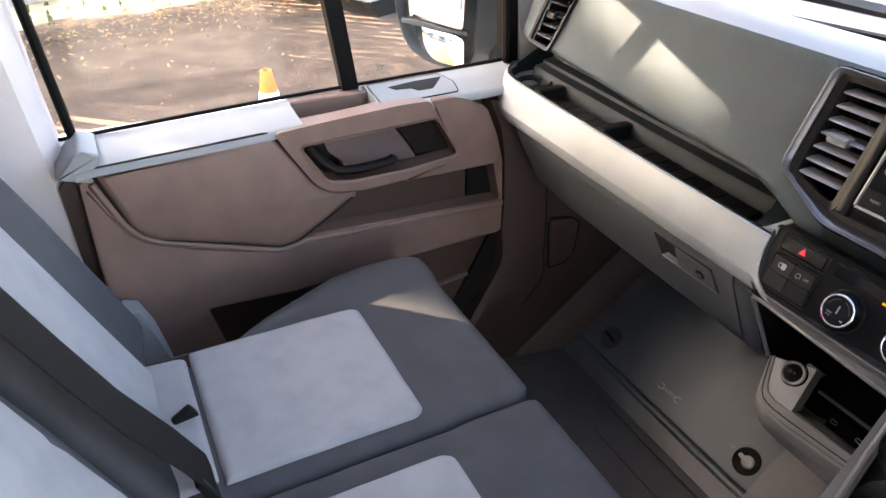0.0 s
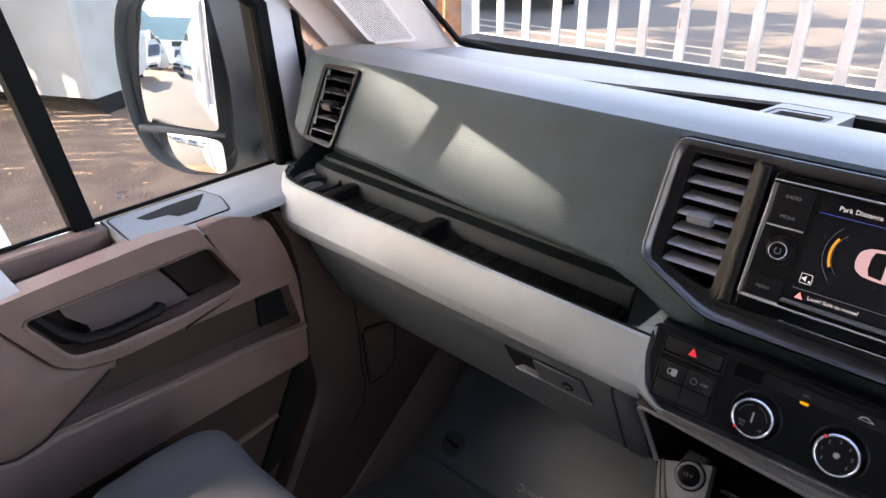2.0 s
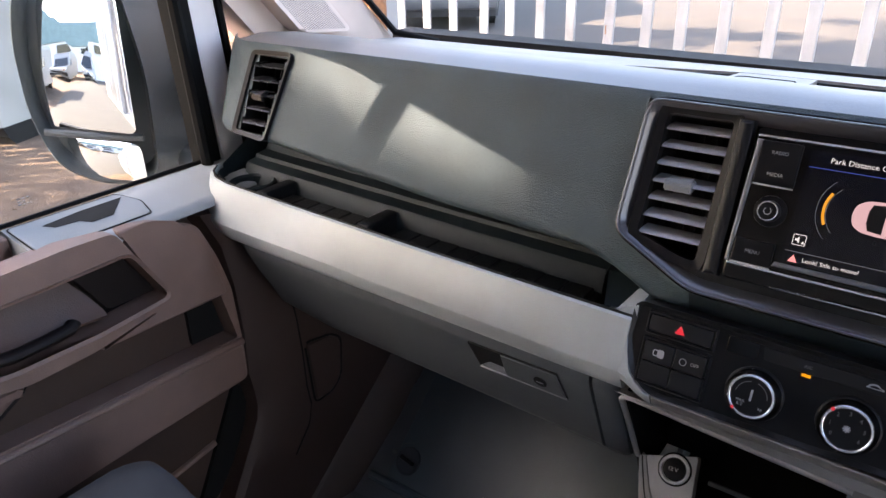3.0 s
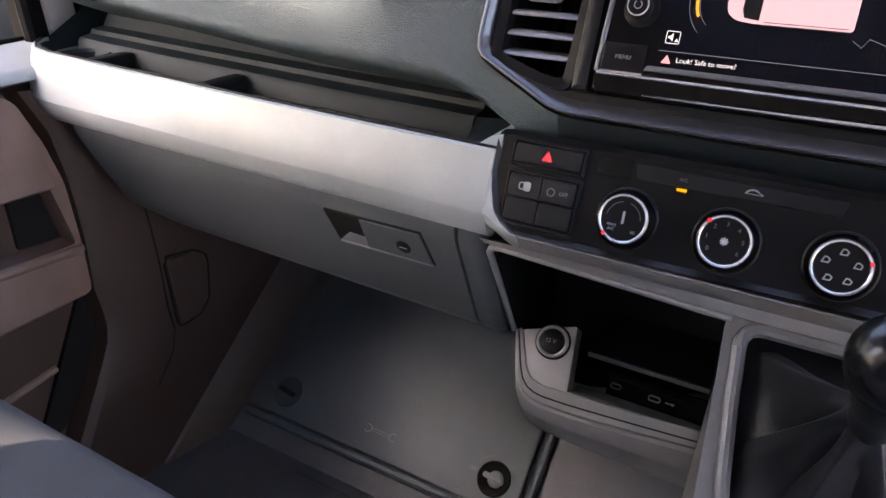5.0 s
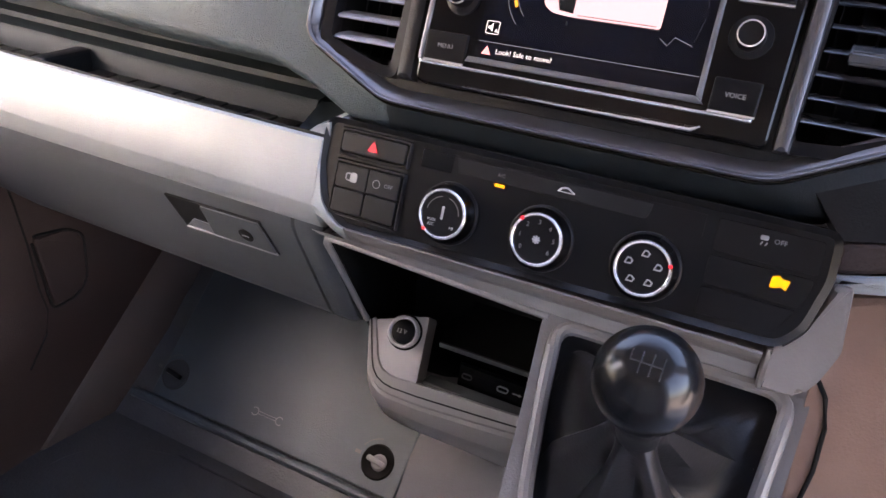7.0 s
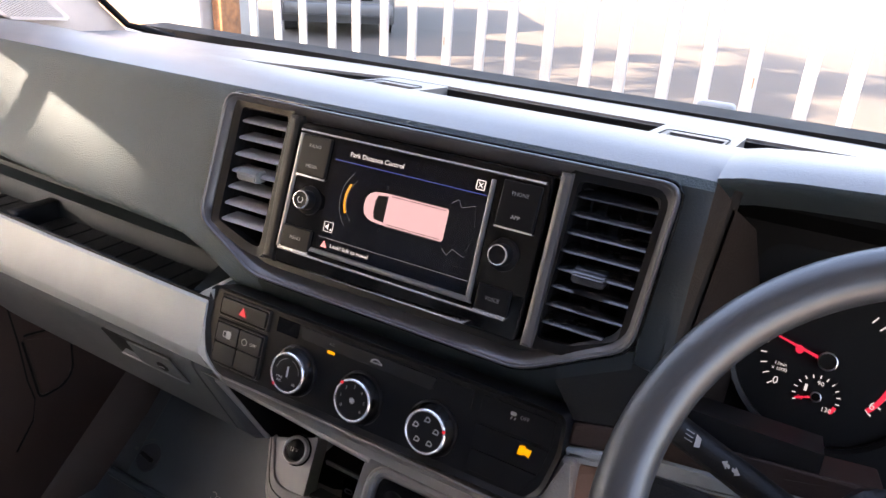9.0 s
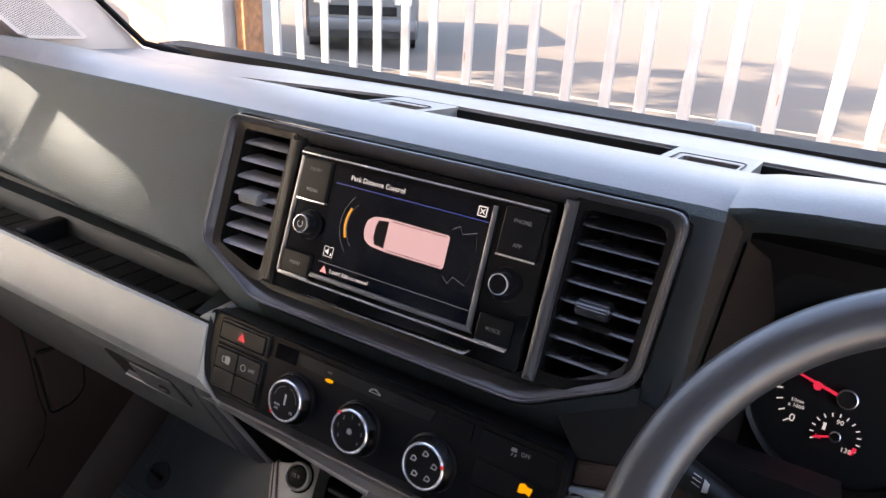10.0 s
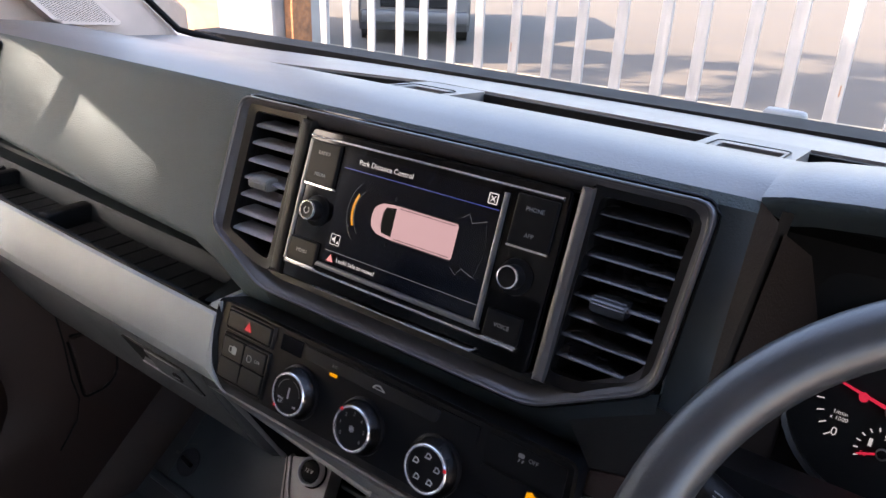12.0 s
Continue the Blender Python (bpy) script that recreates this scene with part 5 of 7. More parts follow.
    prism(bm, rounded([(0.018, 0.372), (0.0225, 0.3825), (0.044, 0.3760), (0.044, 0.366), (0.018, 0.366)], 0.002), -0.124, 0.010, on_x)
    part("liner", bm, M_GREYP, c, "grey liner of the cubby floor")
    # front of the cubby: pale cheek with the socket, broad rim, groove and rounded lip
    nrm = Vector((0.05, -0.79, 0.61)).normalized()
    ux = Vector((1, 0.08, 0))
    ux = (ux - nrm * ux.dot(nrm)).normalized()
    uy = nrm.cross(ux)
    sm = basis(Vector((-0.160, 0.026, 0.409)), ux, uy, nrm)
    fs = lambda x, y, z: sm @ Vector((x, y, z))
    OUTER = [(-0.0365, 0.0205), (-0.0310, 0.002), (-0.0239, -0.0203), (-0.0190, -0.0320), (-0.0118, -0.0410), (-0.0030, -0.0460), (0.0077, -0.0485), (0.0422, -0.0503), (0.1013, -0.0490), (0.1740, -0.0465)]
    INNER = [(-0.0285, 0.0225), (-0.0225, 0.006), (-0.0155, -0.0121), (-0.0112, -0.0200), (-0.0059, -0.0245), (0.0020, -0.0272), (0.0111, -0.0287), (0.0332, -0.0285), (0.1013, -0.0290), (0.1740, -0.0290)]
    bm = bmesh.new()
    sheet(bm, [[fs(a, b, w) for (a, b), (p, q) in zip(OUTER, INNER) for a, b in [(a + (p - a) * k, b + (q - b) * k)]] for k, w in ((0.0, -0.003), (0.05, -0.0006), (0.12, 0.0), (0.90, 0.0), (0.97, -0.0006), (1.0, -0.003), (1.02, -0.022))])
    part("rim", bm, M_CUBBY, c, "grey rim of the cubby", sharp=50)
    bm = bmesh.new()
    tube(bm, [fs(a + (p - a) * 0.42, b + (q - b) * 0.42, 0.0) for (a, b), (p, q) in zip(OUTER, INNER)], 0.0008, 6)
    part("groove", bm, M_BLACK, c)
    bm = bmesh.new()
    prism(bm, rounded([(-0.030, 0.0225), (0.0270, 0.0400), (0.0332, -0.0300), (0.0111, -0.0300), (-0.0059, -0.0258), (-0.0165, -0.0121)], 0.004), -0.03, -0.003, fs, 0.001)
    ck = part("socket_cheek", bm, M_SOCK, c, "silver facet round the power socket")
    km = sm @ pose(0.0056, 0.0178, 0.002)
    bm = bmesh.new()
    lathe(bm, [(0, -0.012), (0.0190, -0.012), (0.0190, -0.0045), (0.0178, -0.003), (0.0145, -0.004), (0.0145, -0.012)], km, 36)
    part("power_socket", bm, M_BLACK, ck)
    bm = bmesh.new()
    lathe(bm, [(0.0134, -0.004), (0.0138, 0.0026), (0.0150, 0.0034), (0.0166, 0.0020), (0.0170, -0.004)], km, 40)
    part("ring", bm, M_PLATED, ck, "bright plated socket ring")
    bm = bmesh.new()
    lathe(bm, [(0.0136, -0.004), (0.0126, 0.0012), (0.0108, 0.0024), (0, 0.0028)], km, 32)
    part("cover", bm, M_BTN, ck, "black socket cover marked 12 V")
    words("lettering", "12 V", 0.0062, km @ pose(-0.001, 0, 0.0029), M_PRINT, ck)
    bm = bmesh.new()
    rows = []
    for (a, b), ang, k in zip(OUTER, (180, 180, 185, 200, 220, 240, 258, 268, 270, 270), (0.10, 0.3, 0.55, 0.75, 0.9, 1.0, 1.06, 1.18, 1.42, 1.75)):
        e = Vector((math.cos(radians(ang)), math.sin(radians(ang)), 0))
        p0 = fs(a, b, -0.003)
        rows.append([p0 + (e * d + Vector((0, bk, -dn))) * k for d, dn, bk in ((0, 0, 0), (0.0022, 0.002, 0), (0.0040, 0.0125, 0), (0.0035, 0.0145, 0), (-0.0015, 0.036, 0.006), (-0.010, 0.052, 0.018), (-0.020, 0.064, 0.045), (-0.020, 0.07, 0.085), (-0.020, 0.01, 0.085), (-0.012, -0.002, 0.03))])
    loft(bm, rows)
    part("lip", bm, M_CUBBY, c, "rounded grey lip below the cubby", sharp=28)
    # tunnel below
    bm = bmesh.new()
    loft(bm, [[Vector((x, y, z)) for x, y, z in ((-0.148, yy, zz), (-0.160, yy, max(FLOOR_Z + 0.002, zz - 0.10)), (-0.192, yy - 0.01, FLOOR_Z), (0.26, yy, FLOOR_Z), (0.26, yy, zz - 0.02))] for yy, zz in ((0.48, 0.34), (0.12, 0.285), (0.05, 0.24), (-0.02, 0.16), (-0.10, 0.04), (-0.16, -0.04))])
    part("tunnel", bm, M_BAND, c, "grained grey tunnel", sharp=45)


console()


def gear_lever():
    g = empty("gear_lever", "black gear lever with a glossy ball knob and leather gaiter", "gear lever", (0.107, -0.1, 0.45))
    # sloping surround
    nrm = Vector((0, -0.72, 0.694)).normalized()
    up = Vector((0, 0.694, 0.72)).normalized()
    o = Vector((0.106, -0.052, 0.549))
    fr2 = lambda a, b, d: o + Vector((a, 0, 0)) + up * b + nrm * d
    outer = rounded([(-0.096, 0.016), (0.094, 0.016), (0.087, -0.13), (0.066, -0.205), (-0.052, -0.205), (-0.080, -0.15), (-0.088, -0.06)], 0.02, 5)
    inner = rounded([(-0.080, -0.001), (0.080, -0.001), (0.071, -0.12), (0.050, -0.178), (-0.036, -0.178), (-0.062, -0.13), (-0.073, -0.06)], 0.016, 5)
    bm = bmesh.new()
    ring(bm, outer, inner, -0.06, 0.004, fr2, 0.003)
    part("surround", bm, M_BAND, g, "grey frame round the gaiter", sharp=30)
    bm = bmesh.new()
    path = [fr2(a, b, 0.003) for a, b in grown(inner, 0.002)]
    tube(bm, path + path[:1], 0.0055, 10)
    part("bead", bm, M_BAND, g)
    # body under the surround down to the tunnel
    bm = bmesh.new()
    loft(bm, [[fr2(a, b, -0.05) for a, b in outer], [Vector((0.106 + a * 1.05, min(0.10, -0.06 + b * 0.60), 0.30)) for a, b in outer], [Vector((0.106 + a * 1.1, min(0.12, -0.05 + b * 0.55), FLOOR_Z)) for a, b in outer]])
    part("pedestal", bm, M_BAND, g, sharp=45)
    # gaiter: folded leather from the frame up to the stick
    K = Vector((0.107, -0.204, 0.637))
    neck = Vector((0.106, -0.172, 0.583))
    n = 128
    rim = []
    for i in range(n):
        t = i / n * len(inner)
        p, q = inner[int(t)], inner[(int(t) + 1) % len(inner)]
        f = t - int(t)
        rim.append((p[0] + (q[0] - p[0]) * f, p[1] + (q[1] - p[1]) * f))
    rows = []
    ax = (K - Vector((0.106, -0.105, 0.46))).normalized()
    e1 = Vector((1, 0, 0))
    e2 = ax.cross(e1).normalized()
    # sharp pleats: crest angles, and how far each stands out
    crests = ((0.55, 0.030), (1.75, 0.024), (2.75, 0.030), (3.75, 0.036), (4.75, 0.026), (5.65, 0.034))
    for k in range(29):
        t = k / 28
        row = []
        for i, (a, b) in enumerate(rim):
            base = fr2(a, b, -0.010)
            ang = math.atan2(b + 0.085, a)
            tip = neck + (e1 * math.cos(ang) + e2 * math.sin(ang)) * 0.0115
            s = t ** 0.85
            p = base.lerp(tip, s)
            sag = math.sin(math.pi * min(1.0, t * 1.05)) ** 0.8
            p -= nrm * 0.034 * sag
            swirl = (ang + 0.55 * t + 0.10 * math.sin(5 * t)) % (2 * math.pi)
            fold = -0.022
            for ca, amp in crests:
                d = abs((swirl - ca + math.pi) % (2 * math.pi) - math.pi)
                fold = max(fold, -0.022 + (amp + 0.022) * max(0.0, 1 - d / 0.52))
            fold += noise.noise(Vector((math.cos(ang) * 1.5, math.sin(ang) * 1.5, t * 2))) * 0.004
            ctr = fr2(0, -0.09, -0.012).lerp(neck, s)
            p += (p - ctr).normalized() * fold * sag * (0.55 + 0.45 * math.sin(math.pi * t))
            row.append(p)
        rows.append(row)
    bm = bmesh.new()
    sheet(bm, rows, closed=True)
    part("gaiter", bm, M_LEATHER, g, "black creased leather gaiter", sharp=38)
    m = (ax).to_track_quat("Z", "Y").to_matrix().to_4x4()
    bm = bmesh.new()
    lathe(bm, [(0.0125, -0.070), (0.0130, -0.060), (0.0140, -0.048), (0.0165, -0.036), (0.0160, -0.022)], Matrix.Translation(K) @ m, 28)
    part("collar", bm, M_DARK, g)
    bm = bmesh.new()
    prof = [(0.0, -0.030)] + [(0.0264 * math.sin(radians(a)), -0.0264 * math.cos(radians(a)) * (1.0 if a > 90 else 1.16)) for a in range(28, 170, 8)] + [(0.0, 0.0252)]
    lathe(bm, prof, Matrix.Translation(K) @ m, 40)
    kb = part("knob", bm, M_KNOB, g, "glossy black ball knob", sharp=60)
    bm = bmesh.new()
    mm = Matrix.Translation(K) @ (Vector((-0.02, -0.62, 0.78)).normalized()).to_track_quat("Z", "Y").to_matrix().to_4x4()
    for x in (-0.0075, -0.0025, 0.0025, 0.0075):
        box(bm, x - 0.0003, x + 0.0003, -0.0055 if x > -0.007 else 0.0, 0.0055, 0.0235, 0.0266 - abs(x) * 0.17, 0, 1, mm)
    box(bm, -0.0075, 0.0075, -0.0003, 0.0003, 0.0235, 0.0262, 0, 1, mm)
    part("shift_pattern", bm, M_PRINTF, kb, "white shift pattern")


gear_lever()


# ---- steering wheel and gauges ----
def steering_wheel():
    C = Vector((0.444, -0.126, 0.709))
    ti = 0.79
    nrm = Vector((0, -math.cos(ti), math.sin(ti)))
    up = Vector((0, math.sin(ti), math.cos(ti)))
    s = empty("steering_wheel", "black leather-rimmed steering wheel", "steering wheel", C)
    m = basis(C, Vector((1, 0, 0)), up, nrm)
    bm = bmesh.new()
    rows = []
    for i in range(96):
        a = 2 * math.pi * i / 96
        rows.append([m @ Vector(((0.190 + 0.0165 * math.cos(b)) * math.cos(a), (0.190 + 0.0165 * math.cos(b)) * math.sin(a), 0.0145 * math.sin(b))) for b in [2 * math.pi * k / 16 for k in range(16)]])
    sheet(bm, rows + rows[:1], closed=True)
    bmesh.ops.remove_doubles(bm, verts=bm.verts, dist=0.0002)
    part("rim", bm, M_WHEEL, s, "black leather rim", sharp=80)
    bm = bmesh.new()
    prism(bm, rounded([(-0.075, 0.05), (0.075, 0.05), (0.085, 0.0), (0.05, -0.07), (-0.05, -0.07), (-0.085, 0.0)], 0.02, 4), -0.045, -0.012, lambda a, b, d: m @ Vector((a, b, d)), 0.008)
    part("hub", bm, M_DARK, s)
    for pts in ([(0.07, 0.015), (0.185, 0.010), (0.185, -0.03), (0.07, -0.03)], [(-0.07, 0.015), (-0.185, 0.010), (-0.185, -0.03), (-0.07, -0.03)], [(-0.03, -0.06), (0.03, -0.06), (0.025, -0.186), (-0.025, -0.186)]):
        bm = bmesh.new()
        prism(bm, pts, -0.030, -0.012, lambda a, b, d: m @ Vector((a, b, d)), 0.005)
        part("spoke", bm, M_DARK, s)
    # column with stalk
    st = empty("steering_column", "dark column shroud with an indicator stalk", "steering column", C + Vector((0, 0.15, -0.15)))
    bm = bmesh.new()
    prism(bm, rounded([(-0.065, 0.045), (0.065, 0.045), (0.075, -0.02), (0.05, -0.07), (-0.05, -0.07), (-0.075, -0.02)], 0.02, 4), -0.23, -0.055, lambda a, b, d: m @ Vector((a, b, d)), 0.008)
    part("shroud", bm, M_DARK, st)
    bm = bmesh.new()
    a0, a1 = m @ Vector((-0.06, 0.012, -0.075)), Vector((0.253, -0.020, 0.687))
    tube(bm, [a0, a0.lerp(a1, 0.3), a0.lerp(a1, 0.6), a0.lerp(a1, 0.95), a1], 0.0125, 12, 0.8)
    sk = part("stalk", bm, M_DARK, st, "dark stalk with white symbols")
    bm = bmesh.new()
    tipm = Matrix.Translation(a1) @ (a1 - a0).to_track_quat("Z", "Y").to_matrix().to_4x4()
    lathe(bm, [(0.0125, -0.004), (0.0135, -0.002), (0.0135, 0.001), (0.0120, 0.0025), (0.0105, 0.001), (0.0, 0.0005)], tipm, 24)
    part("tip", bm, M_SATIND, sk, "grey ringed tip")
    wm = basis(a0.lerp(a1, 0.80) + Vector((0, -0.0105, 0.0085)), (a0 - a1).normalized(), Vector((0, 0.62, 0.78)), Vector((0, -0.78, 0.62)))
    bm = bmesh.new()
    for sx in (1, -1):
        prism(bm, [(sx * 0.001 + 0.03, 0.0012), (sx * 0.003 + 0.03, 0.0012), (sx * 0.003 + 0.03, 0.003), (sx * 0.007 + 0.03, 0.0), (sx * 0.003 + 0.03, -0.003), (sx * 0.003 + 0.03, -0.0012), (sx * 0.001 + 0.03, -0.0012)], 0.0, 0.001, lambda a, b, d: wm @ Vector((a, b, d)))
    part("arrow_mark", bm, M_PRINT, sk)
    bm = bmesh.new()
    for k in range(3):
        prism(bm, [(-0.006, -0.003 + 0.003 * k), (0.0, -0.0025 + 0.003 * k), (0.0, -0.0018 + 0.003 * k), (-0.006, -0.0023 + 0.003 * k)], 0.0, 0.001, lambda a, b, d: wm @ Vector((a, b, d)))
    prism(bm, [(0.002, -0.004), (0.006, -0.002), (0.006, 0.004), (0.002, 0.005)], 0, 0.001, lambda a, b, d: wm @ Vector((a, b, d)))
    part("lamp_mark", bm, M_PRINT, sk)


steering_wheel()


def cluster():
    """Gauges: rev counter with a small temperature dial, facing the driver."""
    P = Vector((0.353, 0.136, 0.688))
    nrm = Vector((0.0, -0.93, 0.36)).normalized()
    up = Vector((0, 0.36, 0.93)).normalized()
    m = basis(P, Vector((1, 0, 0)), up, nrm)
    f = lambda a, b, d: m @ Vector((a, b, d))
    c = empty("instrument_cluster", "black gauge cluster with red needles and white figures", "instrument cluster", P)
    bm = bmesh.new()
    prism(bm, rounded([(-0.075, 0.09), (0.28, 0.09), (0.28, -0.12), (-0.075, -0.12)], 0.03, 4), -0.04, -0.004, f)
    part("face", bm, M_BLACK, c)
    bm = bmesh.new()
    o = [(0.073 * math.cos(2 * math.pi * i / 48), 0.073 * math.sin(2 * math.pi * i / 48)) for i in range(48)]
    ring(bm, [(x * 1.05, y * 1.05) for x, y in o], o, -0.005, 0.006, f, 0.003)
    part("bezel_ring", bm, M_DARK, c)

    def ticks(cx, cy, r0, r1, a0, a1, n, w, name, mt):
        bm = bmesh.new()
        for i in range(n):
            a = radians(a0 + (a1 - a0) * i / (n - 1))
            d, t = Vector((math.cos(a), math.sin(a))), Vector((-math.sin(a), math.cos(a)))
            q = [Vector((cx, cy)) + d * r + t * s for r, s in ((r0, -w), (r1, -w), (r1, w), (r0, w))]
            bm.faces.new([bm.verts.new(f(p.x, p.y, -0.003)) for p in q])
        part(name, bm, mt, c)

    ticks(0, 0, 0.047, 0.052, 220, 178, 5, 0.0005, "tick", M_DIALW)
    ticks(0, 0, 0.047, 0.0535, 60, -40, 11, 0.0006, "tick", M_DIALW)
    for k, (x, y) in {"0": (-0.034, -0.029), "4": (0.044, 0.014), "5": (0.052, -0.006), "6": (0.040, -0.026)}.items():
        words("numeral", k, 0.0095, m @ pose(x, y, -0.0028), M_DIALW, c)
    words("unit", "1/min\nx 1000", 0.0045, m @ pose(-0.0335, -0.016, -0.0028), M_DIALW, c)
    bm = bmesh.new()
    sheet(bm, [[f(r * math.cos(radians(a)), r * math.sin(radians(a)), -0.0029) for a in range(-40, -8, 4)] for r in (0.047, 0.051)])
    part("red_zone", bm, M_DIALR, c)
    bm = bmesh.new()
    prism(bm, [(-0.006, 0.0022), (-0.006, -0.0006), (-0.046, 0.0105), (-0.046, 0.0118)], 0.0, 0.0015, f)
    prism(bm, [(-0.0225 + 0.0035 * math.cos(math.pi * i / 4), 0.0035 + 0.0038 * math.sin(math.pi * i / 4)) for i in range(8)], 0.0, 0.0012, f)
    part("needle", bm, M_DIALR, c, "red needle")
    bm = bmesh.new()
    lathe(bm, [(0.0068, 0.0), (0.0078, 0.0), (0.0078, 0.004), (0.0068, 0.0045), (0.0068, 0.0)], m, 28)
    hb = part("hub_ring", bm, M_SATIN, c, "metal hub ring")
    bm = bmesh.new()
    lathe(bm, [(0, 0.0035), (0.007, 0.0035), (0.007, 0.0)], m, 24)
    part("hub_cap", bm, M_GLOSS, hb)
    # small dial below it
    cx, cy = -0.001, -0.032
    ticks(cx, cy, 0.0155, 0.0185, 205, -25, 13, 0.0005, "tick", M_DIALW)
    words("numeral", "90", 0.0055, m @ pose(cx + 0.001, cy + 0.0115, -0.0028), M_DIALW, c)
    words("numeral", "130", 0.0055, m @ pose(cx + 0.010, cy - 0.009, -0.0028), M_DIALW, c)
    words("numeral", "50", 0.0050, m @ pose(cx - 0.0115, cy - 0.005, -0.0028), M_DIALR, c)
    bm = bmesh.new()
    prism(bm, [(cx - 0.004, cy - 0.0005), (cx - 0.004, cy - 0.0022), (cx - 0.0155, cy - 0.0062), (cx - 0.0155, cy - 0.0050)], 0.0, 0.0012, f)
    part("needle", bm, M_DIALR, c)
    bm = bmesh.new()
    sheet(bm, [[f(cx + r * math.cos(radians(a)), cy + r * math.sin(radians(a)), -0.0029) for a in range(-40, -12, 4)] for r in (0.0150, 0.0180)])
    part("red_zone", bm, M_DIALR, c)
    bm = bmesh.new()
    lathe(bm, [(0.0036, 0.0), (0.0043, 0.0), (0.0043, 0.003), (0.0036, 0.0033), (0.0036, 0.0)], m @ pose(cx, cy, 0), 22)
    part("hub_ring", bm, M_SATIN, c)
    bm = bmesh.new()
    box(bm, -0.0012, 0.0012, -0.002, 0.004, -0.003, -0.0026, 0, 1, m @ pose(cx - 0.009, cy + 0.004, 0))
    part("temperature_mark", bm, M_DIALW, c)


cluster()


# ---- passenger door ----
def passenger_door():
    d = empty("passenger_door", "closed taupe plastic passenger door with armrest, handle and pocket", "van door", (-0.92, -0.4, 0.0), kind="structure")
    bm = bmesh.new()
    prism(bm, [(-0.835, -0.02), (-0.15, -0.02), (-0.02, 0.10), (0.0, 0.27), (0.0, 0.40), (0.03, 0.62), (-0.815, 0.605), (-0.845, 0.57)], -0.97, -0.888, on_x)
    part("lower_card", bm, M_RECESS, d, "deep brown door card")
    hole = rounded([(-0.457, 0.592), (-0.273, 0.597), (-0.190, 0.600), (-0.145, 0.520), (-0.252, 0.510), (-0.367, 0.510), (-0.412, 0.518)], 0.012, 3)
    recess = rounded([(-0.468, 0.409), (-0.396, 0.480), (-0.056, 0.479), (-0.036, 0.388), (-0.25, 0.397)], 0.008, 3)
    # carrier: one moulding with the long recess in it
    bm = bmesh.new()
    plate(bm, rounded([(-0.812, 0.598), (-0.52, 0.612), (-0.12, 0.625), (-0.075, 0.60), (-0.05, 0.54), (-0.034, 0.48), (-0.028, 0.375), (-0.029, 0.306), (-0.283, 0.301), (-0.50, 0.290), (-0.666, 0.303), (-0.640, 0.20), (-0.65, 0.05), (-0.81, 0.05), (-0.82, 0.30)], 0.012, 3),
          [recess, grown(hole, 0.004)], -0.887, -0.850, on_x)
    part("carrier", bm, M_DOOR, d, "taupe moulding with a long recess")
    # rolled lip round the pad and along the pocket
    bm = bmesh.new()
    tube(bm, [(-0.849, y, z) for y, z in ((-0.795, 0.590), (-0.778, 0.545), (-0.760, 0.502), (-0.742, 0.478), (-0.715, 0.462), (-0.63, 0.431), (-0.53, 0.396), (-0.511, 0.391), (-0.485, 0.393), (-0.461, 0.398), (-0.25, 0.389), (-0.10, 0.384), (-0.030, 0.379))], 0.0065, 10)
    part("lip", bm, M_DOOR, d)
    bm = bmesh.new()
    prism(bm, rounded([(-0.806, 0.585), (-0.790, 0.560), (-0.764, 0.488), (-0.735, 0.461), (-0.64, 0.424), (-0.511, 0.384), (-0.461, 0.392), (-0.030, 0.374), (-0.030, 0.308), (-0.283, 0.303), (-0.50, 0.292), (-0.666, 0.306), (-0.652, 0.24), (-0.66, 0.12), (-0.80, 0.12), (-0.818, 0.35)], 0.010, 3), -0.86, -0.847, on_x, 0.004, 2)
    part("pocket_band", bm, M_DOOR, d, "taupe lip of the long door pocket")
    # padded panel folded along a shallow crease
    outline = rounded([(-0.790, 0.612), (-0.506, 0.622), (-0.489, 0.597), (-0.436, 0.510), (-0.410, 0.492), (-0.350, 0.482), (-0.424, 0.436), (-0.477, 0.406), (-0.512, 0.400), (-0.628, 0.440), (-0.727, 0.472), (-0.753, 0.497), (-0.770, 0.553)], 0.010, 3)
    bm = bmesh.new()
    lo = [bm.verts.new(on_x(y, z, -0.872)) for y, z in outline]
    e1 = [bm.verts.new(on_x(y, z, -0.846)) for y, z in outline]
    e2 = [bm.verts.new(on_x(y, z, -0.8405)) for y, z in grown(outline, -0.004)]
    e3 = [bm.verts.new(on_x(y, z, -0.8385)) for y, z in grown(outline, -0.011)]
    n = len(outline)
    for A, B in ((lo, e1), (e1, e2), (e2, e3)):
        for i in range(n):
            bm.faces.new((A[i], A[(i + 1) % n], B[(i + 1) % n], B[i]))
    j0 = min(range(n), key=lambda i: (outline[i][0] + 0.753) ** 2 + (outline[i][1] - 0.497) ** 2)
    j1 = min(range(n), key=lambda i: (outline[i][0] + 0.410) ** 2 + (outline[i][1] - 0.492) ** 2)
    fold = [bm.verts.new(on_x(y, z, x)) for y, z, x in ((-0.66, 0.484, -0.8345), (-0.55, 0.487, -0.8325), (-0.47, 0.489, -0.8335))]
    bm.faces.new([e3[i % n] for i in range(j0, j1 + n + 1)][:((j1 - j0) % n) + 1] + fold[::-1])
    bm.faces.new([e3[i % n] for i in range(j1, j1 + ((j0 - j1) % n) + 1)] + fold)
    bmesh.ops.triangulate(bm, faces=[fc for fc in bm.faces if len(fc.verts) > 4])
    part("armrest_pad", bm, M_DOOR, d, "smooth taupe upper panel", sharp=60)
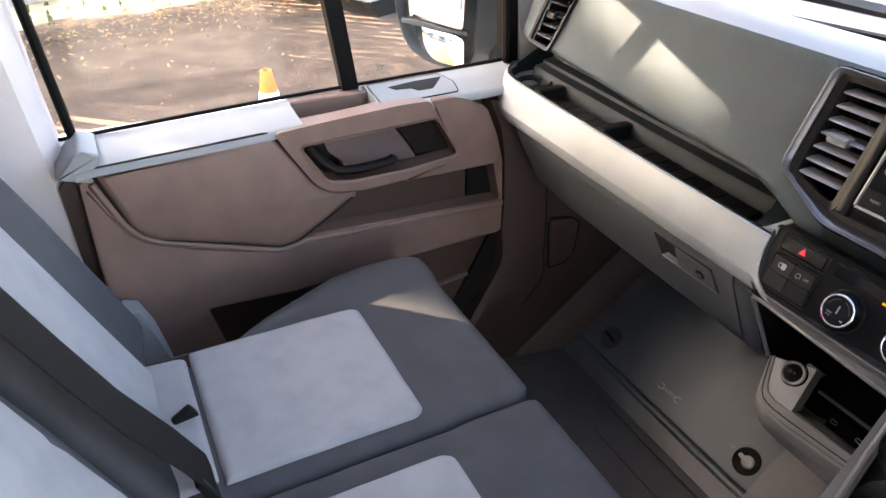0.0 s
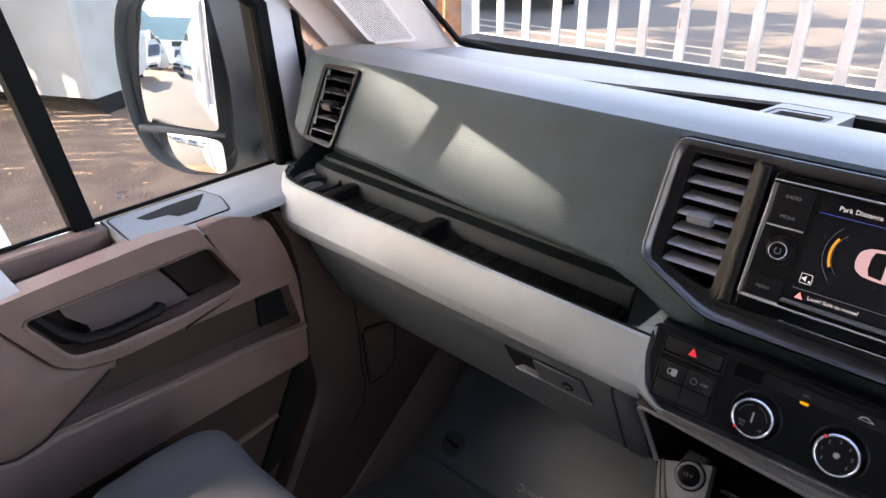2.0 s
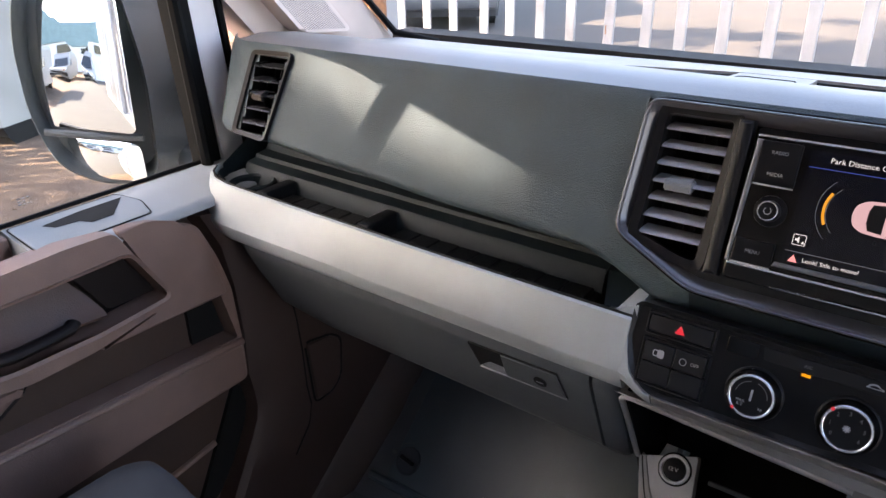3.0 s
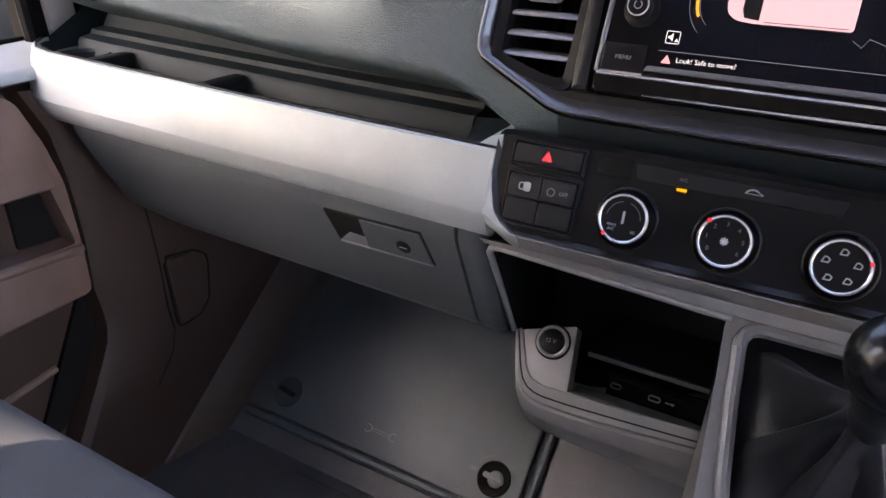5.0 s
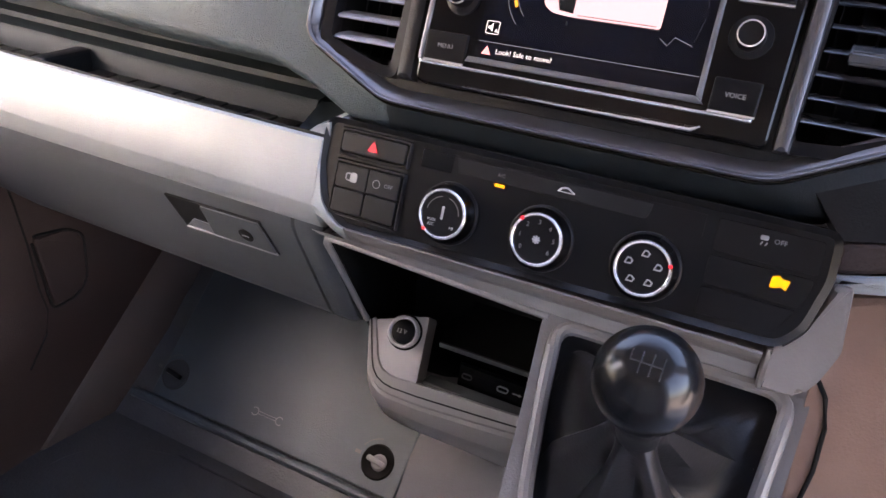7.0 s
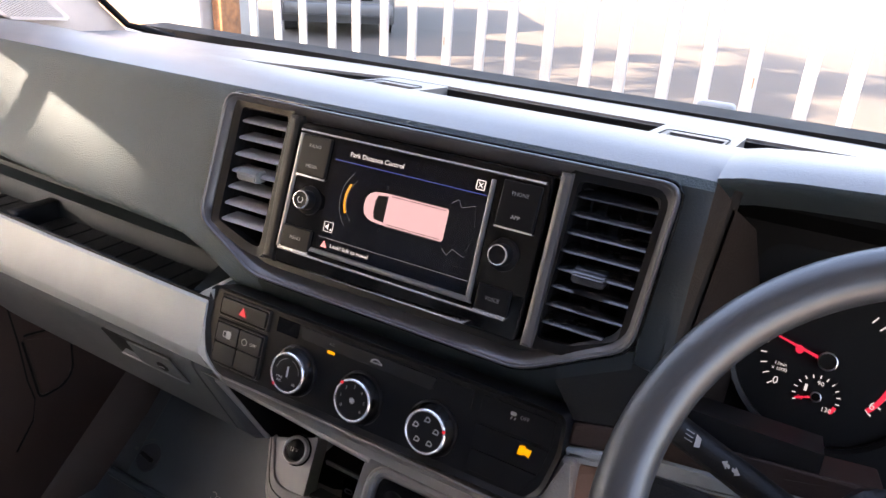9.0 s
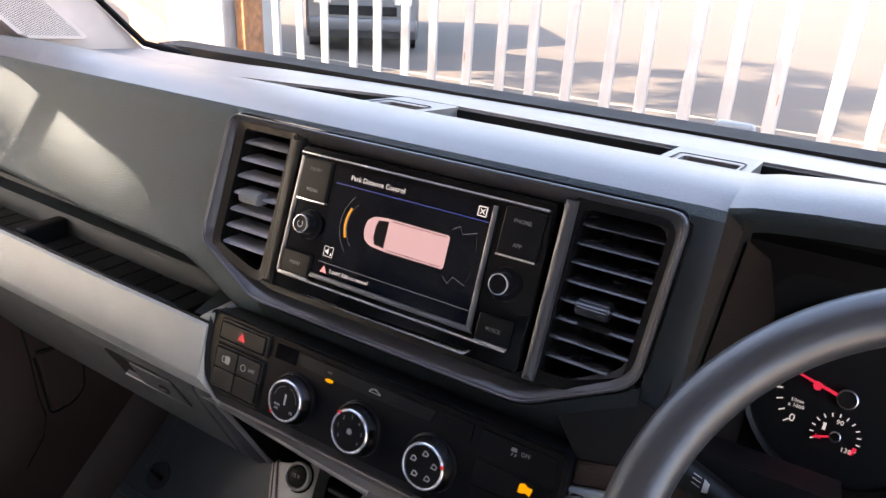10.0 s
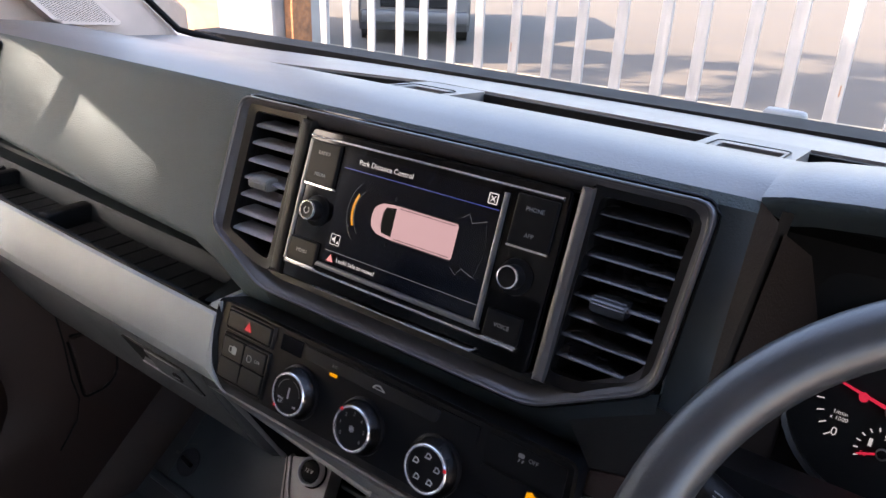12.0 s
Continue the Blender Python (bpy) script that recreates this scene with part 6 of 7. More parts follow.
    # dark tube painting the shadow along the pad's edge
    bm = bmesh.new()
    path = [Vector((-0.8480, y, z)) for y, z in grown(outline, 0.0022)]
    tube(bm, path + path[:1], 0.0036, 6)
    part("pad_edge_shadow", bm, M_CHEEK, d)
    # handle module with its opening
    outer = rounded([(-0.500, 0.625), (-0.422, 0.631), (-0.271, 0.639), (-0.205, 0.638), (-0.143, 0.522), (-0.16, 0.505), (-0.262, 0.487), (-0.350, 0.484), (-0.406, 0.494), (-0.436, 0.514), (-0.486, 0.597)], 0.010, 3)
    bm = bmesh.new()
    plate(bm, outer, [hole], -0.875, -0.8365, on_x)
    part("handle_surround", bm, M_DOOR, d, "taupe surround of the door handle")
    bm = bmesh.new()
    prism(bm, rounded([(-0.203, 0.637), (-0.150, 0.636), (-0.104, 0.620), (-0.072, 0.560), (-0.046, 0.478), (-0.262, 0.484), (-0.160, 0.502), (-0.140, 0.520)], 0.012, 3), -0.875, -0.839, on_x, 0.004)
    part("surround_end", bm, M_DOOR, d)
    bm = bmesh.new()
    ring(bm, grown(hole, 0.005), hole, -0.845, -0.834, on_x, 0.003)
    part("handle_rim", bm, M_DOOR, d)
    # cup and pocket near black: the shade of the hollow is in the colour
    bm = bmesh.new()
    back = [bm.verts.new(on_x(a, b, -0.886)) for a, b in hole]
    front = [bm.verts.new(on_x(a, b, -0.840)) for a, b in grown(hole, 0.0015)]
    bm.faces.new(back)
    for i in range(len(back)):
        bm.faces.new((back[i], back[(i + 1) % len(back)], front[(i + 1) % len(back)], front[i]))
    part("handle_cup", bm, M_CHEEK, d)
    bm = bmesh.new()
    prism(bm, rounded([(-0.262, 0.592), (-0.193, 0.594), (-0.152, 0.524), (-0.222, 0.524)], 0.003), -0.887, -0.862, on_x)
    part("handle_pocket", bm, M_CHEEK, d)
    # lever: scooped plate whose lower lip rolls out over the grip
    bm = bmesh.new()
    rows = []
    for k in range(9):
        s = k / 8
        top = Vector((-0.405 + 0.133 * s, 0.589 + 0.004 * s))
        mid = Vector((-0.398 + 0.150 * s, 0.560))
        low = Vector((-0.378 + 0.145 * s, 0.538 - 0.012 * s))
        rows.append([on_x(top.x, top.y, -0.876), on_x(mid.x, mid.y, -0.872 + 0.004 * math.sin(s * 3.1)), on_x(low.x, low.y + 0.006, -0.856), on_x(low.x, low.y, -0.846), on_x(low.x, low.y - 0.004, -0.848), on_x(low.x, low.y - 0.002, -0.884), on_x(top.x, top.y, -0.884)])
    loft(bm, rows)
    hd = part("door_handle", bm, M_DOORD, d, "taupe door release lever", sharp=50)
    bm = bmesh.new()
    tube(bm, [(-0.872, -0.430, 0.575), (-0.858, -0.412, 0.548), (-0.845, -0.392, 0.532), (-0.841, -0.36, 0.528), (-0.841, -0.32, 0.529), (-0.842, -0.287, 0.531), (-0.850, -0.278, 0.532)], 0.0105, 12, 0.75)
    part("grip", bm, M_CHEEK, hd, "dark lever grip")
    # black sheets paint the shade at the recess end and pocket front
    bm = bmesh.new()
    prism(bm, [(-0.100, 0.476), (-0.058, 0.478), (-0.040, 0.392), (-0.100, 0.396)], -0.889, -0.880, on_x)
    part("pocket_end_shade", bm, M_BLACK, d)
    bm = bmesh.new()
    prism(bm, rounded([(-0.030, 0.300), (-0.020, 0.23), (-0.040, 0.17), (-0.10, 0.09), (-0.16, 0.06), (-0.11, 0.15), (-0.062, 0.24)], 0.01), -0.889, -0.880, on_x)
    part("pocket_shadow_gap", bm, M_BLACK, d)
    bm = bmesh.new()
    tube(bm, [(-0.887, y, z) for y, z in ((-0.50, 0.235), (-0.30, 0.200), (-0.18, 0.178), (-0.09, 0.19))], 0.006, 8)
    part("pocket_rib", bm, M_DOOR, d)
    # sill with tray and switch
    for ys in (((-0.815, 0.612), (-0.80, 0.616), (-0.62, 0.622), (-0.445, 0.628)), ((-0.295, 0.632), (-0.16, 0.634), (-0.02, 0.637), (0.05, 0.640))):
        bm = bmesh.new()
        rows = []
        for y, zi in ys:
            rows.append([Vector((x, y, zi + dz)) for x, dz in ((-0.8395, -0.010), (-0.8425, -0.002), (-0.852, 0.002), (-0.90, 0.008), (-0.945, 0.015), (-0.955, 0.011), (-0.955, -0.012), (-0.8395, -0.012))])
        loft(bm, rows)
        part("sill", bm, M_SILL, d, "pale grey window sill", sharp=50)
    bm = bmesh.new()
    prism(bm, rounded([(-0.845, 0.606), (-0.800, 0.648), (-0.772, 0.636), (-0.792, 0.590)], 0.006), -0.945, -0.846, on_x, 0.005)
    part("sill_corner", bm, M_SILL, d)
    bm = bmesh.new()
    box(bm, -0.955, -0.925, -0.445, -0.295, 0.604, 0.643, 0.003, 1)
    part("tray_wall", bm, M_DOOR, d)
    bm = bmesh.new()
    box(bm, -0.856, -0.8395, -0.445, -0.295, 0.614, 0.630, 0.003, 1)
    part("tray_wall", bm, M_DOOR, d)
    bm = bmesh.new()
    box(bm, -0.93, -0.850, -0.445, -0.295, 0.604, 0.610)
    part("sill_tray", bm, M_DOOR, d, "small open tray in the sill")
    bm = bmesh.new()
    on_sill = lambda a, b, dd: Vector((a, b, 0.6335 + (-0.852 - a) * 0.14 + (b + 0.295) * 0.016 + dd))
    prism(bm, rounded([(-0.940, -0.290), (-0.860, -0.290), (-0.860, -0.135), (-0.900, -0.125), (-0.940, -0.140)], 0.006), -0.006, 0.0022, on_sill, 0.0015)
    sw = part("switch_block", bm, M_SWITCH, d, "grey window switch block")
    bm = bmesh.new()
    prism(bm, [(-0.918, -0.255), (-0.904, -0.245), (-0.900, -0.215), (-0.886, -0.205), (-0.886, -0.175), (-0.924, -0.140), (-0.924, -0.20)], -0.001, 0.0030, on_sill)
    part("slot", bm, M_BLACK, sw)
    bm = bmesh.new()
    path = [on_sill(a, b, 0.0012) for a, b in rounded([(-0.941, -0.291), (-0.859, -0.291), (-0.859, -0.134), (-0.900, -0.124), (-0.941, -0.139)], 0.006)]
    tube(bm, path + path[:1], 0.0010, 6)
    part("joint", bm, M_BLACK, sw)
    # window frame
    bm = bmesh.new()
    prism(bm, [(-0.858, 0.60), (-0.830, 0.60), (-0.842, 0.86), (-0.88, 1.37), (-0.93, 1.37)], -0.985, -0.938, on_x, 0.006)
    part("window_frame", bm, M_PILLARB, d, "pale window frame")
    bm = bmesh.new()
    prism(bm, [(0.024, 0.64), (0.048, 0.64), (0.031, 0.92), (-0.235, 1.165), (-0.62, 1.395), (-0.66, 1.36), (-0.45, 1.235), (-0.27, 1.135), (0.009, 0.92)], -0.985, -0.938, on_x, 0.004)
    prism(bm, [(-0.915, 1.36), (-0.64, 1.36), (-0.60, 1.42), (-0.915, 1.42)], -0.985, -0.938, on_x)
    part("window_frame", bm, M_RUBBER, d, "black front window frame")
    bm = bmesh.new()
    prism(bm, [(0.0485, 0.64), (0.100, 0.64), (0.077, 0.92), (-0.19, 1.225), (-0.58, 1.45), (-0.6195, 1.3955), (-0.2345, 1.1655), (0.0315, 0.92)], -0.985, -0.940, on_x, 0.006)
    part("window_frame", bm, M_PILLARB, d, "pale front window frame")
    bm = bmesh.new()
    tube(bm, [(-0.94, -0.806, 0.63), (-0.94, -0.826, 0.86), (-0.94, -0.88, 1.36)], 0.008, 8)
    tube(bm, [(-0.94, 0.021, 0.645), (-0.94, 0.006, 0.92), (-0.94, -0.275, 1.13), (-0.94, -0.655, 1.355)], 0.010, 8)
    tube(bm, [(-0.94, 0.103, 0.645), (-0.94, 0.080, 0.92), (-0.94, -0.185, 1.23)], 0.007, 8)
    tube(bm, [(-0.952, -0.83, 0.632), (-0.952, -0.45, 0.646), (-0.952, 0.02, 0.655)], 0.0035, 6)
    part("window_seal", bm, M_RUBBER, d, "black window seal")
    bm = bmesh.new()
    prism(bm, [(-0.333, 0.62), (-0.301, 0.62), (-0.329, 0.815), (-0.387, 1.20), (-0.421, 1.22), (-0.361, 0.815)], -0.968, -0.942, on_x, 0.004)
    part("window_bar", bm, M_RUBBER, d, "black upright bar of the quarter light")
    bm = bmesh.new()
    sheet(bm, [[Vector((-0.957, -0.85, 0.60)), Vector((-0.957, 0.06, 0.60))], [Vector((-0.957, -0.92, 1.37)), Vector((-0.957, 0.02, 1.37))]])
    g = part("pane", bm, M_GLASS, d, "clear side pane")
    g.visible_shadow = False
    # small print on the glass
    bm = bmesh.new()
    for r in range(3):
        for k in range(3 - r % 2):
            prism(bm, [(-0.262 + k * 0.006, 0.668 + r * 0.004), (-0.258 + k * 0.006, 0.668 + r * 0.004), (-0.258 + k * 0.006, 0.6695 + r * 0.004), (-0.262 + k * 0.006, 0.6695 + r * 0.004)], -0.9566, -0.9560, on_x)
    part("glass_print", bm, M_PRINTD, d)
    # outer skin
    bm = bmesh.new()
    box(bm, -1.02, -0.985, -0.90, 0.45, -0.45, 0.62, 0.01, 2)
    part("outer_skin", bm, M_WHITE, d, "white outer door skin")


passenger_door()


def kick_panel():
    k = empty("kick_panel", "taupe plastic footwell side trim with a small flap", "footwell trim", (-0.88, 0.2, FLOOR_Z))
    bm = bmesh.new()
    rows, toe = [], []
    for z, y0 in ((FLOOR_Z, -0.16), (0.03, -0.125), (0.09, -0.092), (0.14, -0.063), (0.177, -0.042), (0.208, -0.026), (0.235, -0.021), (0.262, -0.022), (0.305, -0.028), (0.385, -0.025), (0.48, -0.030), (0.55, -0.042), (0.61, -0.07)):
        yb = min(0.40, 0.329 - (0.165 - z) * 1.28)      # fold where the trim meets the toe board
        rows.append([Vector((x, y, z)) for x, y in ((-0.95, y0), (-0.872, y0), (-0.856, y0 + 0.006), (-0.848, y0 + 0.022), (-0.846, min(0.085, yb - 0.04)), (-0.843, yb - 0.006), (-0.850, yb + 0.004), (-0.87, 0.46), (-0.95, 0.46))])
        toe.append([Vector((x, y, z)) for x, y in ((-0.8445, yb - 0.008), (-0.838, yb + 0.002), (-0.806, max(yb + 0.055, 0.20)), (-0.765, 0.47))])
    loft(bm, rows)
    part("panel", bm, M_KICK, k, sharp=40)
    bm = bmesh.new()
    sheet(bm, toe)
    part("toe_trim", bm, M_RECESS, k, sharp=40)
    # joint down the panel
    bm = bmesh.new()
    tube(bm, [(-0.8455, y, z) for y, z in ((0.075, 0.44), (0.084, 0.37), (0.089, 0.30), (0.090, 0.22), (0.096, 0.175), (0.085, 0.134), (0.045, 0.087))], 0.0017, 6)
    part("joint", bm, M_BLACK, k)
    o = rounded([(0.094, 0.311), (0.157, 0.300), (0.182, 0.280), (0.174, 0.198), (0.150, 0.176), (0.104, 0.173)], 0.012)
    bm = bmesh.new()
    tube(bm, [(-0.8435 + 0.002 * (y - 0.09) / 0.09, y, z) for y, z in o[2:] + o[:1]], 0.0023, 6)
    part("gap", bm, M_BLACK, k)
    bm = bmesh.new()
    prism(bm, grown(o, -0.003), -0.86, -0.840, on_x, 0.004)
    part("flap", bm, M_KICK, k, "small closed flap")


kick_panel()


# ---- footwell hatch ----
def footwell_hatch():
    th = radians(42)
    up = Vector((0, math.cos(th), math.sin(th)))
    nrm = Vector((0, -math.sin(th), math.cos(th)))
    o = Vector((-0.49, 0.2225, 0.0085))
    f = lambda a, b, dd: o + Vector((a, 0, 0)) + up * b + nrm * dd
    h = empty("tool_hatch", "dark grey footwell hatch with a spanner mark and two turn locks", "floor hatch", (-0.49, 0.2, FLOOR_Z))
    bm = bmesh.new()
    prism(bm, rounded([(-0.262, -0.046), (0.246, -0.046), (0.246, 0.36), (-0.262, 0.36)], 0.008), -0.03, 0.0, f, 0.003)
    lid = part("lid", bm, M_HATCH, h, "dark grey plastic lid")
    for a, nm in ((-0.231, 0), (0.197, 1)):
        bm = bmesh.new()
        m = basis(f(a, 0.0, 0.0), Vector((1, 0, 0)), up, nrm)
        lathe(bm, [(0, 0.0008), (0.022, 0.0008), (0.0265, 0.0025), (0.0285, 0.0)], m, 32)
        lt = part("turn_lock", bm, M_BLACK if nm else M_GREYP, h, "round turn lock")
        bm = bmesh.new()
        box(bm, -0.018, 0.018, -0.0045, 0.0045, 0.001, 0.010, 0.003, 2, m @ pose(0, 0, 0, 0, 0, -8))
        if nm:
            lathe(bm, [(0, 0.006), (0.010, 0.0055), (0.0135, 0.001)], m @ pose(0.003, 0, 0), 20)
        part("grip", bm, M_GREYC if nm else M_DARK, lt, "pale slotted grip" if nm else "")
        bm = bmesh.new()
        for k in range(9):
            an = radians(100 + 50 * k / 8)
            q = Vector((math.cos(an), math.sin(an), 0))
            box(bm, -0.001, 0.001, -0.001, 0.001, 0, 0.0006, 0, 1, m @ Matrix.Translation(q * 0.036))
        box(bm, -0.005, 0.005, -0.003, 0.003, 0, 0.0006, 0, 1, m @ pose(-0.038, 0.004, 0))
        part("lock_mark", bm, M_PRINTD, lt)
    # spanner mark
    bm = bmesh.new()
    m = basis(f(-0.021, -0.003, 0.0), Vector((1, 0, 0)), up, nrm)
    box(bm, -0.019, 0.019, -0.0026, -0.0018, 0, 0.0006, 0, 1, m)
    box(bm, -0.019, 0.019, 0.0018, 0.0026, 0, 0.0006, 0, 1, m)
    for s in (1, -1):
        row = [(s * (0.0255 + 0.0075 * math.cos(radians(a))), 0.0075 * math.sin(radians(a))) for a in range(40, 321, 20)]
        row2 = [(s * (0.0255 + 0.0060 * math.cos(radians(a))), 0.0060 * math.sin(radians(a))) for a in range(40, 321, 20)]
        sheet(bm, [[m @ Vector((x, y, 0.0006)) for x, y in rr] for rr in (row, row2)])
    part("spanner_mark", bm, M_PRINT, lid, "thin pale spanner symbol")
    # moulded border below and beside the lid
    bm = bmesh.new()
    tube(bm, [f(-0.30, -0.056, -0.004), f(0.25, -0.056, -0.004), f(0.262, -0.046, -0.004), f(0.262, 0.34, -0.004)], 0.009, 10)
    part("border", bm, M_HATCH, h)
    # pressed lines in the rubber floor
    fm = empty("floor_mat", "dark rubber floor covering with fine moulded lines", "floor mat", (-0.45, -0.1, FLOOR_Z))
    bm = bmesh.new()
    prism(bm, rounded([(-0.80, -0.60), (0.20, -0.60), (0.20, -0.02), (-0.20, 0.12), (-0.66, 0.13), (-0.80, 0.05)], 0.05), FLOOR_Z - 0.01, FLOOR_Z + 0.004, plain, 0.003)
    part("sheet", bm, M_MAT, fm)
    for y0, x0, x1 in ((0.128, -0.60, -0.30), (0.055, -0.52, -0.30)):
        bm = bmesh.new()
        box(bm, x0, x1, y0 - 0.0012, y0 + 0.0012, FLOOR_Z + 0.003, FLOOR_Z + 0.0062, 0, 1)
        box(bm, x0 - 0.03, x0, y0 - 0.0012, y0 + 0.0012, FLOOR_Z + 0.003, FLOOR_Z + 0.0058, 0, 1)
        part("line", bm, M_GREYP, fm)


footwell_hatch()


# ---- bench ----
def pad_mesh(bm, x0, x1, y0, y1, z0, ztop, edge, corner, taper=lambda y: 0.0, n=34, wrinkle=0.0012):
    """A stuffed pad: edge = drop radius at the low-x, high-x, rear and front sides; corner = plan radius of the front corners."""
    rows = []
    for j in range(n + 1):
        y = y0 + (y1 - y0) * (0.5 - 0.5 * math.cos(math.pi * j / n))
        over = max(0.0, y - (y1 - corner))
        cut = corner - math.sqrt(max(0.0, corner ** 2 - over ** 2))
        a, b = x0 + taper(y) + cut, x1 - cut
        row = []
        for i in range(n + 1):
            x = a + (b - a) * (0.5 - 0.5 * math.cos(math.pi * i / n))
            drop = 0.0
            for dist, r in ((x - a, edge[0]), (b - x, edge[1]), (y - y0, edge[2]), (y1 - y, edge[3])):
                if dist < r:
                    drop = max(drop, r - math.sqrt(max(0.0, r * r - (r - dist) ** 2)))
            z = ztop(x, y) - drop + noise.noise(Vector((x, y, 0.3)) * 16) * wrinkle + noise.noise(Vector((x, y, 1.7)) * 45) * wrinkle * 0.35
            row.append(Vector((x, y, z)))
        rows.append(row)
    vs = sheet(bm, rows)
    rim = vs[0][:] + [r[-1] for r in vs[1:]] + vs[-1][-2::-1] + [r[0] for r in vs[-2:0:-1]]
    low = [bm.verts.new(Vector((v.co.x, v.co.y, z0))) for v in rim]
    for i in range(len(rim)):
        k = (i + 1) % len(rim)
        bm.faces.new((rim[i], rim[k], low[k], low[i]))
    bm.faces.new(low)


def bench():
    swell = lambda q: 0.5 - 0.5 * math.cos(math.pi * max(0.0, min(1.0, q)))
    top = lambda x, y: 0.389 + 0.004 * math.sin((y + 0.9) / 0.6 * math.pi) + 0.012 * swell((-0.615 - x) / 0.045) + 0.006 * swell((y + 0.44) / 0.05)
    for nm, x0, x1, px0, px1, edge, lab in (("a", -0.742, -0.3078, -0.612, -0.338, (0.060, 0.014, 0.03, 0.032), "charcoal cloth passenger seat with pale grey centre by the door"),
                                            ("b", -0.3062, 0.060, -0.266, -0.02, (0.014, 0.04, 0.03, 0.032), "middle passenger seat in charcoal cloth with pale grey centre")):
        s = empty("bench_seat", lab, "seat", ((x0 + x1) / 2, -0.55, FLOOR_Z), "passenger bench")
        bm = bmesh.new()
        tp = (lambda y: 0.12 * max(0, min(1, (-0.45 - y) / 0.25))) if nm == "a" else (lambda y: 0.0)
        pad_mesh(bm, x0, x1, -0.90, -0.285, 0.20, top, edge, 0.05 if nm == "a" else 0.02, tp)
        part("cushion", bm, M_FABD, s, "charcoal cloth cushion", sharp=60)
        bm = bmesh.new()
        pad_mesh(bm, px0, px1, -0.722, -0.449, 0.37, lambda x, y: top(x, y) + 0.0075, (0.011, 0.011, 0.011, 0.011), 0.022)
        part("centre_panel", bm, M_FABL, s, "pale grey cloth centre", sharp=60)
        bm = bmesh.new()
        tube(bm, [(px0 - 0.003, y, top(px0, y) - 0.001) for y in (-0.86, -0.70, -0.58, -0.475)] + [(px0 + 0.004, -0.455, 0.390), (px0 + 0.022, -0.446, 0.390)] + [(x, -0.446, 0.3905) for x in (px0 + 0.08, px1 - 0.08, px1 - 0.022)] + [(px1 - 0.004, -0.455, 0.390)] + [(px1 + 0.003, y, top(px1, y) - 0.001) for y in (-0.475, -0.58, -0.70, -0.86)], 0.0014, 6)
        part("seam", bm, M_FABD, s)
        bm = bmesh.new()
        box(bm, x0 + 0.10, x1 - 0.10, -0.82, -0.34, FLOOR_Z, 0.21, 0.02, 2)
        part("base", bm, M_BLACK, s, "dark seat base")
        # backrest, leaning back
        lean = pose((x0 + x1) / 2, -0.782, 0.37, 22.5)
        w = x1 - x0
        bm = bmesh.new()
        t = bmesh.new()
        box(t, -w / 2 + 0.012, w / 2 - 0.004, -0.13, 0.012, 0.0, 0.62, 0.045, 5)
        bmesh.ops.subdivide_edges(t, edges=[e for e in t.edges if e.calc_length() > 0.08], cuts=4, use_grid_fill=True)
        for v in t.verts:
            v.co += noise.noise_vector(v.co * 8) * 0.002
            if v.co.y > -0.02:
                v.co.y += 0.022 * (abs(v.co.x) / (w / 2)) ** 2.5
        t.transform(lean)
        join(bm, t)
        part("backrest", bm, M_FABD, s, "charcoal cloth backrest", sharp=60)
        bm = bmesh.new()
        t = bmesh.new()
        q0, q1 = (-0.050, 0.110) if nm == "a" else (-0.145, 0.13)
        box(t, q0, q1, -0.02, 0.022, 0.03, 0.56, 0.010, 3)
        bmesh.ops.subdivide_edges(t, edges=[e for e in t.edges if e.calc_length() > 0.08], cuts=4, use_grid_fill=True)
        for v in t.verts:
            v.co.y += noise.noise(v.co * 12) * 0.002
        t.transform(lean)
        join(bm, t)
        part("backrest_panel", bm, M_FABL, s, "pale grey cloth backrest centre", sharp=60)
        bm = bmesh.new()
        pad_mesh(bm, px0 + 0.004, px1 - 0.004, -0.86, -0.727, 0.34, lambda x, y: 0.3965 + (-0.73 - y) * 0.05, (0.008, 0.008, 0.004, 0.008), 0.012, n=20)
        part("joint_flap", bm, M_FABL, s, "pale cloth strip behind the cushion")
    # belt over the door-side backrest, down to its buckle
    b = empty("seat_belt", "black webbing seat belt lying over the backrest", "seat belt", (-0.36, -0.75, 0.3))
    lean = pose(0, -0.782, 0.37, 22.5)
    rows = []
    pts = [(-0.300, 0.58), (-0.315, 0.40), (-0.328, 0.28), (-0.340, 0.18), (-0.352, 0.08), (-0.358, 0.01)]
    bm = bmesh.new()
    for i, (x, h) in enumerate(pts):
        wv = 0.004 * math.sin(i * 1.7)
        rows.append([lean @ Vector((x + s, 0.052 + wv + dd, h)) for s, dd in ((-0.036, 0), (-0.018, 0.002), (0.018, 0.002), (0.036, 0), (0.036, -0.002), (-0.036, -0.002))])
    loft(bm, rows)
    part("webbing", bm, M_BELT, b, "black woven webbing", sharp=50)
    bm = bmesh.new()
    box(bm, -0.030, 0.030, -0.006, 0.006, -0.035, 0.012, 0.004, 2, lean @ pose(-0.352, 0.050, 0.03, 0, 0, 0))
    part("tongue", bm, M_DARK, b, "dark belt tongue")
    bk = empty("belt_buckle", "dark belt buckle tucked between cushion and backrest", "belt buckle", (-0.5, -0.75, 0.38))
    bm = bmesh.new()
    box(bm, -0.007, 0.007, -0.016, 0.016, -0.012, 0.010, 0.004, 2, pose(-0.475, -0.748, 0.398, 25, 0, 12))
    part("body", bm, M_BLACK, bk)
    # white sill plate seen between seat and door
    bm = bmesh.new()
